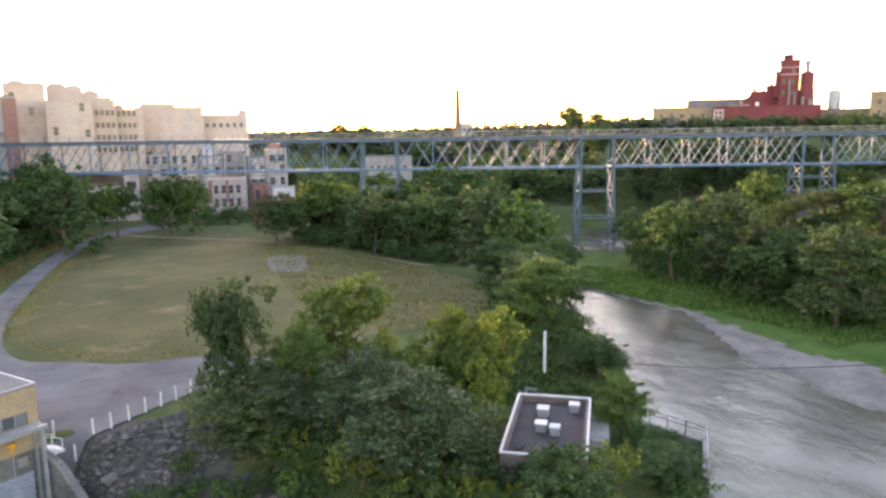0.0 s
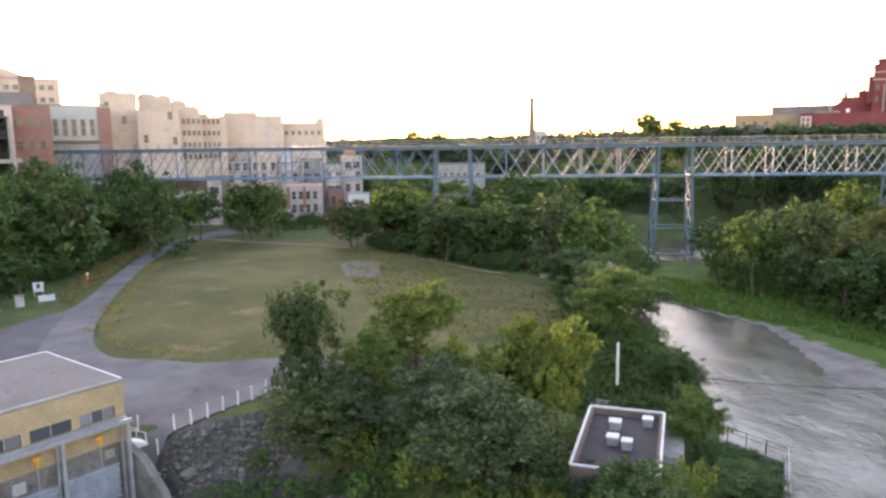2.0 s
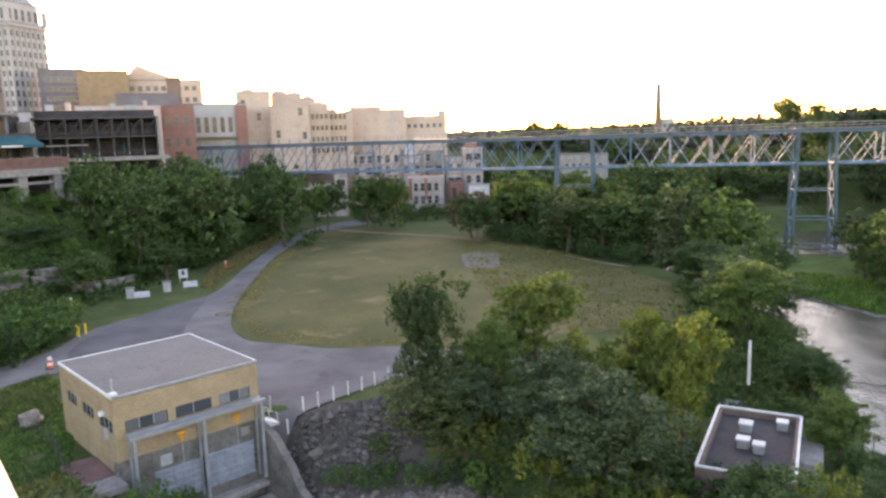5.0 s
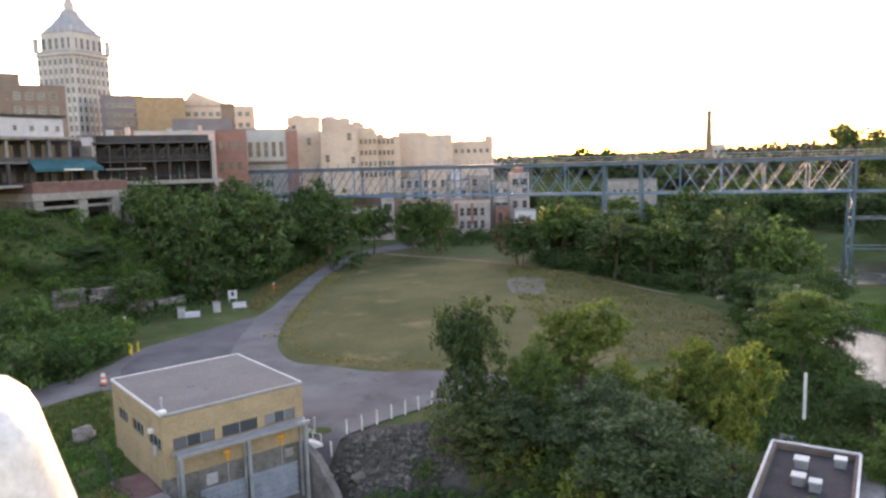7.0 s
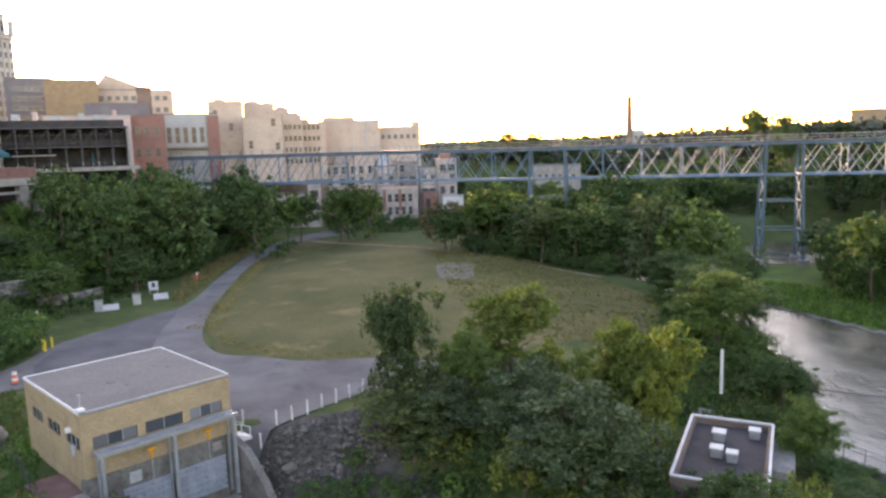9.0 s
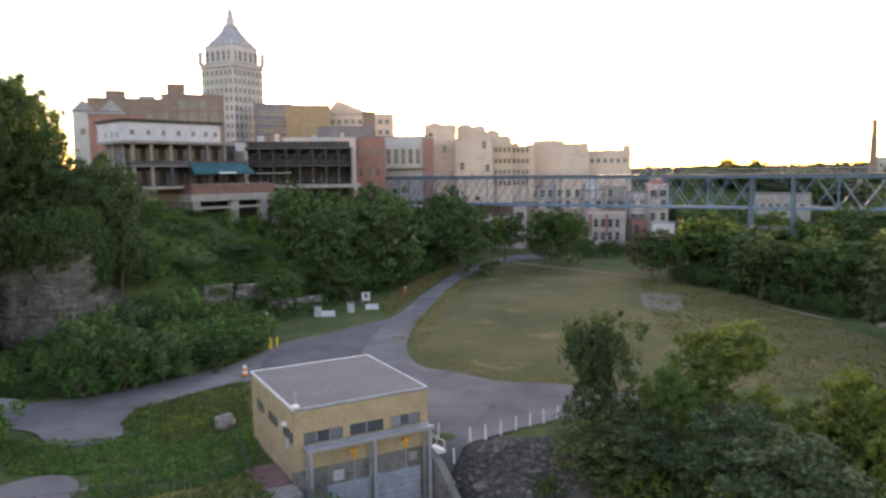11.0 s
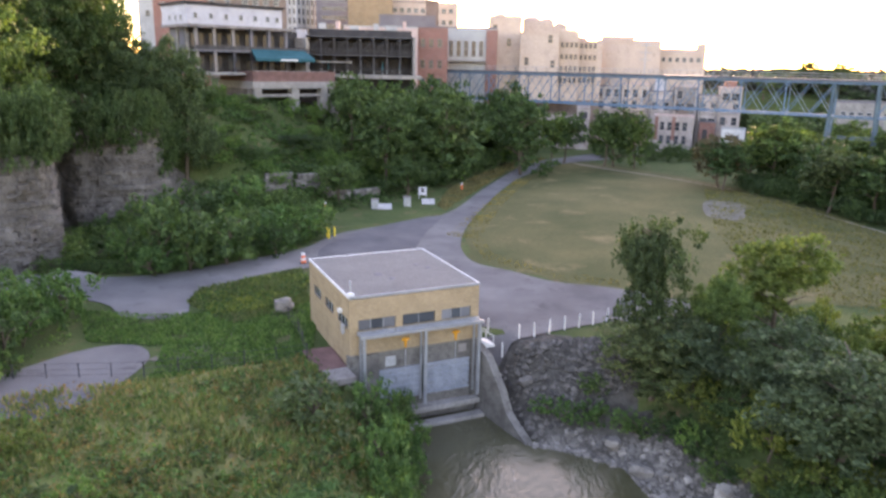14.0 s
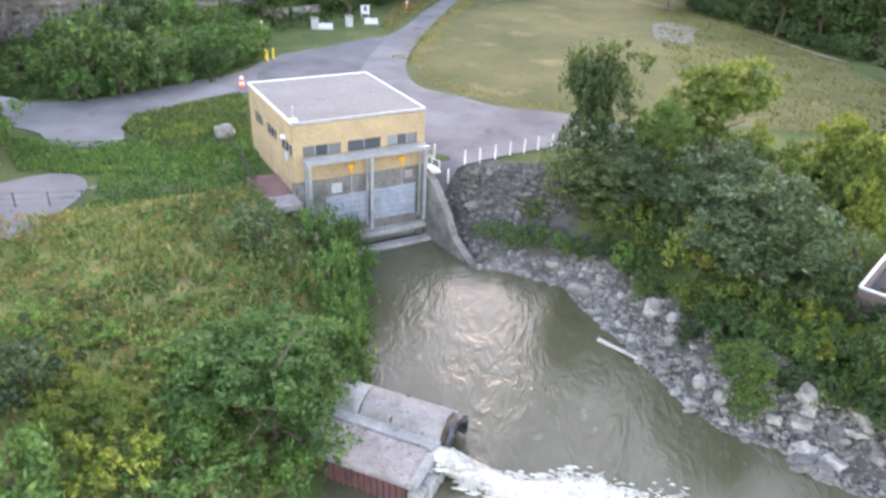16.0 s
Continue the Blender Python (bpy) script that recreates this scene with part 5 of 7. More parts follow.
    part("shaft", bm, M["brown_brick"], t)
    bm = bmesh.new()
    tube(bm, (0, 0, 46.2), (0, 0, 47.2), 1.5, 1.4, 14)
    part("crown", bm, M["brown_brick"], t)
    house("boiler_house", "grey boiler house beside the chimney", 158, 392, -22, 7.5, 8, 10, 28.6, "grey_wall", [24], 2, 1.2, 1.6)


brewery()


# ---- small flat-roofed house by the river ----
def river_house():
    ox, oy = 29.2, 59.6
    t = thing("river_house", "small grey building with white-edged flat roof and roof units", "building", pose(ox, oy, 0, 0, 0, -32.7))
    W, D, z0, z1 = 6.7, 13.0, -5.5, -0.75
    block(t, 0, W, -D, 0, z0, z1 - 0.1, "brown_brick", "tar_roof", 0)
    for c in ((0, W, -0.14, 0.08), (0, W, -D - 0.08, -D + 0.14), (-0.08, 0.14, -D + 0.14, -0.14), (W - 0.14, W + 0.08, -D + 0.14, -0.14)):
        part("coping", bevelled(boxes((*c, z1 - 0.1, z1 + 0.06)), 0.02), M["white_trim"], t)
    part("annex", boxes((W + 0.1, W + 1.7, -7.5, -1.0, z0, z1 - 0.9)), M["concrete"], t)
    for u, v, s in ((2.6, -3.6, 0.48), (5.3, -2.2, 0.42), (2.7, -7.0, 0.45), (3.9, -7.6, 0.4)):
        x, y = u, v
        unit = part("roof_unit", bevelled(boxes((x - s, x + s, y - s, y + s, z1 - 0.6, z1 + 0.12)), 0.05), M["galv"], t)
        part("hood", bevelled(boxes((x - s * 1.15, x + s * 1.15, y - s * 1.15, y + s * 1.15, z1 + 0.12, z1 + 0.26)), 0.04), M["white_paint"], unit)
    rail = thing("bank_railing", "grey metal railing along the river wall", "railing")
    pts = [(41.0, 55.3), (42.4, 51.8), (43.2, 50.0), (38.6, 44.4)]
    for (ax, ay), (bx, by) in zip(pts, pts[1:]):
        n = max(1, int(math.hypot(bx - ax, by - ay) / 1.8))
        for k in range(n + 1):
            x, y = ax + (bx - ax) * k / n, ay + (by - ay) * k / n
            part("post", boxes((x - 0.04, x + 0.04, y - 0.04, y + 0.04, -4.2, -2.5)), M["galv"], rail)
        for z in (-2.55, -3.0):
            bm = bmesh.new()
            beam(bm, (ax, ay, z), (bx, by, z), 0.07)
            part("bar", bm, M["galv"], rail)
    bm = bmesh.new()
    for (ax, ay), (bx, by) in zip(pts, pts[1:]):
        beam(bm, (ax, ay, -4.9), (bx, by, -4.9), 0.5, 2.0)
    solid("river_wall", bm, M["concrete"], "low concrete river wall under the railing", "wall")
    bm = bmesh.new()
    tube(bm, (0, 0, -1.0), (0, 0, 3.4), 0.15, 0.14, 12)
    tube(bm, (0, 0, 3.4), (0, 0, 3.48), 0.14, 0.06, 12)
    solid("white_pole", bm, M["white_paint"], "thick white pole standing in the scrub", "pole", pose(34.7, 64.8, 0))
    sheet([(30, 68), (35.2, 65.4), (34.4, 63.6), (29.4, 66)], 0.25, M["pale_concrete"], "slab_path", "pale concrete slab beside the white pole", "path")
    # cable over the river
    bm = bmesh.new()
    pts = [Vector((40, 76, -3)).lerp(Vector((78, 57, -3)), k / 16) for k in range(17)]
    for k, p in enumerate(pts):
        p.z -= 1.2 * math.sin(math.pi * k / 16)
    rings = [[bm.verts.new(p + Vector((0.03 * math.cos(a), 0.05 * math.cos(a), 0.06 * math.sin(a)))) for a in (0, 1.26, 2.51, 3.77, 5.03)] for p in pts]
    for a, b in zip(rings, rings[1:]):
        for j in range(5):
            bm.faces.new((a[j], a[(j + 1) % 5], b[(j + 1) % 5], b[j]))
    solid("river_cable", bm, M["dark_metal"], "dark cable slung low across the river", "cable")


river_house()


# ---- things beside the road ----
def roadside():
    for x, y, r in ((-38.4, 115.5, 20), (-32.7, 122.5, 20)):
        t = thing("bench", "white painted bench on the verge", "bench", pose(x, y, float(ground_z(x, y)), 0, 0, r), "white benches by the road")
        part("seat", bevelled(boxes((-1.15, 1.15, -0.25, 0.25, 0.42, 0.5)), 0.02), M["off_white"], t)
        part("backrest", bevelled(boxes((-1.15, 1.15, 0.22, 0.3, 0.5, 1.0)), 0.02), M["off_white"], t)
        part("front_board", boxes((-1.15, 1.15, -0.25, -0.2, 0.08, 0.42)), M["off_white"], t)
        for sx in (-1.0, 1.0):
            part("leg", boxes((sx - 0.06, sx + 0.06, -0.2, 0.2, -0.05, 0.42)), M["off_white"], t)
    for x, y in ((-40.2, 115.5), (-35.7, 119.6)):
        t = thing("utility_cabinet", "grey metal cabinet on the verge", "cabinet", pose(x, y, float(ground_z(x, y)), 0, 0, 22), "grey cabinets by the road")
        part("body", bevelled(boxes((-0.6, 0.6, -0.4, 0.4, -0.1, 1.6)), 0.04), M["galv"], t)
        part("lid", bevelled(boxes((-0.7, 0.7, -0.5, 0.5, 1.6, 1.75)), 0.03), M["pale_concrete"], t)
    t = thing("notice_board", "white notice board on two posts", "sign", pose(-35.0, 127.0, float(ground_z(-35, 127)), 0, 0, 20))
    part("panel", bevelled(boxes((-0.75, 0.75, -0.05, 0.05, 0.8, 2.3)), 0.02), M["off_white"], t)
    part("dark_field", boxes((-0.25, 0.25, -0.07, -0.055, 1.3, 2.1)), M["dark_metal"], t)
    for sx in (-0.6, 0.6):
        part("post", boxes((sx - 0.06, sx + 0.06, 0.05, 0.15, -0.1, 2.0)), M["galv"], t)
    for x, y in ((-47.8, 112), (-30.5, 140)):
        t = thing("marker_post", "small orange and white marker post", "post", pose(x, y, float(ground_z(x, y))), "orange marker posts")
        bm = bmesh.new()
        tube(bm, (0, 0, -0.1), (0, 0, 1.0), 0.14)
        part("post", bm, M["cone"], t)
        bm = bmesh.new()
        tube(bm, (0, 0, 1.0), (0, 0, 1.35), 0.2, 0.16)
        part("cap", bm, M["white_paint"], t)
    for x, y in ((-39.6, 93.5), (-38.8, 94.2), (-39.0, 92.6)):
        bm = bmesh.new()
        tube(bm, (0, 0, -0.1), (0, 0, 1.35), 0.12)
        bmesh.ops.create_uvsphere(bm, u_segments=8, v_segments=6, radius=0.12, matrix=pose(0, 0, 1.35))
        solid("bollard", bm, M["yellow"], "yellow steel bollard beside the road", "bollard", pose(x, y, float(ground_z(x, y))), "yellow bollards")
    t = thing("traffic_cone", "orange and white striped traffic barrel", "cone", pose(-36.9, 79.6, float(ground_z(-36.9, 79.6))))
    part("base", bevelled(boxes((-0.4, 0.4, -0.4, 0.4, 0.1, 0.2)), 0.03), M["dark_metal"], t)
    for k in range(4):
        bm = bmesh.new()
        tube(bm, (0, 0, 0.2 + 0.3 * k), (0, 0, 0.5 + 0.3 * k), 0.34 - 0.03 * k, 0.31 - 0.03 * k, 12)
        part("band", bm, M["white_paint" if k % 2 else "cone"], t)
    # wire fence by the field
    f = thing("wire_fence", "low green wire fence with thin posts", "fence")
    pts = [(-46, 41.5), (-34.7, 45.6), (-24.2, 52.6), (-27.5, 58), (-32, 63.4)]
    for (ax, ay), (bx, by) in zip(pts, pts[1:]):
        n = max(1, int(math.hypot(bx - ax, by - ay) / 2.4))
        za, zb = float(ground_z(ax, ay)), float(ground_z(bx, by))
        for k in range(n):
            x, y = ax + (bx - ax) * k / n, ay + (by - ay) * k / n
            part("post", boxes((x - 0.035, x + 0.035, y - 0.035, y + 0.035, za - 0.2, za + 1.3)), M["dark_metal"], f)
        for z in (0.3, 0.75, 1.25):
            bm = bmesh.new()
            beam(bm, (ax, ay, za + z), (bx, by, zb + z), 0.02)
            part("wire", bm, M["dark_metal"], f)


roadside()


def gravel_heap():
    bm = bmesh.new()
    bmesh.ops.create_uvsphere(bm, u_segments=32, v_segments=16, radius=1.0)
    for v in bm.verts:
        v.co.x *= 3.6 + 0.9 * noise.noise(v.co * 1.4)
        v.co.y *= 1.9 + 0.5 * noise.noise(v.co * 1.7)
        v.co.z = v.co.z * 1.25 + 0.12 * noise.noise(v.co * 1.9)
    solid("mound", bm, M["gravel"], "low mound of grey gravel at the road end", "mound", pose(-57.6, 64.6, 0.0, 0, 0, 12), shade=True)


gravel_heap()


# ---- outfall pipes and white water ----
def outfall():
    d = Vector((0.976, -0.218, 0)).normalized()
    n = Vector((-d.y, d.x, 0))
    end = Vector((-4.0, 31.7, -4.55))

    def arch(end, r, thick, length, jag, seed):
        """A half-sunk vault running back from its mouth."""
        rr = random.Random(seed)
        bm, rows, m = bmesh.new(), [], 22
        cut = [rr.uniform(0, jag) for _ in range(m + 1)]
        for s in range(9):
            for q in (r, r - thick):
                row = []
                for k in range(m + 1):
                    a = math.pi * (-0.12 + 1.24 * k / m)
                    c = end - d * (length * (1 - s / 8) + (cut[k] if s == 8 else 0))
                    row.append(bm.verts.new(c + n * q * math.cos(a) + Vector((0, 0, q * math.sin(a)))))
                rows.append(row)
        for s in range(8):
            for o in (0, 1):
                a, b = rows[2 * s + o], rows[2 * s + 2 + o]
                for k in range(m):
                    bm.faces.new((a[k], b[k], b[k + 1], a[k + 1]))
        for k in range(m):
            bm.faces.new((rows[16][k], rows[16][k + 1], rows[17][k + 1], rows[17][k]))
        bmesh.ops.recalc_face_normals(bm, faces=bm.faces[:])
        return bm
    t = thing("outfall_pipe", "large weathered grey concrete outfall pipe with broken mouth", "pipe")
    part("barrel", arch(end, 1.45, 0.2, 5.0, 0.06, 1), M["pale_concrete"], t, "pale stained barrel", shade=True)
    part("barrel", arch(end - d * 5.05, 1.5, 0.2, 4.5, 0.06, 2), M["concrete"], t, "older darker barrel", shade=True)
    part("back_ledge", boxes((0, 9, 0, 0.5, -1.2, 0.55)), M["concrete"], t).matrix_basis = Matrix.Translation(end - d * 9 + n * 1.15) @ pose(0, 0, 0, 0, 0, math.degrees(math.atan2(d.y, d.x)))
    part("broken_collar", arch(end + d * 0.75, 1.42, 0.35, 0.4, 0.3, 3), M["dark_metal"], t, "dark rotten collar ahead of the mouth")
    part("collar_web", arch(end + d * 0.34, 1.25, 0.12, 0.5, 0.2, 4), M["bark"], t)
    # added dark plate that paints the shade deep inside the barrel
    part("throat_shade", boxes((-0.1, 0.0, -1.2, 1.2, -1.6, 1.1)), M["dark_metal"], t).matrix_basis = Matrix.Translation(end - d * 3) @ pose(0, 0, 0, 0, 0, math.degrees(math.atan2(d.y, d.x)))
    # squared culvert beside it
    m = Matrix.Translation((-4.47, 29.62, -3.72)) @ pose(0, 0, 0, 0, 0, math.degrees(math.atan2(d.y, d.x)))
    t = thing("culvert", "pale concrete culvert with stained flat top and rusted side", "culvert", m)
    part("top", bevelled(boxes((-8.5, -0.25, -2.9, -0.06, -0.35, 0.0)), 0.1), M["pale_concrete"], t)
    part("shoulder", bevelled(boxes((-8.5, 0.1, 0.02, 1.0, -1.6, -0.05)), 0.12), M["concrete"], t)
    part("sloped_end", bevelled(boxes((-0.5, 0.25, -2.8, -0.1, -0.55, -0.12)), 0.15), M["concrete"], t)
    part("inner_wall", boxes((-8.4, -0.5, -0.4, -0.1, -2.4, -0.35)), M["concrete"], t)
    for k in range(22):
        x = -8.4 + 0.365 * k
        part("side_rib", boxes((x, x + 0.2, -2.86, -2.7, -2.6, -0.35)), M["rust"], t)
    part("side", boxes((-8.4, -0.4, -2.74, -2.6, -2.6, -0.35)), M["rust"], t)
    for k, (x, y, z, s) in enumerate(((-0.1, -0.5, -0.8, 0.5), (0.15, -1.3, -1.2, 0.6), (0.1, -2.3, -1.0, 0.45), (0.3, -0.2, -1.4, 0.5))):
        bm = bevelled(boxes((x - s, x + s, y - s, y + s, z - s, z + s * 0.7)), 0.16)
        part("broken_lump", bm, M["concrete"], t)
    # foaming water
    rr = random.Random(21)
    verts, faces = [], []

    def blob(x, y, z, sx, sy, sz):
        o, m = len(verts), 7
        a0 = rr.uniform(0, 6.3)
        for ring, (q, h) in enumerate(((1.0, -0.4), (0.75, 0.55))):
            for k in range(m):
                a = a0 + 2 * math.pi * k / m
                w = q * rr.uniform(0.7, 1.25)
                verts.append((x + sx * w * math.cos(a), y + sy * w * math.sin(a), z + sz * h * rr.uniform(0.7, 1.2)))
        verts.append((x, y, z + sz))
        for k in range(m):
            k2 = (k + 1) % m
            faces.append((o + k, o + k2, o + m + k2, o + m + k))
            faces.append((o + m + k, o + m + k2, o + 2 * m))
    for k in range(7000):
        u = rr.random() ** 0.8
        v = rr.gauss(0, 0.36)
        x = -4.2 + 13.5 * u
        half = 0.55 + 2.2 * u ** 0.7
        y = 29.75 - 1.2 * u + v * half + 0.35 * math.sin(3.1 * u * 4 + v)
        drop = -4.15 - 1.15 * float(smooth(0.0, 0.12, u))
        s = rr.uniform(0.07, 0.26) * (1.15 - 0.6 * u) * (1.0 if abs(v) < 0.5 else 0.55)
        blob(x, y, drop + 0.05 + 0.16 * max(0, 1 - abs(v) * 1.6) * (1 - u) + rr.uniform(-0.05, 0.04), s * rr.uniform(1.6, 4.2), s * rr.uniform(0.5, 1.0), 0.05 + 0.3 * s)
    me = bpy.data.meshes.new("white_water")
    me.from_pydata(verts, [], faces)
    me.polygons.foreach_set("use_smooth", [True] * len(me.polygons))
    me.materials.append(M["foam"])
    tagged(new("white_water", me), "foaming white water pouring from the culvert", "water", kind="stuff")
    bm = bmesh.new()
    tube(bm, (4.7, 44.5, -5.2), (7.3, 42.5, -5.0), 0.16, 0.11, 8)
    solid("drift_log", bm, M["deadwood"], "bleached drift log at the water edge", "log")


outfall()


# ---- rocks ----
def rock_mesh(seed, mat="rock"):
    bm = bmesh.new()
    bmesh.ops.create_icosphere(bm, subdivisions=2, radius=1.0)
    for v in bm.verts:
        k = 0.75 + 0.5 * noise.noise(v.co * 1.3 + Vector((seed * 7.1, 0, 0)))
        v.co *= k
        v.co = Vector([math.copysign(min(abs(c), 0.6), c) for c in v.co])
        v.co += Vector((noise.noise(v.co * 2.7), noise.noise(v.co * 2.9 + Vector((4, 0, seed))), noise.noise(v.co * 3.1 + Vector((0, 9, seed))))) * 0.16
    return mesh_of(bm, "rock", M[mat])


ROCKS = [rock_mesh(k, "bank_rock") for k in range(6)]


def rocks():
    rnd = random.Random(4)
    line = [(-5.4, 53.2), (-2.5, 53), (2.2, 51.8), (3.6, 49.1), (6.4, 45.1), (9.7, 39.5), (12.1, 36.8), (15.7, 35.6), (17.4, 33.7), (22, 31)]
    for k in range(290):
        i = rnd.random() * (len(line) - 1)
        a, b = line[int(i)], line[int(i) + 1]
        f = i - int(i)
        x, y = a[0] + (b[0] - a[0]) * f, a[1] + (b[1] - a[1]) * f
        out = rnd.random() ** 2.0 * (2.6 + 0.6 * i) - 0.1
        x, y = x + out * 0.62 + rnd.uniform(-0.4, 0.4), y + out * 0.55 + rnd.uniform(-0.4, 0.4)
        s = rnd.choice((0.22, 0.28, 0.35, 0.4, 0.5, 0.75 if i > 4 else 0.5, 1.1 if i > 6.5 else 0.4))
        ob = new("rock", rnd.choice(ROCKS))
        z = max(float(ground_z(x, y)), WATER_Z - 0.1)
        ob.matrix_world = pose(x, y, z + 0.1 * s, rnd.uniform(-25, 25), rnd.uniform(-25, 25), rnd.uniform(0, 360)) @ Matrix.Diagonal((s * rnd.uniform(0.8, 1.5), s, s * rnd.uniform(0.5, 0.85), 1))
        tagged(ob, "grey broken rock on the channel bank", "rock", "rocks along the channel bank")
    # rubble slope and shingle too small to count
    verts, faces = [], []

    def pebble(x, y, z, s):
        o = len(verts)
        a = rnd.uniform(0, 6.3)
        for dx, dy, dz in ((1, 0, 0), (0.1, 0.9, 0.05), (-0.9, 0.1, 0), (-0.1, -0.8, 0.1), (0.1, 0.1, 0.75), (0, 0, -0.6)):
            dx, dy, dz = dx * rnd.uniform(0.7, 1.2), dy * rnd.uniform(0.7, 1.2), dz * rnd.uniform(0.7, 1.2)
            verts.append((x + s * (dx * math.cos(a) - dy * math.sin(a)), y + s * (dx * math.sin(a) + dy * math.cos(a)), z + s * dz))
        faces.extend([(o + p, o + q, o + r) for p, q, r in ((0, 1, 4), (1, 2, 4), (2, 3, 4), (3, 0, 4), (1, 0, 5), (2, 1, 5), (3, 2, 5), (0, 3, 5))])
    for k in range(1700):
        u, v = rnd.random(), rnd.random()
        x, y = -8.8 + 11 * u + 0.5 * v, 60.5 + 6 * u - 8.2 * v
        if shore(x, y) > 0:
            pebble(x, y, float(ground_z(x, y)) + 0.03, rnd.choice((0.1, 0.13, 0.18, 0.24, 0.4)))
    me = bpy.data.meshes.new("rubble")
    me.from_pydata(verts, [], faces)
    me.materials.append(M["bank_rock"])
    tagged(new("rubble", me), "loose grey rubble on the slope below the yard", "rubble", kind="stuff")
    verts, faces = [], []
    for k in range(7000):
        i = rnd.random() * (len(line) - 1)
        a, b = line[int(i)], line[int(i) + 1]
        f = i - int(i)
        out = rnd.random() ** 1.4 * (2.6 + 0.65 * i) - 0.3
        x, y = a[0] + (b[0] - a[0]) * f + out * 0.62, a[1] + (b[1] - a[1]) * f + out * 0.55
        pebble(x, y, max(float(ground_z(x, y)), WATER_Z - 0.05) + 0.02, rnd.choice((0.1, 0.14, 0.2, 0.26)))
    me = bpy.data.meshes.new("rubble")
    me.from_pydata(verts, [], faces)
    me.materials.append(M["bank_rock"])
    tagged(new("rubble", me), "loose pale stones along the channel bank", "rubble", kind="stuff")
    # boulders and stone blocks
    for x, y, s, lab in ((-31.6, 63.6, 1.5, "large pale boulder in the grass"), (-6.6, 58.6, 0.8, "white stone block on the rubble slope"), (-9.2, 60.0, 0.6, "white stone block on the rubble slope"), (8.5, 47.0, 1.1, "large grey boulder under the trees"), (1.2, 53.6, 1.0, "large pale boulder at the water edge"), (3.2, 51.0, 1.1, "large pale boulder at the water edge")):
        ob = new("boulder", rnd.choice(ROCKS))
        ob.matrix_world = pose(x, y, max(float(ground_z(x, y)), WATER_Z) + 0.25 * s, 0, 8, rnd.uniform(0, 360)) @ Matrix.Diagonal((1.3 * s, s, 0.8 * s, 1))
        tagged(ob, lab, "boulder")
    for x, y, r, w, h in ((-56.4, 112.4, 42, 2.4, 2.0), (-52.9, 116.6, 38, 2.0, 2.3), (-48.6, 119.8, 50, 2.4, 1.6), (-45.0, 124.6, 55, 2.8, 1.4)):
        t = thing("stone_wall_remains", "pale remains of an old stone wall in the scrub", "ruin wall", pose(x, y, float(ground_z(x, y)), 0, 0, r), "old wall remains")
        z, row = -1.2, 0
        while z < h:
            u, hh = -w - rnd.uniform(0, 0.3) + (0.3 if z > h - 0.8 else 0), rnd.uniform(0.35, 0.55)
            while u < w - 0.25:
                l = rnd.uniform(0.5, 1.1)
                part("stone", bevelled(boxes((u, min(u + l, w), -0.5 + rnd.uniform(-0.1, 0.1), 0.5, z, z + hh)), 0.05), M["bank_rock"], t)
                u += l + 0.03
            z += hh + 0.03


rocks()

# ---- trees and scrub ----
rng = np.random.default_rng(7)


def leaf_mesh(name, mat, centres, radii, per, size, seed, droop=0.25):
    """Clumps of small pointed leaves round the given centres."""
    r = np.random.default_rng(seed)
    n = len(centres) * per
    c = np.repeat(centres, per, 0)
    rad = np.repeat(radii, per)[:, None]
    d = r.normal(size=(n, 3))
    d /= np.linalg.norm(d, axis=1, keepdims=True)
    p = c + d * rad * (r.random((n, 1)) ** 0.45) * (1, 1, 0.75)
    up = d * 0.7 + (0, 0, 0.55) + 0.55 * r.normal(size=(n, 3))
    up /= np.linalg.norm(up, axis=1, keepdims=True)
    side = np.cross(up, r.normal(size=(n, 3)))
    side /= np.linalg.norm(side, axis=1, keepdims=True)
    fwd = np.cross(up, side)
    fwd[:, 2] -= droop
    s = size * r.uniform(0.6, 1.4, (n, 1))
    q = np.stack([p - fwd * s, p + side * s * 0.5, p + fwd * s, p - side * s * 0.5], 1).reshape(-1, 3)
    me = bpy.data.meshes.new(name)
    me.vertices.add(4 * n)
    me.vertices.foreach_set("co", q.ravel())
    me.loops.add(4 * n)
    me.loops.foreach_set("vertex_index", np.arange(4 * n, dtype=np.int32))
    me.polygons.add(n)
    me.polygons.foreach_set("loop_start", np.arange(0, 4 * n, 4, dtype=np.int32))
    me.update(calc_edges=True)
    me.materials.append(M[mat])
    return me


def crown_clumps(r, n, low, top, width, shape):
    """Clump centres in an uneven crown of unit-like size, 10 m tall."""
    out, rad = [], []
    lobes = [(r.uniform(-0.45, 0.45) * width, r.uniform(-0.45, 0.45) * width, r.uniform(low + 1.5, top - 1.2), r.uniform(0.45, 0.8) * width) for _ in range(7)]
    lobes.append((0, 0, top - 0.35 * (top - low), 0.6 * width))
    while len(out) < n:
        x, y, z, s = lobes[r.integers(len(lobes))]
        d = r.normal(size=3)
        d /= np.linalg.norm(d)
        k = s * (0.55 + 0.5 * r.random())
        p = np.array([x, y, z]) + d * k * (1, 1, 0.8)
        if not low < p[2] < top:
            continue
        h = (p[2] - low) / (top - low)
        lim = width * (1.05 * math.sin(math.pi * min(1, 0.18 + shape * h)) ** 0.6 + 0.1)
        if math.hypot(p[0], p[1]) > lim * (0.8 + 0.3 * r.random()):
            continue
        out.append(p)
        rad.append(r.uniform(0.34, 0.86))
    return np.array(out), np.array(rad)


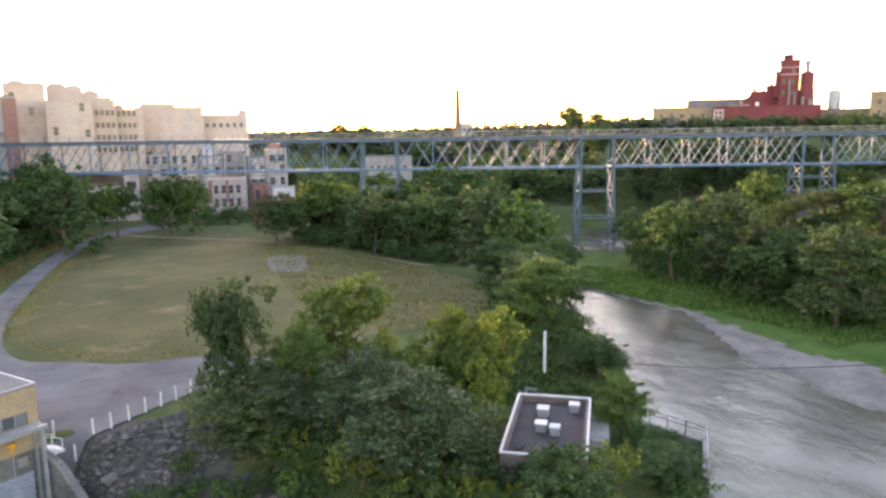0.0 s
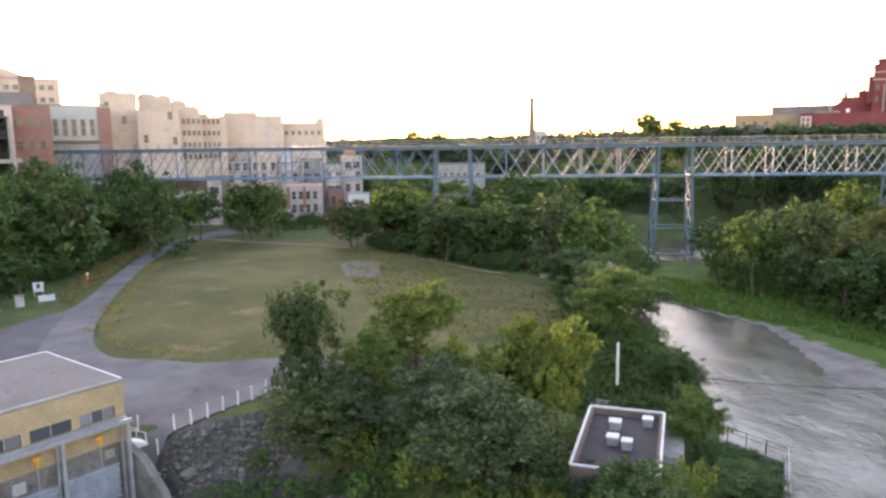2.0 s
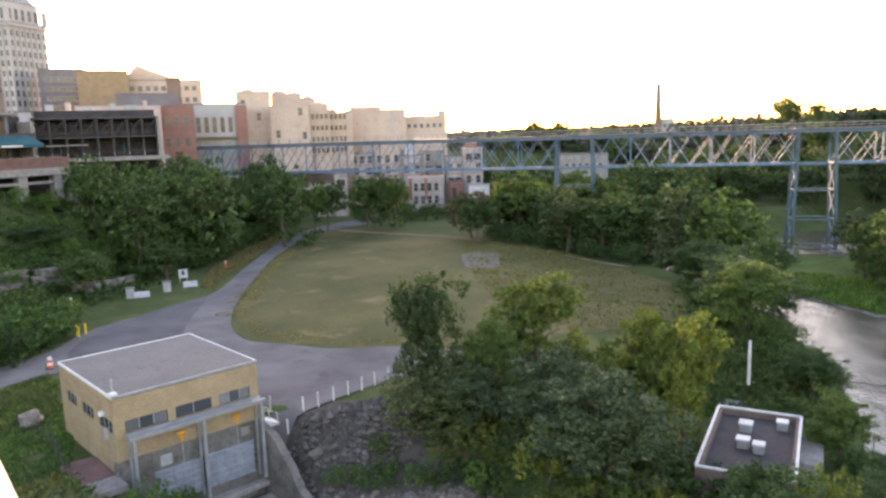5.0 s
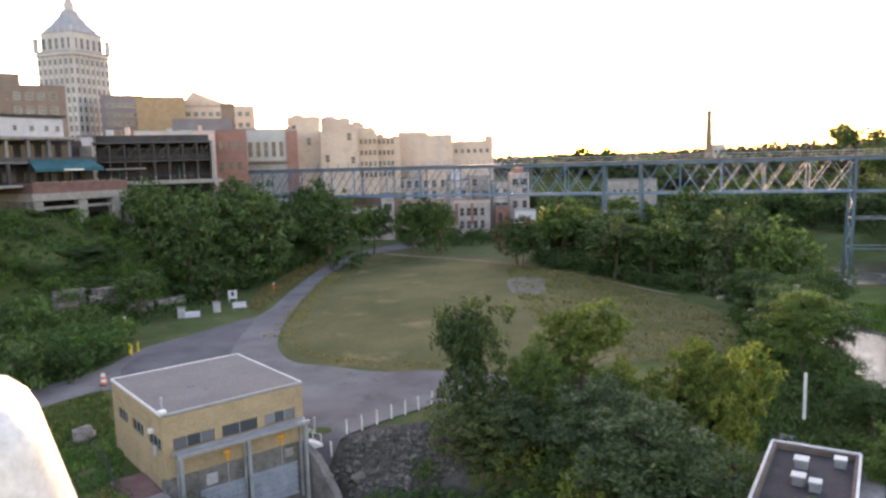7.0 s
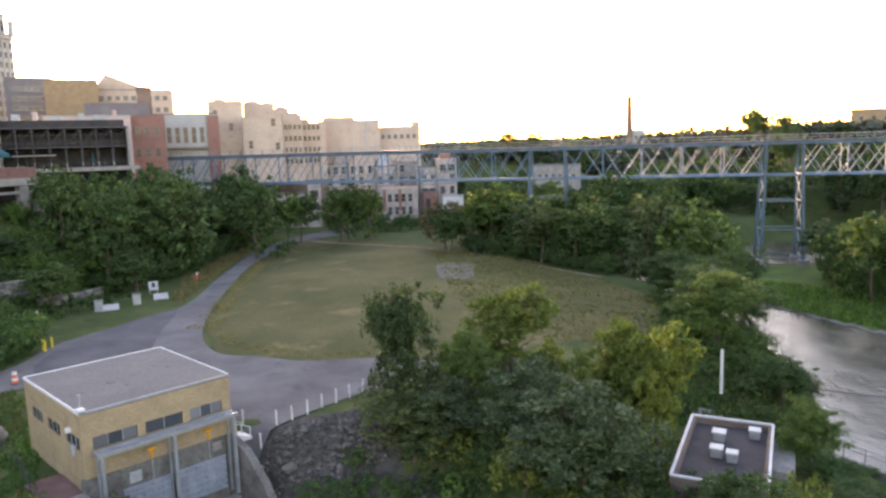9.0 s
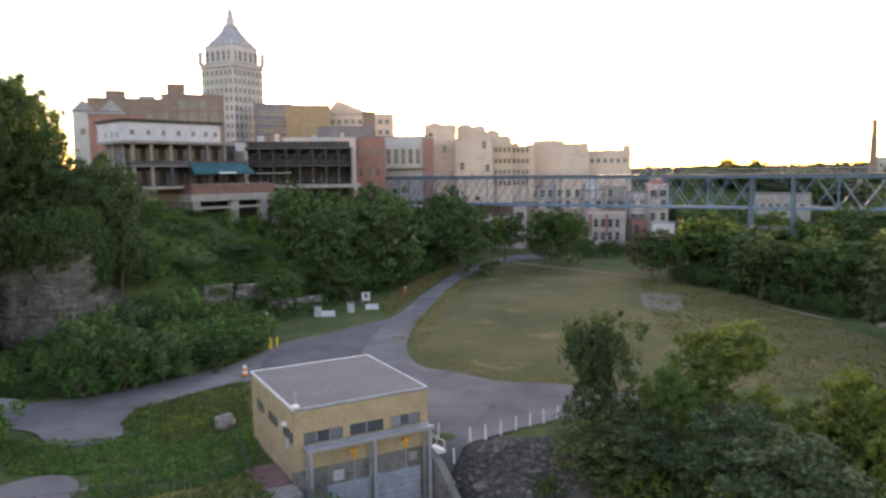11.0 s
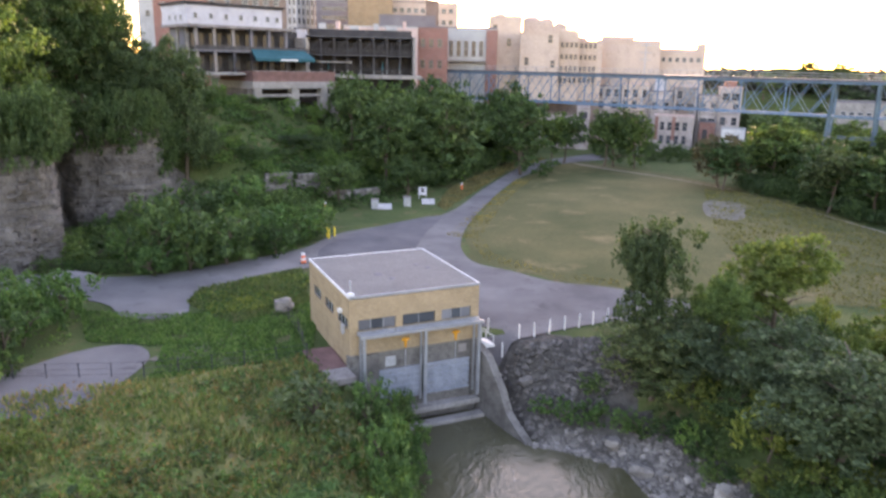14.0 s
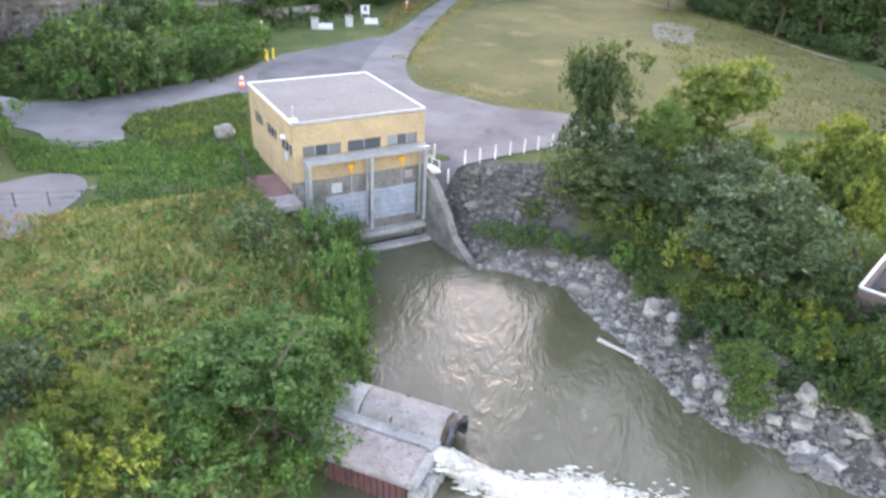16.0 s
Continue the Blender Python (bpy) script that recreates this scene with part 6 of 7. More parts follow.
def wood_mesh(seed, low, top, width, r0=0.22):
    """Tapered trunk with limbs."""
    r = random.Random(seed)
    bm = bmesh.new()
    p, rad = Vector((0, 0, -0.4)), r0
    pts = [p]
    for k in range(5):
        q = p + Vector((r.uniform(-0.25, 0.25), r.uniform(-0.25, 0.25), (top * 0.78) / 5))
        tube(bm, p, q, rad, rad * 0.8, 7, False)
        p, rad = q, rad * 0.8
        pts.append(p)
    for k in range(9):
        i = r.randint(1, 4)
        a = pts[i].lerp(pts[i + 1], r.random())
        ang, reach = r.uniform(0, 6.3), width * r.uniform(0.3, 0.62)
        b = a + Vector((math.cos(ang) * reach, math.sin(ang) * reach, r.uniform(0.3, 1.3)))
        mid = a.lerp(b, 0.5) + Vector((0, 0, 0.3))
        tube(bm, a, mid, 0.09, 0.06, 5, False)
        tube(bm, mid, b, 0.06, 0.025, 5, False)
    return mesh_of(bm, "trunk", M["bark"], True)


def tree_kind(seed, mat, clumps, per, size, low=2.2, top=10.0, width=4.0, shape=0.72):
    r = np.random.default_rng(seed)
    c, rad = crown_clumps(r, clumps, low, top, width, shape)
    return leaf_mesh("crown", mat, c, rad, per, size, seed), wood_mesh(seed, low, top, width)


def shrub_kind(seed, mat, clumps, per, size):
    r = np.random.default_rng(seed)
    c, rad = crown_clumps(r, clumps, 0.2, 4.0, 3.6, 0.62)
    return leaf_mesh("shrub", mat, c, rad * 0.9, per, size, seed)


KINDS = {
    "near": [tree_kind(11, "leaf", 300, 84, 0.115, 1.6), tree_kind(12, "leaf", 290, 84, 0.115, 2.0), tree_kind(13, "leaf", 300, 84, 0.11, 1.4, shape=0.82)],
    "light": [tree_kind(21, "leaf_light", 140, 56, 0.16, 2.4), tree_kind(22, "leaf_light", 135, 56, 0.16, 2.0)],
    "bright": [tree_kind(31, "leaf_bright", 250, 74, 0.13, 0.6), tree_kind(32, "leaf_bright", 240, 74, 0.13, 0.4)],
    "mid": [tree_kind(41, "leaf", 160, 22, 0.24, 0.4), tree_kind(42, "leaf", 160, 22, 0.24, 0.7), tree_kind(43, "leaf", 150, 24, 0.23, 0.3), tree_kind(44, "leaf", 160, 22, 0.24, 0.5, shape=0.85)],
    "olive": [tree_kind(25, "leaf_olive", 270, 44, 0.155, 1.0), tree_kind(26, "leaf_olive", 260, 44, 0.155, 1.2)],
    "cliff": [tree_kind(48, "leaf_dull", 260, 110, 0.1, 0.8), tree_kind(49, "leaf", 250, 110, 0.1, 1.0), tree_kind(50, "leaf", 240, 110, 0.1, 1.0)],
    "dull": [tree_kind(45, "leaf_dull", 150, 16, 0.28, 0.4), tree_kind(46, "leaf_dull", 150, 16, 0.28, 0.5), tree_kind(47, "leaf_dull", 150, 16, 0.28, 0.4, shape=0.85)],
    "willow": [tree_kind(35, "leaf_grey", 190, 64, 0.125, 1.6), tree_kind(36, "leaf_grey", 190, 64, 0.125, 1.8, shape=0.85)],
    "russet": [tree_kind(53, "leaf_russet", 150, 24, 0.22, 1.8)],
    "midlight": [tree_kind(51, "leaf_olive", 160, 22, 0.24, 0.6), tree_kind(52, "leaf_olive", 150, 22, 0.24, 0.8)],
}
SHRUBS = {
    "green": [shrub_kind(61, "leaf", 62, 20, 0.2), shrub_kind(62, "leaf", 62, 20, 0.2), shrub_kind(63, "leaf", 60, 20, 0.2)],
    "bright": [shrub_kind(71, "leaf_bright", 66, 22, 0.19), shrub_kind(72, "leaf_bright", 66, 22, 0.19)],
    "dull": [shrub_kind(65, "leaf_dull", 66, 22, 0.2), shrub_kind(66, "leaf_dull", 66, 22, 0.2)],
    "grey": [shrub_kind(81, "leaf_grey", 66, 22, 0.19)],
    "light": [shrub_kind(91, "leaf_light", 62, 20, 0.2)],
}
veg = random.Random(9)
LABELS = {"russet": "russet-brown broadleaf tree at the lawn crest", "near": "dark green broadleaf tree on the bank", "light": "yellow-green young tree with open crown", "bright": "fresh green leafy tree by the channel", "olive": "slender olive-green tree with feathery crown", "cliff": "tall dark green tree on the cliff edge", "dull": "dark green woodland tree in shade", "willow": "grey-green feathery willow tree on the bank", "mid": "dense green broadleaf tree with uneven crown", "midlight": "yellow-green broadleaf tree with sunlit crown"}


def tree(kind, x, y, h, r, group="", z=None, sink=0.2):
    crown, trunk = veg.choice(KINDS[kind])
    g = float(ground_z(x, y)) if z is None else z
    t = thing("tree", LABELS[kind], "tree", None, group)
    t.matrix_world = pose(x, y, g - sink, 0, 0, veg.uniform(0, 360)) @ Matrix.Diagonal((r / 4.1, r / 4.1, h / 10.2, 1))
    part("trunk", trunk, None, t)
    part("crown", crown, None, t)


STEMS = [wood_mesh(s, 0.2, 3.4, 2.2, 0.1) for s in (3, 5)]
JOINED = {}
FAR_GROUPS = ("hedge by the road", "scrub on the slope", "creepers hanging on the cliff", "scrub by the river")
SHRUB_LABELS = {"dull": "shaded dark green leafy shrub", "green": "dense dark green leafy shrub", "bright": "bright green leafy shrub", "grey": "silvery green bushy willow shrub", "light": "yellow-green clump of young saplings"}


def shrub(kind, x, y, h, r, group="", z=None):
    """A bush with stems and foliage; far ones are gathered into joined scrub."""
    g = float(ground_z(x, y)) if z is None else z
    m = pose(x, y, g - 0.2, 0, 0, veg.uniform(0, 360)) @ Matrix.Diagonal((r / 3.7, r / 3.7, h / 4.1, 1))
    me = veg.choice(SHRUBS[kind])
    if group in FAR_GROUPS:
        JOINED.setdefault((group, kind), []).append((me, m))
        return
    t = thing("shrub", SHRUB_LABELS[kind], "shrub", m, group)
    part("foliage", me, None, t)
    part("stem", veg.choice(STEMS), None, t)


def join_scrub():
    for (group, kind), items in JOINED.items():
        out = []
        for me, m in items:
            co = np.empty(len(me.vertices) * 3, np.float32)
            me.vertices.foreach_get("co", co)
            a = np.array(m)
            out.append(co.reshape(-1, 3) @ a[:3, :3].T + a[:3, 3])
        q = np.concatenate(out)
        n = len(q) // 4
        me = bpy.data.meshes.new("scrub")
        me.vertices.add(4 * n)
        me.vertices.foreach_set("co", q.astype(np.float32).ravel())
        me.loops.add(4 * n)
        me.loops.foreach_set("vertex_index", np.arange(4 * n, dtype=np.int32))
        me.polygons.add(n)
        me.polygons.foreach_set("loop_start", np.arange(0, 4 * n, 4, dtype=np.int32))
        me.update(calc_edges=True)
        me.materials.append(items[0][0].materials[0])
        tagged(new("scrub", me), {"hedge by the road": "low creeper-grown hedge along the road", "scrub on the slope": "green scrub covering the wooded slope", "creepers hanging on the cliff": "creepers hanging over the cliff face", "scrub by the river": "low green scrub on the river bank"}[group], "scrub", kind="stuff")


MOUND = [(4.5, 60.8, 13.1, 3.8), (6.5, 57.2, 6.5, 5.0), (13.6, 64.0, 11.6, 5.8), (14.8, 47.2, 10.5, 6.5), (24.0, 55.5, 12.9, 4.6), (12.6, 37.8, 5.6, 2.1), (3.7, 56.9, 7.5, 5.0), (12.7, 53.5, 9.1, 5.3), (20.4, 58.6, 11.1, 4.7), (22.5, 59.9, 12.4, 2.7), (23.0, 53.2, 10.6, 3.0), (8.9, 59.3, 8.9, 3.0)]
SHOREBUSH = [(41.0, 77.9, 9.1, 5.4), (41.1, 64.4, 5.6, 3.5), (36.2, 52.8, 6.6, 3.0), (22.5, 39.0, 8.3, 4.4), (34.4, 43.9, 3.2, 3.4), (54.5, 95.5, 14.4, 3.5), (45.6, 86.7, 8.0, 7.5), (21.2, 35.9, 6.6, 3.0), (50.0, 97.0, 10.0, 6.0), (47.0, 104.0, 8.0, 5.5)]
LAWNEDGE = [(35.5, 138.0, 12.1, 6.8), (19.7, 151.2, 10.2, 5.4), (-2.1, 187.7, 15.4, 7.4), (3.0, 186.2, 14.6, 4.4), (30.8, 162.1, 15.5, 7.8), (46.2, 132.2, 14.3, 7.8), (52.6, 124.4, 19.0, 8.6), (57.8, 116.5, 21.5, 7.3), (60.4, 109.4, 15.9, 4.0), (57.0, 149.5, 19.9, 10.1), (47.8, 163.1, 13.2, 9.4), (68.2, 150.3, 22.4, 10.4), (-14.7, 189.4, 13.5, 6.0)]
EASTSIDE = [(85.6, 120.6, 11.9, 4.1), (85.6, 110.0, 15.9, 6.7), (89.4, 102.3, 18.1, 8.1), (98.6, 101.2, 11.5, 6.5), (93.1, 90.4, 12.2, 6.2), (86.1, 74.3, 15.3, 7.3), (89.4, 70.8, 14.9, 5.5), (87.2, 90.4, 11.1, 6.0), (116.9, 93.9, 10.7, 9.5), (118.7, 107.3, 5.7, 8.9)]
CLIFFSIDE = [(-73.9, 73.8, 25.2, 7.8), (-80.3, 89.7, 21.2, 6.6), (-79.0, 98.7, 24.9, 6.9), (-69.6, 105.6, 16.5, 5.9), (-80.1, 73.0, 26.5, 7.7), (-75.8, 103.7, 17.0, 6.0), (-77.1, 81.8, 23.5, 5.3), (-71.0, 101.5, 13.5, 4.6), (-83, 113, 22, 4.6), (-87, 108, 24.5, 5.5), (-90, 100, 25, 6.0)]
SLOPE = [(-54.0, 140.5, 17.1, 5.9), (-44.3, 133.4, 19.6, 6.6), (-31.6, 147.2, 21.5, 9.5), (-22.1, 164.1, 19.8, 7.8), (-43.5, 159.7, 18.5, 7.8), (-60.4, 126.8, 5.8, 6.6), (-17.7, 184.7, 13.6, 5.1), (-29.0, 183.3, 20.8, 7.3), (-47.0, 116.4, 11.4, 5.0), (-38.8, 129.9, 11.3, 5.4), (-52.9, 151.6, 14.4, 7.5)]
WOODS = [(-57, 150, 14, 6.0), (-50, 156, 17, 6.5), (-46, 147, 17, 6.5), (-41, 142, 14, 6.0), (-36, 152, 16, 6.5), (-34, 166, 18, 7.0), (-40, 172, 20, 7.5), (-30, 180, 17, 6.5), (-25.5, 193, 15, 6.0), (-33, 190, 18, 7.0), (-45, 164, 20, 7.0), (19.5, 157, 12.5, 6.5), (-4.5, 187, 14.5, 7.0), (27, 168, 11, 6.0), (35, 166, 12, 6.5), (42, 170, 12, 6.5)]
SUMAC = [(-61.4, 72.0, 8.2, 6.1), (-51.3, 72.1, 11.2, 6.4), (-45.4, 76.0, 9.5, 5.7), (-42.9, 84.4, 7.4, 5.3), (-59.5, 90.5, 9.8, 7.8), (-41.9, 91.0, 4.7, 3.2), (-55.1, 99.2, 8.7, 6.3), (-64.8, 82.6, -3.3, 5.9), (-62.7, 67.1, 5.1, 3.7)]
NEARLEFT = [(-12.9, 27.8, 7.6, 5.0), (-15.4, 25.0, 2.6, 2.6), (-13.8, 41.3, 4.7, 2.9), (-11.3, 36.8, 4.8, 2.3), (-19.1, 42.4, 3.2, 3.8), (-15.0, 23.0, 2.2, 3.5), (-40.5, 39.2, 9.6, 6.2), (-17.1, 47.5, 3.7, 2.7), (-23.8, 24.8, 4.2, 3.4), (-18.9, 18.4, 4.0, 3.3)]

for i, (x, y, h, r) in enumerate(MOUND):
    x, h = (x - 1.0, h * 1.08) if i == 0 else (x, h)
    tree("olive" if i in (0, 6) else "light" if i in (2, 4, 8, 9, 10) else "willow" if i in (1, 3, 7) else "near", x, y, h, r, "trees on the bank")
for i, (x, y, h, r) in enumerate(SHOREBUSH):
    tree("near", x, y, h, r, "trees by the river")
for i, (x, y, h, r) in enumerate(LAWNEDGE):
    tree("midlight" if i in (0, 6) else "mid", x, y, h, r, "trees round the lawn")
for i, (x, y, h, r) in enumerate(EASTSIDE):
    tree("midlight" if i in (2, 3, 5, 9) else "mid", x, y, h, r, "trees on the far shore")
for i, (x, y, h, r) in enumerate(CLIFFSIDE):
    edge = i in (3, 5)
    g = float(ground_z(x, y)) if edge else 12.5
    tree("cliff", x - (0 if edge else 3), y, h + 12.5 - g if edge else h * 1.2, r * 1.25, "trees on the cliff", g, 0.5 if edge else 3.0)
for i, (x, y, h, r) in enumerate(SLOPE):
    tree("mid", x - (5 if i == 2 else 0), y, h * (0.4 if i == 5 else 0.7 if i in (8, 9) else 1), r, "trees on the slope")
for x, y, h, r in WOODS:
    tree("russet" if x == 19.5 else "midlight" if x == -36 else "mid", x, y, h, r, "trees on the slope" if x < -20 else "trees round the lawn")
for i, (x, y, h, r) in enumerate(SUMAC):
    shrub("green" if i % 3 else "bright", x, y, (1.8 if i in (0, 7, 8) else h * 0.8), r * (0.6 if i in (0, 7, 8) else 1), "scrub below the cliff")
for i, (x, y, h, r) in enumerate(NEARLEFT):
    if i in (0, 1):
        tree("bright", x, y, h, r, "trees by the channel")
    elif i == 6:
        for dx, dy, hh in ((0, 0, 6.5), (-4, 2, 6), (3.5, 1, 5), (-2, -4, 6), (3, -4, 4.5), (-7, -2, 6.5), (-6, 5, 5)):
            shrub("green" if dx < 0 else "bright", x + dx - 8.5, y + dy, hh, 3.4, "scrub by the field")
    else:
        shrub("grey" if i in (4, 8) else "bright", x, y, h, r, "scrub by the channel")


def scatter(n, zone, fn, seed, gap):
    """Points kept apart inside a polygon."""
    r, done, tries = random.Random(seed), [], 0
    xs, ys = [p[0] for p in zone], [p[1] for p in zone]
    while len(done) < n and tries < n * 40:
        tries += 1
        x, y = r.uniform(min(xs), max(xs)), r.uniform(min(ys), max(ys))
        inside = False
        for (ax, ay), (bx, by) in zip(zone, zone[1:] + zone[:1]):
            if (ay > y) != (by > y) and x < (bx - ax) * (y - ay) / (by - ay) + ax:
                inside = not inside
        if not inside or any((x - a) ** 2 + (y - b) ** 2 < gap * gap for a, b in done):
            continue
        done.append((x, y))
        fn(x, y, r)


# woods and scrub
scatter(105, [(-96, 118), (-66, 112), (-50, 118), (-44, 150), (-36, 182), (-30, 205), (-44, 205), (-60, 160), (-76, 128)], lambda x, y, r: shrub("green" if r.random() < 0.5 else "bright", x, y, r.uniform(0.9, 1.6) if y < 134 and x > -74 else r.uniform(2, 4.5), r.uniform(2.5, 4.5), "scrub on the slope"), 1, 2.7)
scatter(20, [(-50, 136), (-46, 136), (-40, 160), (-34, 196), (-44, 198), (-56, 158)], lambda x, y, r: tree("mid", x, y, r.uniform(7, 10), r.uniform(4, 6), "trees on the slope"), 2, 6)
scatter(40, [(-57, 74), (-50, 68), (-42, 80), (-41, 96), (-50, 106), (-64, 100), (-64, 88)], lambda x, y, r: shrub("bright" if r.random() < 0.3 else "green", x, y, r.uniform(2.8, 5.2), r.uniform(2.5, 4.2), "scrub below the cliff"), 3, 3.0)
scatter(22, [(-104, 36), (-78, 40), (-74, 60), (-80, 80), (-78, 106), (-88, 122), (-112, 120)], lambda x, y, r: tree("dull", x, y, r.uniform(14, 19), r.uniform(6, 8), "trees on the cliff"), 4, 7.5)
scatter(46, [(84, 40), (96, 60), (100, 96), (96, 122), (92, 138), (130, 150), (190, 190), (200, 130), (150, 60), (110, 20)], lambda x, y, r: tree("dull" if r.random() < 0.5 else "mid", x, y, max(4, min(r.uniform(6, 8), 9 - float(ground_z(x, y)))) if 0.97 < x / y < 1.2 and x < 141 else max(5, min(r.uniform(11, 17), 15 - float(ground_z(x, y)))), r.uniform(5.5, 8.5) if not 0.97 < x / y < 1.2 else 5, "trees on the far shore"), 5, 8)
scatter(46, [(36, 190), (48, 200), (76, 192), (110, 226), (140, 268), (150, 300), (60, 290), (40, 246)], lambda x, y, r: tree("dull", x, y, r.uniform(10, 15), r.uniform(5.5, 8), "woods below the bridge"), 6, 8)
scatter(44, [(34, 262), (60, 250), (150, 285), (180, 345), (40, 345)], lambda x, y, r: tree("dull", x, y, r.uniform(7, 10), r.uniform(5.5, 8), "woods beyond the bridge"), 36, 8)
scatter(60, [(136, 172), (150, 220), (180, 300), (215, 300), (235, 260), (240, 190), (190, 150)], lambda x, y, r: tree("dull", x, y, (6 if 1.02 < x / y < 1.16 and x < 150 else max(9, r.uniform(20, 26) - float(ground_z(x, y)))), r.uniform(6, 8.5), "woods beyond the bridge"), 7, 8)
scatter(46, [(66, 180), (90, 202), (112, 210), (134, 206), (150, 226), (170, 290), (120, 280), (90, 230)], lambda x, y, r: tree("dull" if r.random() < 0.6 else "mid", x, y, max(8, r.uniform(9, 14) + 0.06 * (y - 190)), r.uniform(5.5, 8), "woods beyond the bridge"), 21, 7)
scatter(46, [(86, 74), (93, 68), (104, 96), (98, 116), (90, 128), (84, 118), (86, 100)], lambda x, y, r: shrub("green" if r.random() < 0.8 else "bright", x, y, r.uniform(3, 6), r.uniform(2.6, 4.2), "scrub by the river"), 22, 3)
scatter(24, [(24, 168), (34, 150), (44, 124), (49, 128), (52, 158), (70, 184), (40, 190)], lambda x, y, r: tree("mid", x, y, r.uniform(9, 14), r.uniform(4.5, 7), "trees round the lawn"), 8, 6)
scatter(40, [(4, 56), (12, 46), (18, 40), (27, 38), (30, 44), (22, 50), (27, 62), (24, 72), (6, 70)], lambda x, y, r: shrub("green" if r.random() < 0.6 else "light", x, y, r.uniform(2.0, 4.5), r.uniform(1.8, 3.2), "scrub on the bank"), 9, 2.6)
scatter(42, [(38, 60), (42, 60), (50, 80), (52, 96), (44, 108), (40, 88), (30, 72), (27, 66), (34, 60)], lambda x, y, r: shrub("green", x, y, r.uniform(1.0, 2.6), r.uniform(1.5, 3.0), "scrub by the river"), 10, 2.4)
scatter(22, [(31, 38), (38, 44), (43, 50), (41, 55), (37, 58), (36, 46)], lambda x, y, r: shrub("bright", x, y, r.uniform(0.8, 1.8), r.uniform(1.2, 2.2), "scrub by the river"), 11, 1.6)
scatter(26, [(-46, 20), (-30, 17), (-14, 18), (-12.5, 26), (-14, 34), (-24, 33), (-40, 36)], lambda x, y, r: shrub(r.choice(("bright", "bright", "grey", "light")), x, y, r.uniform(1.0, 2.2), r.uniform(1.4, 2.6), "scrub in the field"), 12, 2.6)
scatter(16, [(-16.5, 52), (-14, 42), (-11.2, 34), (-10.4, 38), (-12.4, 45), (-15.6, 53.5)], lambda x, y, r: shrub("bright" if r.random() < 0.7 else "green", x, y, r.uniform(1.8, 3.6), r.uniform(1.4, 2.2), "scrub by the channel"), 13, 1.5)
scatter(24, [(-60, 34), (-45, 36), (-45, 46), (-49, 55), (-62, 56)], lambda x, y, r: shrub("bright" if r.random() < 0.6 else "green", x, y, r.uniform(4.0, 6.5), r.uniform(2.6, 4.0), "scrub in the field"), 14, 3)
scatter(12, [(-2, 58), (2, 54.5), (5, 52), (9, 47), (12, 44), (9, 52), (3, 60)], lambda x, y, r: shrub("green", x, y, r.uniform(1.2, 2.4), r.uniform(1.3, 2.2), "scrub on the bank"), 15, 1.8)
scatter(9, [(-38, 62), (-28, 66), (-26, 74), (-34, 74), (-41, 62)], lambda x, y, r: shrub("light", x, y, r.uniform(0.5, 1.0), r.uniform(1.5, 2.5), "low weeds by the pump house"), 16, 2.5)
for x, y, h, r in ((-4.6, 56.0, 1.8, 1.5), (-2.6, 55.4, 2.0, 1.7), (-0.4, 55.2, 2.2, 1.8), (1.6, 54.6, 2.2, 1.6), (-10.6, 33.6, 2.6, 1.9), (-11.4, 31.0, 3.2, 2.2), (-10.9, 28.2, 3.0, 2.1), (-11.2, 25.6, 2.8, 2.2), (-12.6, 35.6, 3.0, 2.2), (-10.2, 35.6, 2.0, 1.4)):
    shrub("bright", x, y, h, r, "scrub by the channel")
scatter(44, [(6, 52), (9.5, 46.5), (14, 42.5), (19, 39.6), (26, 35), (31, 37), (22, 47), (13, 53)], lambda x, y, r: shrub(r.choice(("green", "green", "light", "bright")), x, y, r.uniform(1.2, 3.0), r.uniform(1.3, 2.3), "scrub on the bank"), 18, 1.9)
scatter(16, [(10, 47), (13, 41.5), (18, 37.5), (23, 34.5), (25, 37), (18, 43)], lambda x, y, r: shrub("green" if r.random() < 0.6 else "bright", x, y, r.uniform(1.4, 2.8), r.uniform(1.2, 2.0), "scrub on the bank"), 23, 1.7)
# creepers over the cliff's face
for i in range(120):
    y = 56 + 52 * (i % 40) / 39 + veg.uniform(-1.5, 1.5)
    x = float(np.interp(y, [44, 56, 62, 66.5, 71.5, 79, 84, 87.4, 88.6, 96, 104, 112], [-76, -72.5, -69, -65, -64.8, -71.5, -78, -77, -73, -68.5, -70, -78])) + veg.uniform(-1.8, 0.4)
    low = 10.4 if y < 78 else 9.8 if y < 99 else 5.5
    shrub("green" if i % 3 else "dull", x, y, veg.uniform(4.5, 7.5), veg.uniform(1.8, 3.0), "creepers hanging on the cliff", low + veg.uniform(0, 4.5))
for y, z in ((70.5, 10.4), (71.5, 12.6), (72.6, 15.0), (70.0, 14.2)):
    shrub("green", -66.2 + 0.3 * (y - 70), y, 5.0, 2.6, "creepers hanging on the cliff", z)
scatter(52, [(-54, 124), (-44, 128), (-37, 138), (-32.5, 150), (-31, 170), (-27.5, 190), (-22, 200), (-34, 198), (-38, 165), (-46, 142), (-56, 134)], lambda x, y, r: shrub("green" if r.random() < 0.75 else "bright", x, y, r.uniform(3.2, 6.0), r.uniform(2.8, 4.2), "scrub on the slope"), 31, 2.6)
scatter(26, [(-9, 206), (4, 204), (20, 204), (34, 208), (36, 222), (24, 226), (-6, 220)], lambda x, y, r: shrub("green" if r.random() < 0.8 else "dull", x, y, r.uniform(2.5, 5.0), r.uniform(2.6, 4.0), "scrub on the slope"), 32, 3.0)
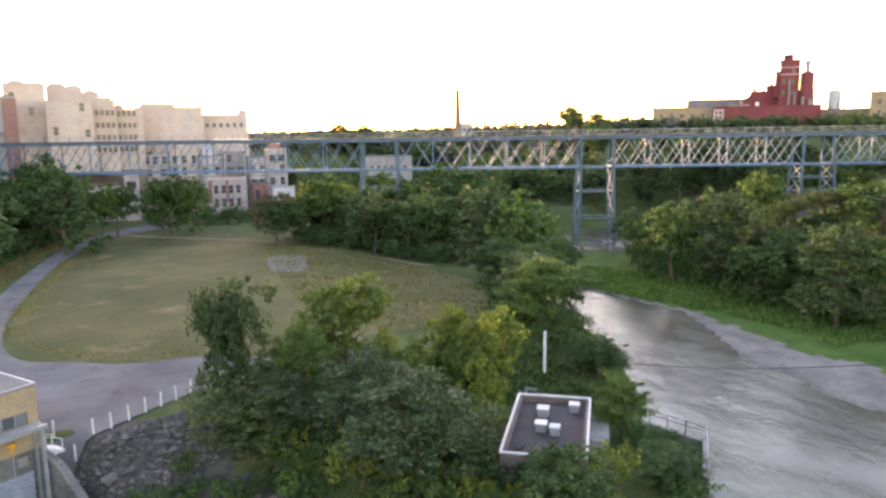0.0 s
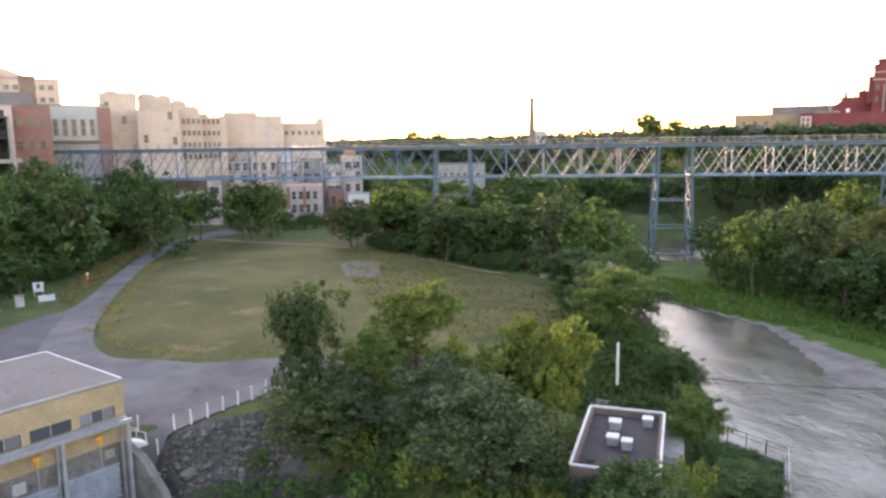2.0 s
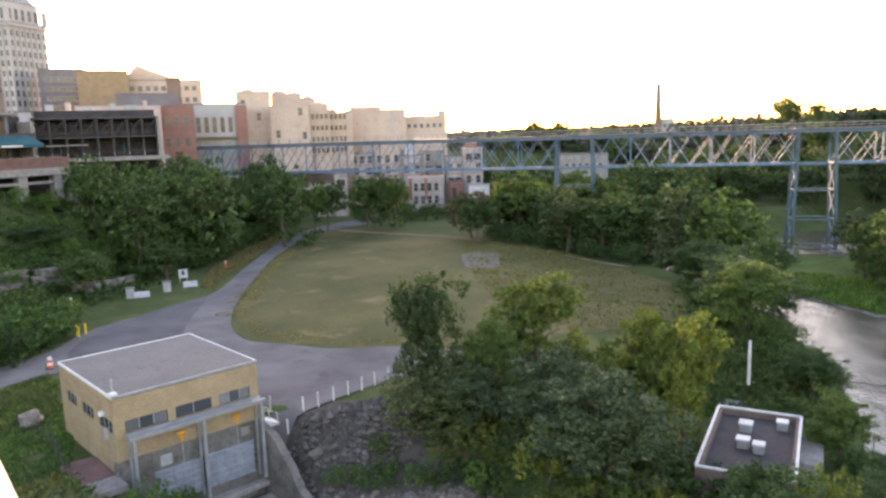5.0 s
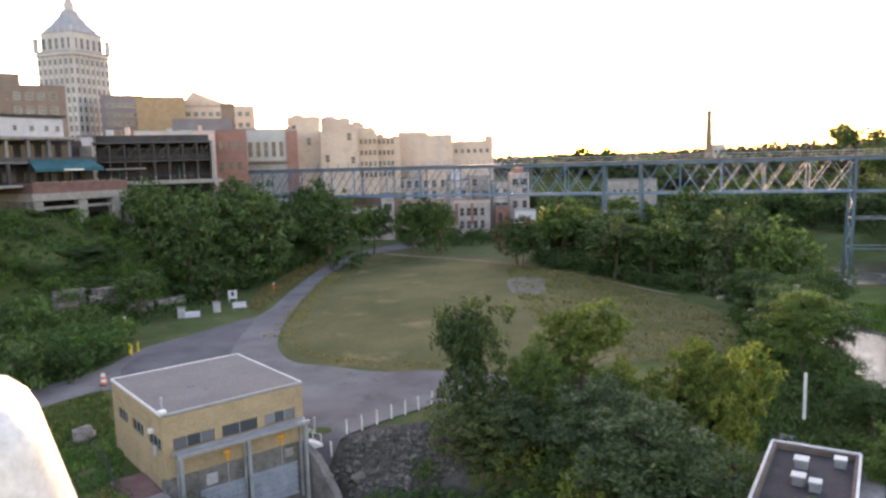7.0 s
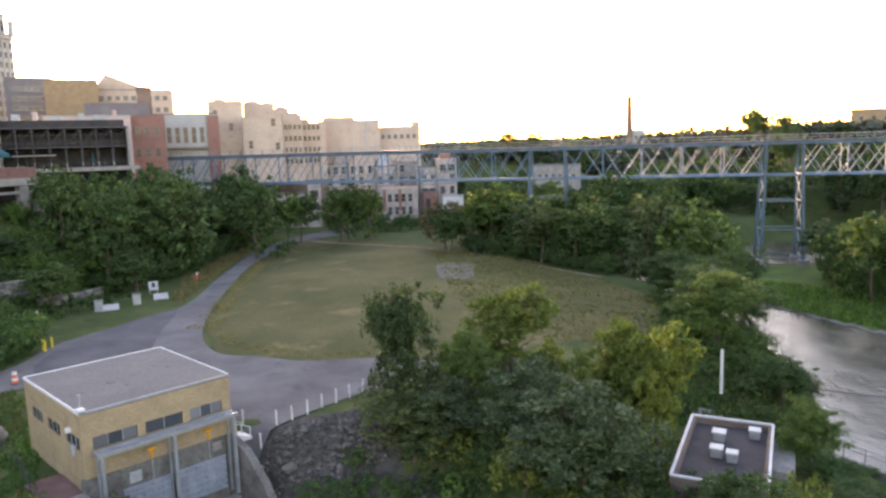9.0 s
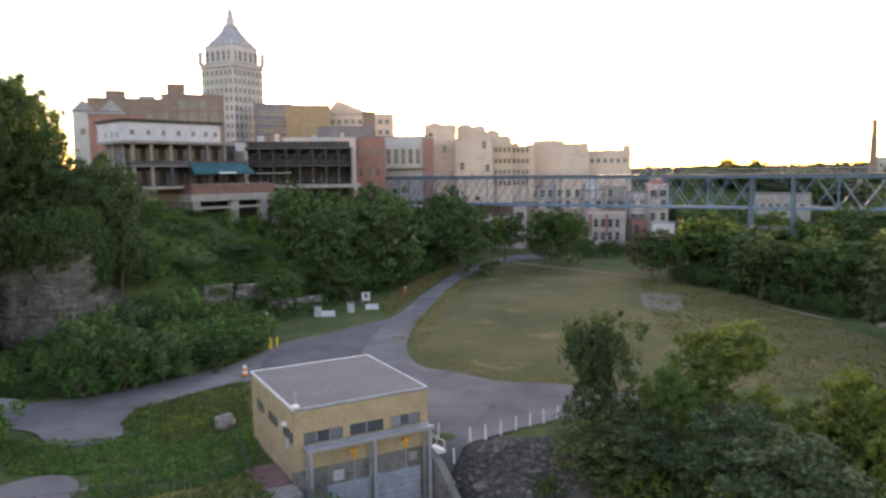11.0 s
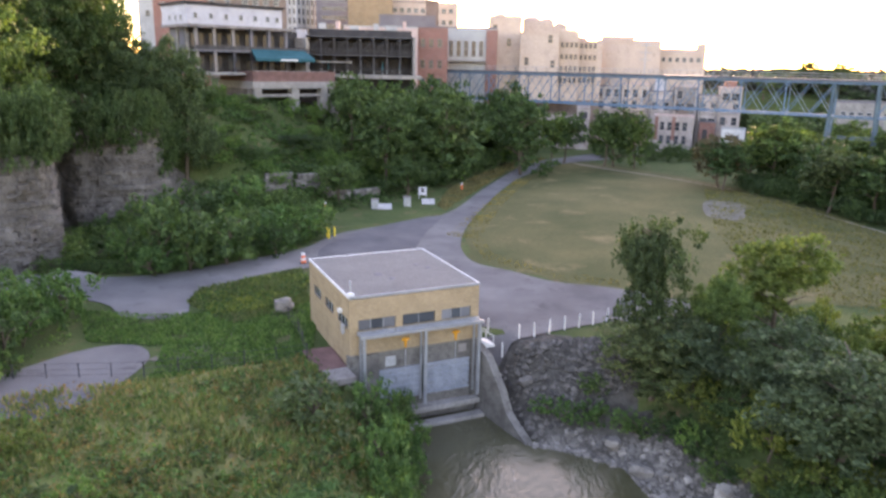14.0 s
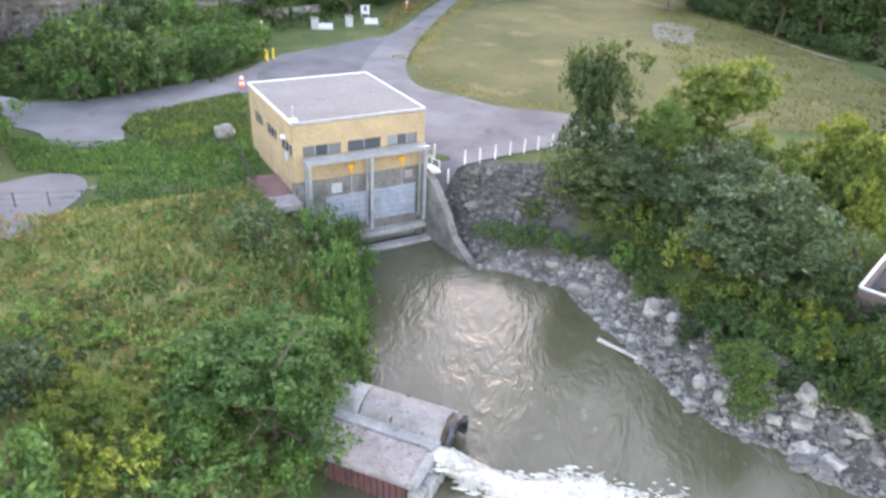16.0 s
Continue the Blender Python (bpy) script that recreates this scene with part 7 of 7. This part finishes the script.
scatter(26, [(24, 158), (33, 150), (42, 134), (48, 128), (52, 146), (46, 166), (30, 172)], lambda x, y, r: shrub("green", x, y, r.uniform(3.0, 5.0), r.uniform(2.8, 4.0), "scrub on the slope"), 33, 2.8)
scatter(34, [(-68, 77), (-62, 70.5), (-54, 71.5), (-50, 76), (-56, 86), (-66, 91), (-69, 86)], lambda x, y, r: shrub("green" if r.random() < 0.8 else "bright", x, y, r.uniform(2.6, 4.6), r.uniform(2.4, 3.6), "scrub below the cliff"), 34, 2.4)
scatter(26, [(9, 44.5), (12, 40.2), (17, 38), (24, 35), (28, 38), (17, 45)], lambda x, y, r: shrub("green" if r.random() < 0.7 else "bright", x, y, r.uniform(1.4, 2.8), r.uniform(1.2, 2.0), "scrub on the bank"), 35, 1.5)
for x, y, h, r in ((20.6, 37.6, 4.6, 2.6), (22.4, 35.6, 4.2, 2.4), (23.6, 38.6, 5.4, 2.8), (19.2, 40.6, 3.6, 2.2)):
    shrub("green", x, y, h, r, "scrub on the bank")
for x, y, h, r in ((-18.6, 22.4, 3.0, 2.6), (-20.6, 24.2, 2.4, 2.4), (-17.0, 21.0, 2.6, 2.4)):
    shrub("light", x, y, h, r, "scrub by the channel")
scatter(22, [(-68, 97), (-58, 99), (-54, 110), (-60, 116), (-68, 114)], lambda x, y, r: shrub("green" if r.random() < 0.6 else "bright", x, y, r.uniform(1.6, 3.2), r.uniform(2.0, 3.2), "scrub on the slope"), 37, 2.4)
scatter(30, [(23, 154), (33, 143), (43, 122), (48, 124), (39, 147), (28, 160)], lambda x, y, r: shrub("green" if r.random() < 0.8 else "dull", x, y, r.uniform(2.4, 4.2), r.uniform(2.4, 3.4), "scrub on the slope"), 38, 2.2)
# creeper-grown fence between the scrub and the road
HEDGE = [(-60, 67.8), (-52.5, 69.6), (-47, 76), (-41.4, 85.6), (-40.8, 93)]
for (ax, ay), (bx, by) in zip(HEDGE, HEDGE[1:]):
    n = int(math.hypot(bx - ax, by - ay) / 0.9)
    for k in range(n):
        shrub("green" if k % 4 else "bright", ax + (bx - ax) * k / n + veg.uniform(-0.3, 0.3), ay + (by - ay) * k / n + veg.uniform(-0.3, 0.3), veg.uniform(1.3, 1.9), veg.uniform(0.9, 1.3), "hedge by the road")
join_scrub()


def far_woods():
    """Distant tree cover on the plateau, too far to count."""
    r = np.random.default_rng(3)
    n = 7600
    dist = 300 + 1900 * r.random(n) ** 2.1
    az = np.radians(r.uniform(-50, 66, n))
    x, y = dist * np.sin(az), dist * np.cos(az)
    keep = ~((x > -160) & (x < 30) & (y < 340)) & ~((x > 190) & (x < 275) & (y < 290))
    x, y, dist = x[keep], y[keep], dist[keep]
    z = ground_z(x, y)
    k = 7
    n = len(x)
    size = r.uniform(5, 8, n)
    c = np.stack([np.repeat(x, k) + r.normal(size=n * k) * np.repeat(size, k) * 0.6, np.repeat(y, k) + r.normal(size=n * k) * np.repeat(size, k) * 0.6, np.repeat(z, k) + r.uniform(0.1, 1.25, n * k) * np.repeat(size, k) - 2.5], 1)
    me = leaf_mesh("far_woods", "leaf_far", c, np.repeat(size * 0.42, k), 4, 1.8, 77, 0.1)
    tagged(new("far_woods", me), "distant dark green tree cover on the plateau", "woods", kind="stuff")


far_woods()


def weeds(name, zone, n, height, mat, label, seed):
    """Blades and stalks standing in a zone, one joined mesh."""
    r = np.random.default_rng(seed)
    xs, ys = np.array(zone).T
    x, y = r.uniform(xs.min(), xs.max(), n * 3), r.uniform(ys.min(), ys.max(), n * 3)
    inside = np.zeros(len(x), bool)
    for (ax, ay), (bx, by) in zip(zone, zone[1:] + zone[:1]):
        if ay != by:
            inside ^= ((ay > y) != (by > y)) & (x < (bx - ax) * (y - ay) / (by - ay) + ax)
    inside &= waves(x, y, 1.1) + 0.8 * r.random(len(x)) > -0.2
    x, y = x[inside][:n], y[inside][:n]
    n = len(x)
    z = ground_z(x, y)
    h = height * r.uniform(0.4, 1.3, n) * (1 + 0.35 * waves(x, y, 2.2))
    a = r.uniform(0, 6.28, n)
    lean = r.normal(size=(n, 2)) * 0.28 * h[:, None]
    w = 0.05 + 0.09 * r.random(n)
    dx, dy = np.cos(a) * w, np.sin(a) * w
    q = np.stack([np.stack([x - dx, y - dy, z - 0.05], 1), np.stack([x + dx, y + dy, z - 0.05], 1), np.stack([x + lean[:, 0] * 0.6 + dx * 1.2, y + lean[:, 1] * 0.6 + dy * 1.2, z + h * 0.65], 1), np.stack([x + lean[:, 0], y + lean[:, 1], z + h], 1)], 1).reshape(-1, 3)
    me = bpy.data.meshes.new(name)
    me.vertices.add(4 * n)
    me.vertices.foreach_set("co", q.ravel())
    me.loops.add(4 * n)
    me.loops.foreach_set("vertex_index", np.arange(4 * n, dtype=np.int32))
    me.polygons.add(n)
    me.polygons.foreach_set("loop_start", np.arange(0, 4 * n, 4, dtype=np.int32))
    me.update(calc_edges=True)
    me.materials.append(M[mat])
    tagged(new(name, me), label, "weeds", kind="stuff")


def weed_clumps(name, zone, n, mat, label, seed, size=0.16, tall=0.5):
    """Low leafy clumps over a zone."""
    r = np.random.default_rng(seed)
    xs, ys = np.array(zone).T
    x, y = r.uniform(xs.min(), xs.max(), n), r.uniform(ys.min(), ys.max(), n)
    inside = np.zeros(n, bool)
    for (ax, ay), (bx, by) in zip(zone, zone[1:] + zone[:1]):
        if ay != by:
            inside ^= ((ay > y) != (by > y)) & (x < (bx - ax) * (y - ay) / (by - ay) + ax)
    inside &= waves(x + seed, y, 2.4) + 0.9 * r.normal(size=n) > 0
    x, y = x[inside], y[inside]
    c = np.stack([x, y, ground_z(x, y) + tall * r.uniform(0.1, 0.9, len(x))], 1)
    tagged(new(name, leaf_mesh(name, mat, c, r.uniform(0.25, 0.7, len(x)), 9, size, seed)), label, "weeds", kind="stuff")


FIELD = [(-34, 45), (-24.5, 52), (-22, 50), (-17, 46), (-13, 38), (-12, 22), (-30, 16), (-48, 20), (-44, 38)]
weeds("field_weeds", FIELD, 15000, 0.48, "blade", "tall green and rust-coloured weeds", 1)
weeds("verge_weeds", [(-41.5, 62), (-34, 58), (-30, 66), (-36, 77), (-42.5, 66)], 7000, 0.5, "blade", "rough grass and weeds beside the pump house", 2)
weeds("lawn_fringe", [(-24, 100), (-20, 99), (-16, 88), (-6, 82.5), (1, 80.5), (1, 83), (-6, 85), (-15, 91), (-19, 101), (-20, 130), (-19, 160), (-22, 160)], 8000, 0.2, "drygrass", "longer dry grass along the lawn edge", 3)
weeds("road_verge", [(-31, 122), (-28.6, 118), (-27.5, 140), (-26, 170), (-20, 196), (-24, 198), (-30, 172), (-33, 140)], 9000, 0.4, "drygrass", "dry tan grass along the road verge", 8)
weeds("shore_grass", [(70, 118), (73, 104), (79, 90), (80, 78), (79, 68), (92, 66), (94, 92), (88, 112), (80, 130), (72, 130)], 16000, 0.6, "leaf_bright", "bright green grass along the river shore", 4)
weeds("meadow", [(16, 84), (30, 80), (44, 90), (42, 118), (34, 140), (24, 152), (16, 150), (14, 110)], 9000, 0.3, "blade_tuft", "long dry meadow grass on the lawn side", 6)
weed_clumps("meadow_tufts", [(16, 80), (30, 78), (44, 88), (43, 118), (34, 141), (22, 156), (22, 130), (24, 100)], 700, "blade_tuft", "olive tufts over the lawn", 26, 0.14, 0.2)
weeds("rough_grass", [(-50, 57), (-44, 50.5), (-37, 51.5), (-34, 45), (-24, 53), (-29, 66), (-38, 60), (-43, 58)], 16000, 0.28, "leaf_bright", "rough green grass between path and pump house", 41)
weed_clumps("grass_tufts", [(-50, 57), (-44, 50.5), (-37, 51.5), (-34, 46), (-24, 53), (-29, 66), (-38, 60), (-43, 58)], 1500, "leaf_olive", "olive tufts in the rough grass", 42, 0.12, 0.2)
weed_clumps("path_weeds", [(-64, 50), (-50, 56), (-45.5, 53), (-46, 40), (-64, 36)], 900, "leaf_bright", "green weeds round the gravel path", 27)
weeds("bank_weeds", [(26, 66), (40, 62), (50, 80), (52, 92), (44, 104), (40, 86)], 14000, 0.6, "blade", "rough weeds on the river bank", 5)


WIDE = [(-62, 30), (-46, 34), (-34.5, 40), (-24, 53), (-20, 49), (-13, 38), (-12, 22), (-30, 14), (-60, 16)]
weed_clumps("green_weeds", WIDE, 6800, "leaf_bright", "fresh green weeds over the field", 11)
weed_clumps("olive_weeds", WIDE, 4600, "leaf_olive", "olive and yellow-green weeds over the field", 12)
weed_clumps("rust_weeds", FIELD, 3000, "rusty", "rust-brown seeding weeds in the field", 13, 0.1, 0.7)
weed_clumps("verge_clumps", [(-42, 63), (-37, 59), (-31, 65), (-34, 75), (-39, 72)], 1500, "leaf_bright", "green weeds beside the pump house", 14)
weed_clumps("verge_tufts", [(-42, 63), (-37, 59), (-31, 65), (-34, 75), (-39, 72)], 1500, "leaf_light", "yellow-green tufts beside the pump house", 24)
weed_clumps("hill_clumps", [(-66, 98), (-48, 100), (-40, 118), (-34, 150), (-28, 200), (-44, 205), (-60, 160), (-84, 128), (-80, 110)], 6000, "leaf", "low green growth on the slope", 15, 0.3, 0.9)
weed_clumps("slope_growth", [(-70, 112), (-50, 112), (-42, 124), (-46, 140), (-60, 136), (-76, 124)], 3600, "leaf_bright", "bright low growth under the terrace", 18, 0.26, 1.2)
weed_clumps("bank_clumps", [(-1, 62), (6, 57), (12, 49), (19, 43), (26, 41), (30, 44), (40, 62), (52, 84), (46, 104), (24, 74), (4, 72)], 6500, "leaf", "low scrub on the river bank", 16, 0.2, 0.9)
weed_clumps("low_scrub", [(26, 66), (38, 58), (42, 62), (52, 84), (46, 102), (36, 84)], 3200, "leaf_bright", "low bright scrub by the river", 17, 0.2, 0.8)


# ---- the bridge the camera leans from ----
def near_bridge():
    t = thing("near_bridge", "pedestrian bridge deck with steel rail under the viewpoint", "bridge")
    part("deck", boxes((-40, 60, -4.2, -0.15, 22.0, 22.4)), M["concrete"], t)
    part("edge_beam", boxes((-40, 60, -0.15, 0.02, 21.6, 22.5)), M["galv"], t)
    for k in range(51):
        x = -39 + 2.0 * k
        part("rail_post", boxes((x - 0.03, x + 0.03, -0.12, -0.06, 22.5, 23.38)), M["galv"], t)
    part("rail", bevelled(boxes((-40, 60, -0.13, -0.05, 23.38, 23.46)), 0.02), M["galv"], t)
    part("rail", boxes((-40, 60, -0.11, -0.07, 22.9, 22.95)), M["galv"], t)
    # thick white-painted bracket end beyond the rail
    bm = boxes((-0.17, 0.17, -0.12, 0.12, -0.75, 0.0))
    bmesh.ops.bevel(bm, geom=bm.edges[:], offset=0.06, segments=4, affect="EDGES", profile=0.5)
    ob = thing("rail_bracket", "thick white-painted steel bracket with rounded corners beyond the rail", "bracket", CAP)
    part("end_block", bm, M["cream_paint"], ob, shade=True)
    bm = bmesh.new()
    back = CAP.inverted()
    beam(bm, back @ Vector((-0.68, 0.74, 23.2)), back @ Vector((-0.68, -0.1, 22.3)), 0.1)
    part("arm", bm, M["galv"], ob)


CAP = pose(-0.612, 0.70, 23.745, 0, -14, 30)
near_bridge()
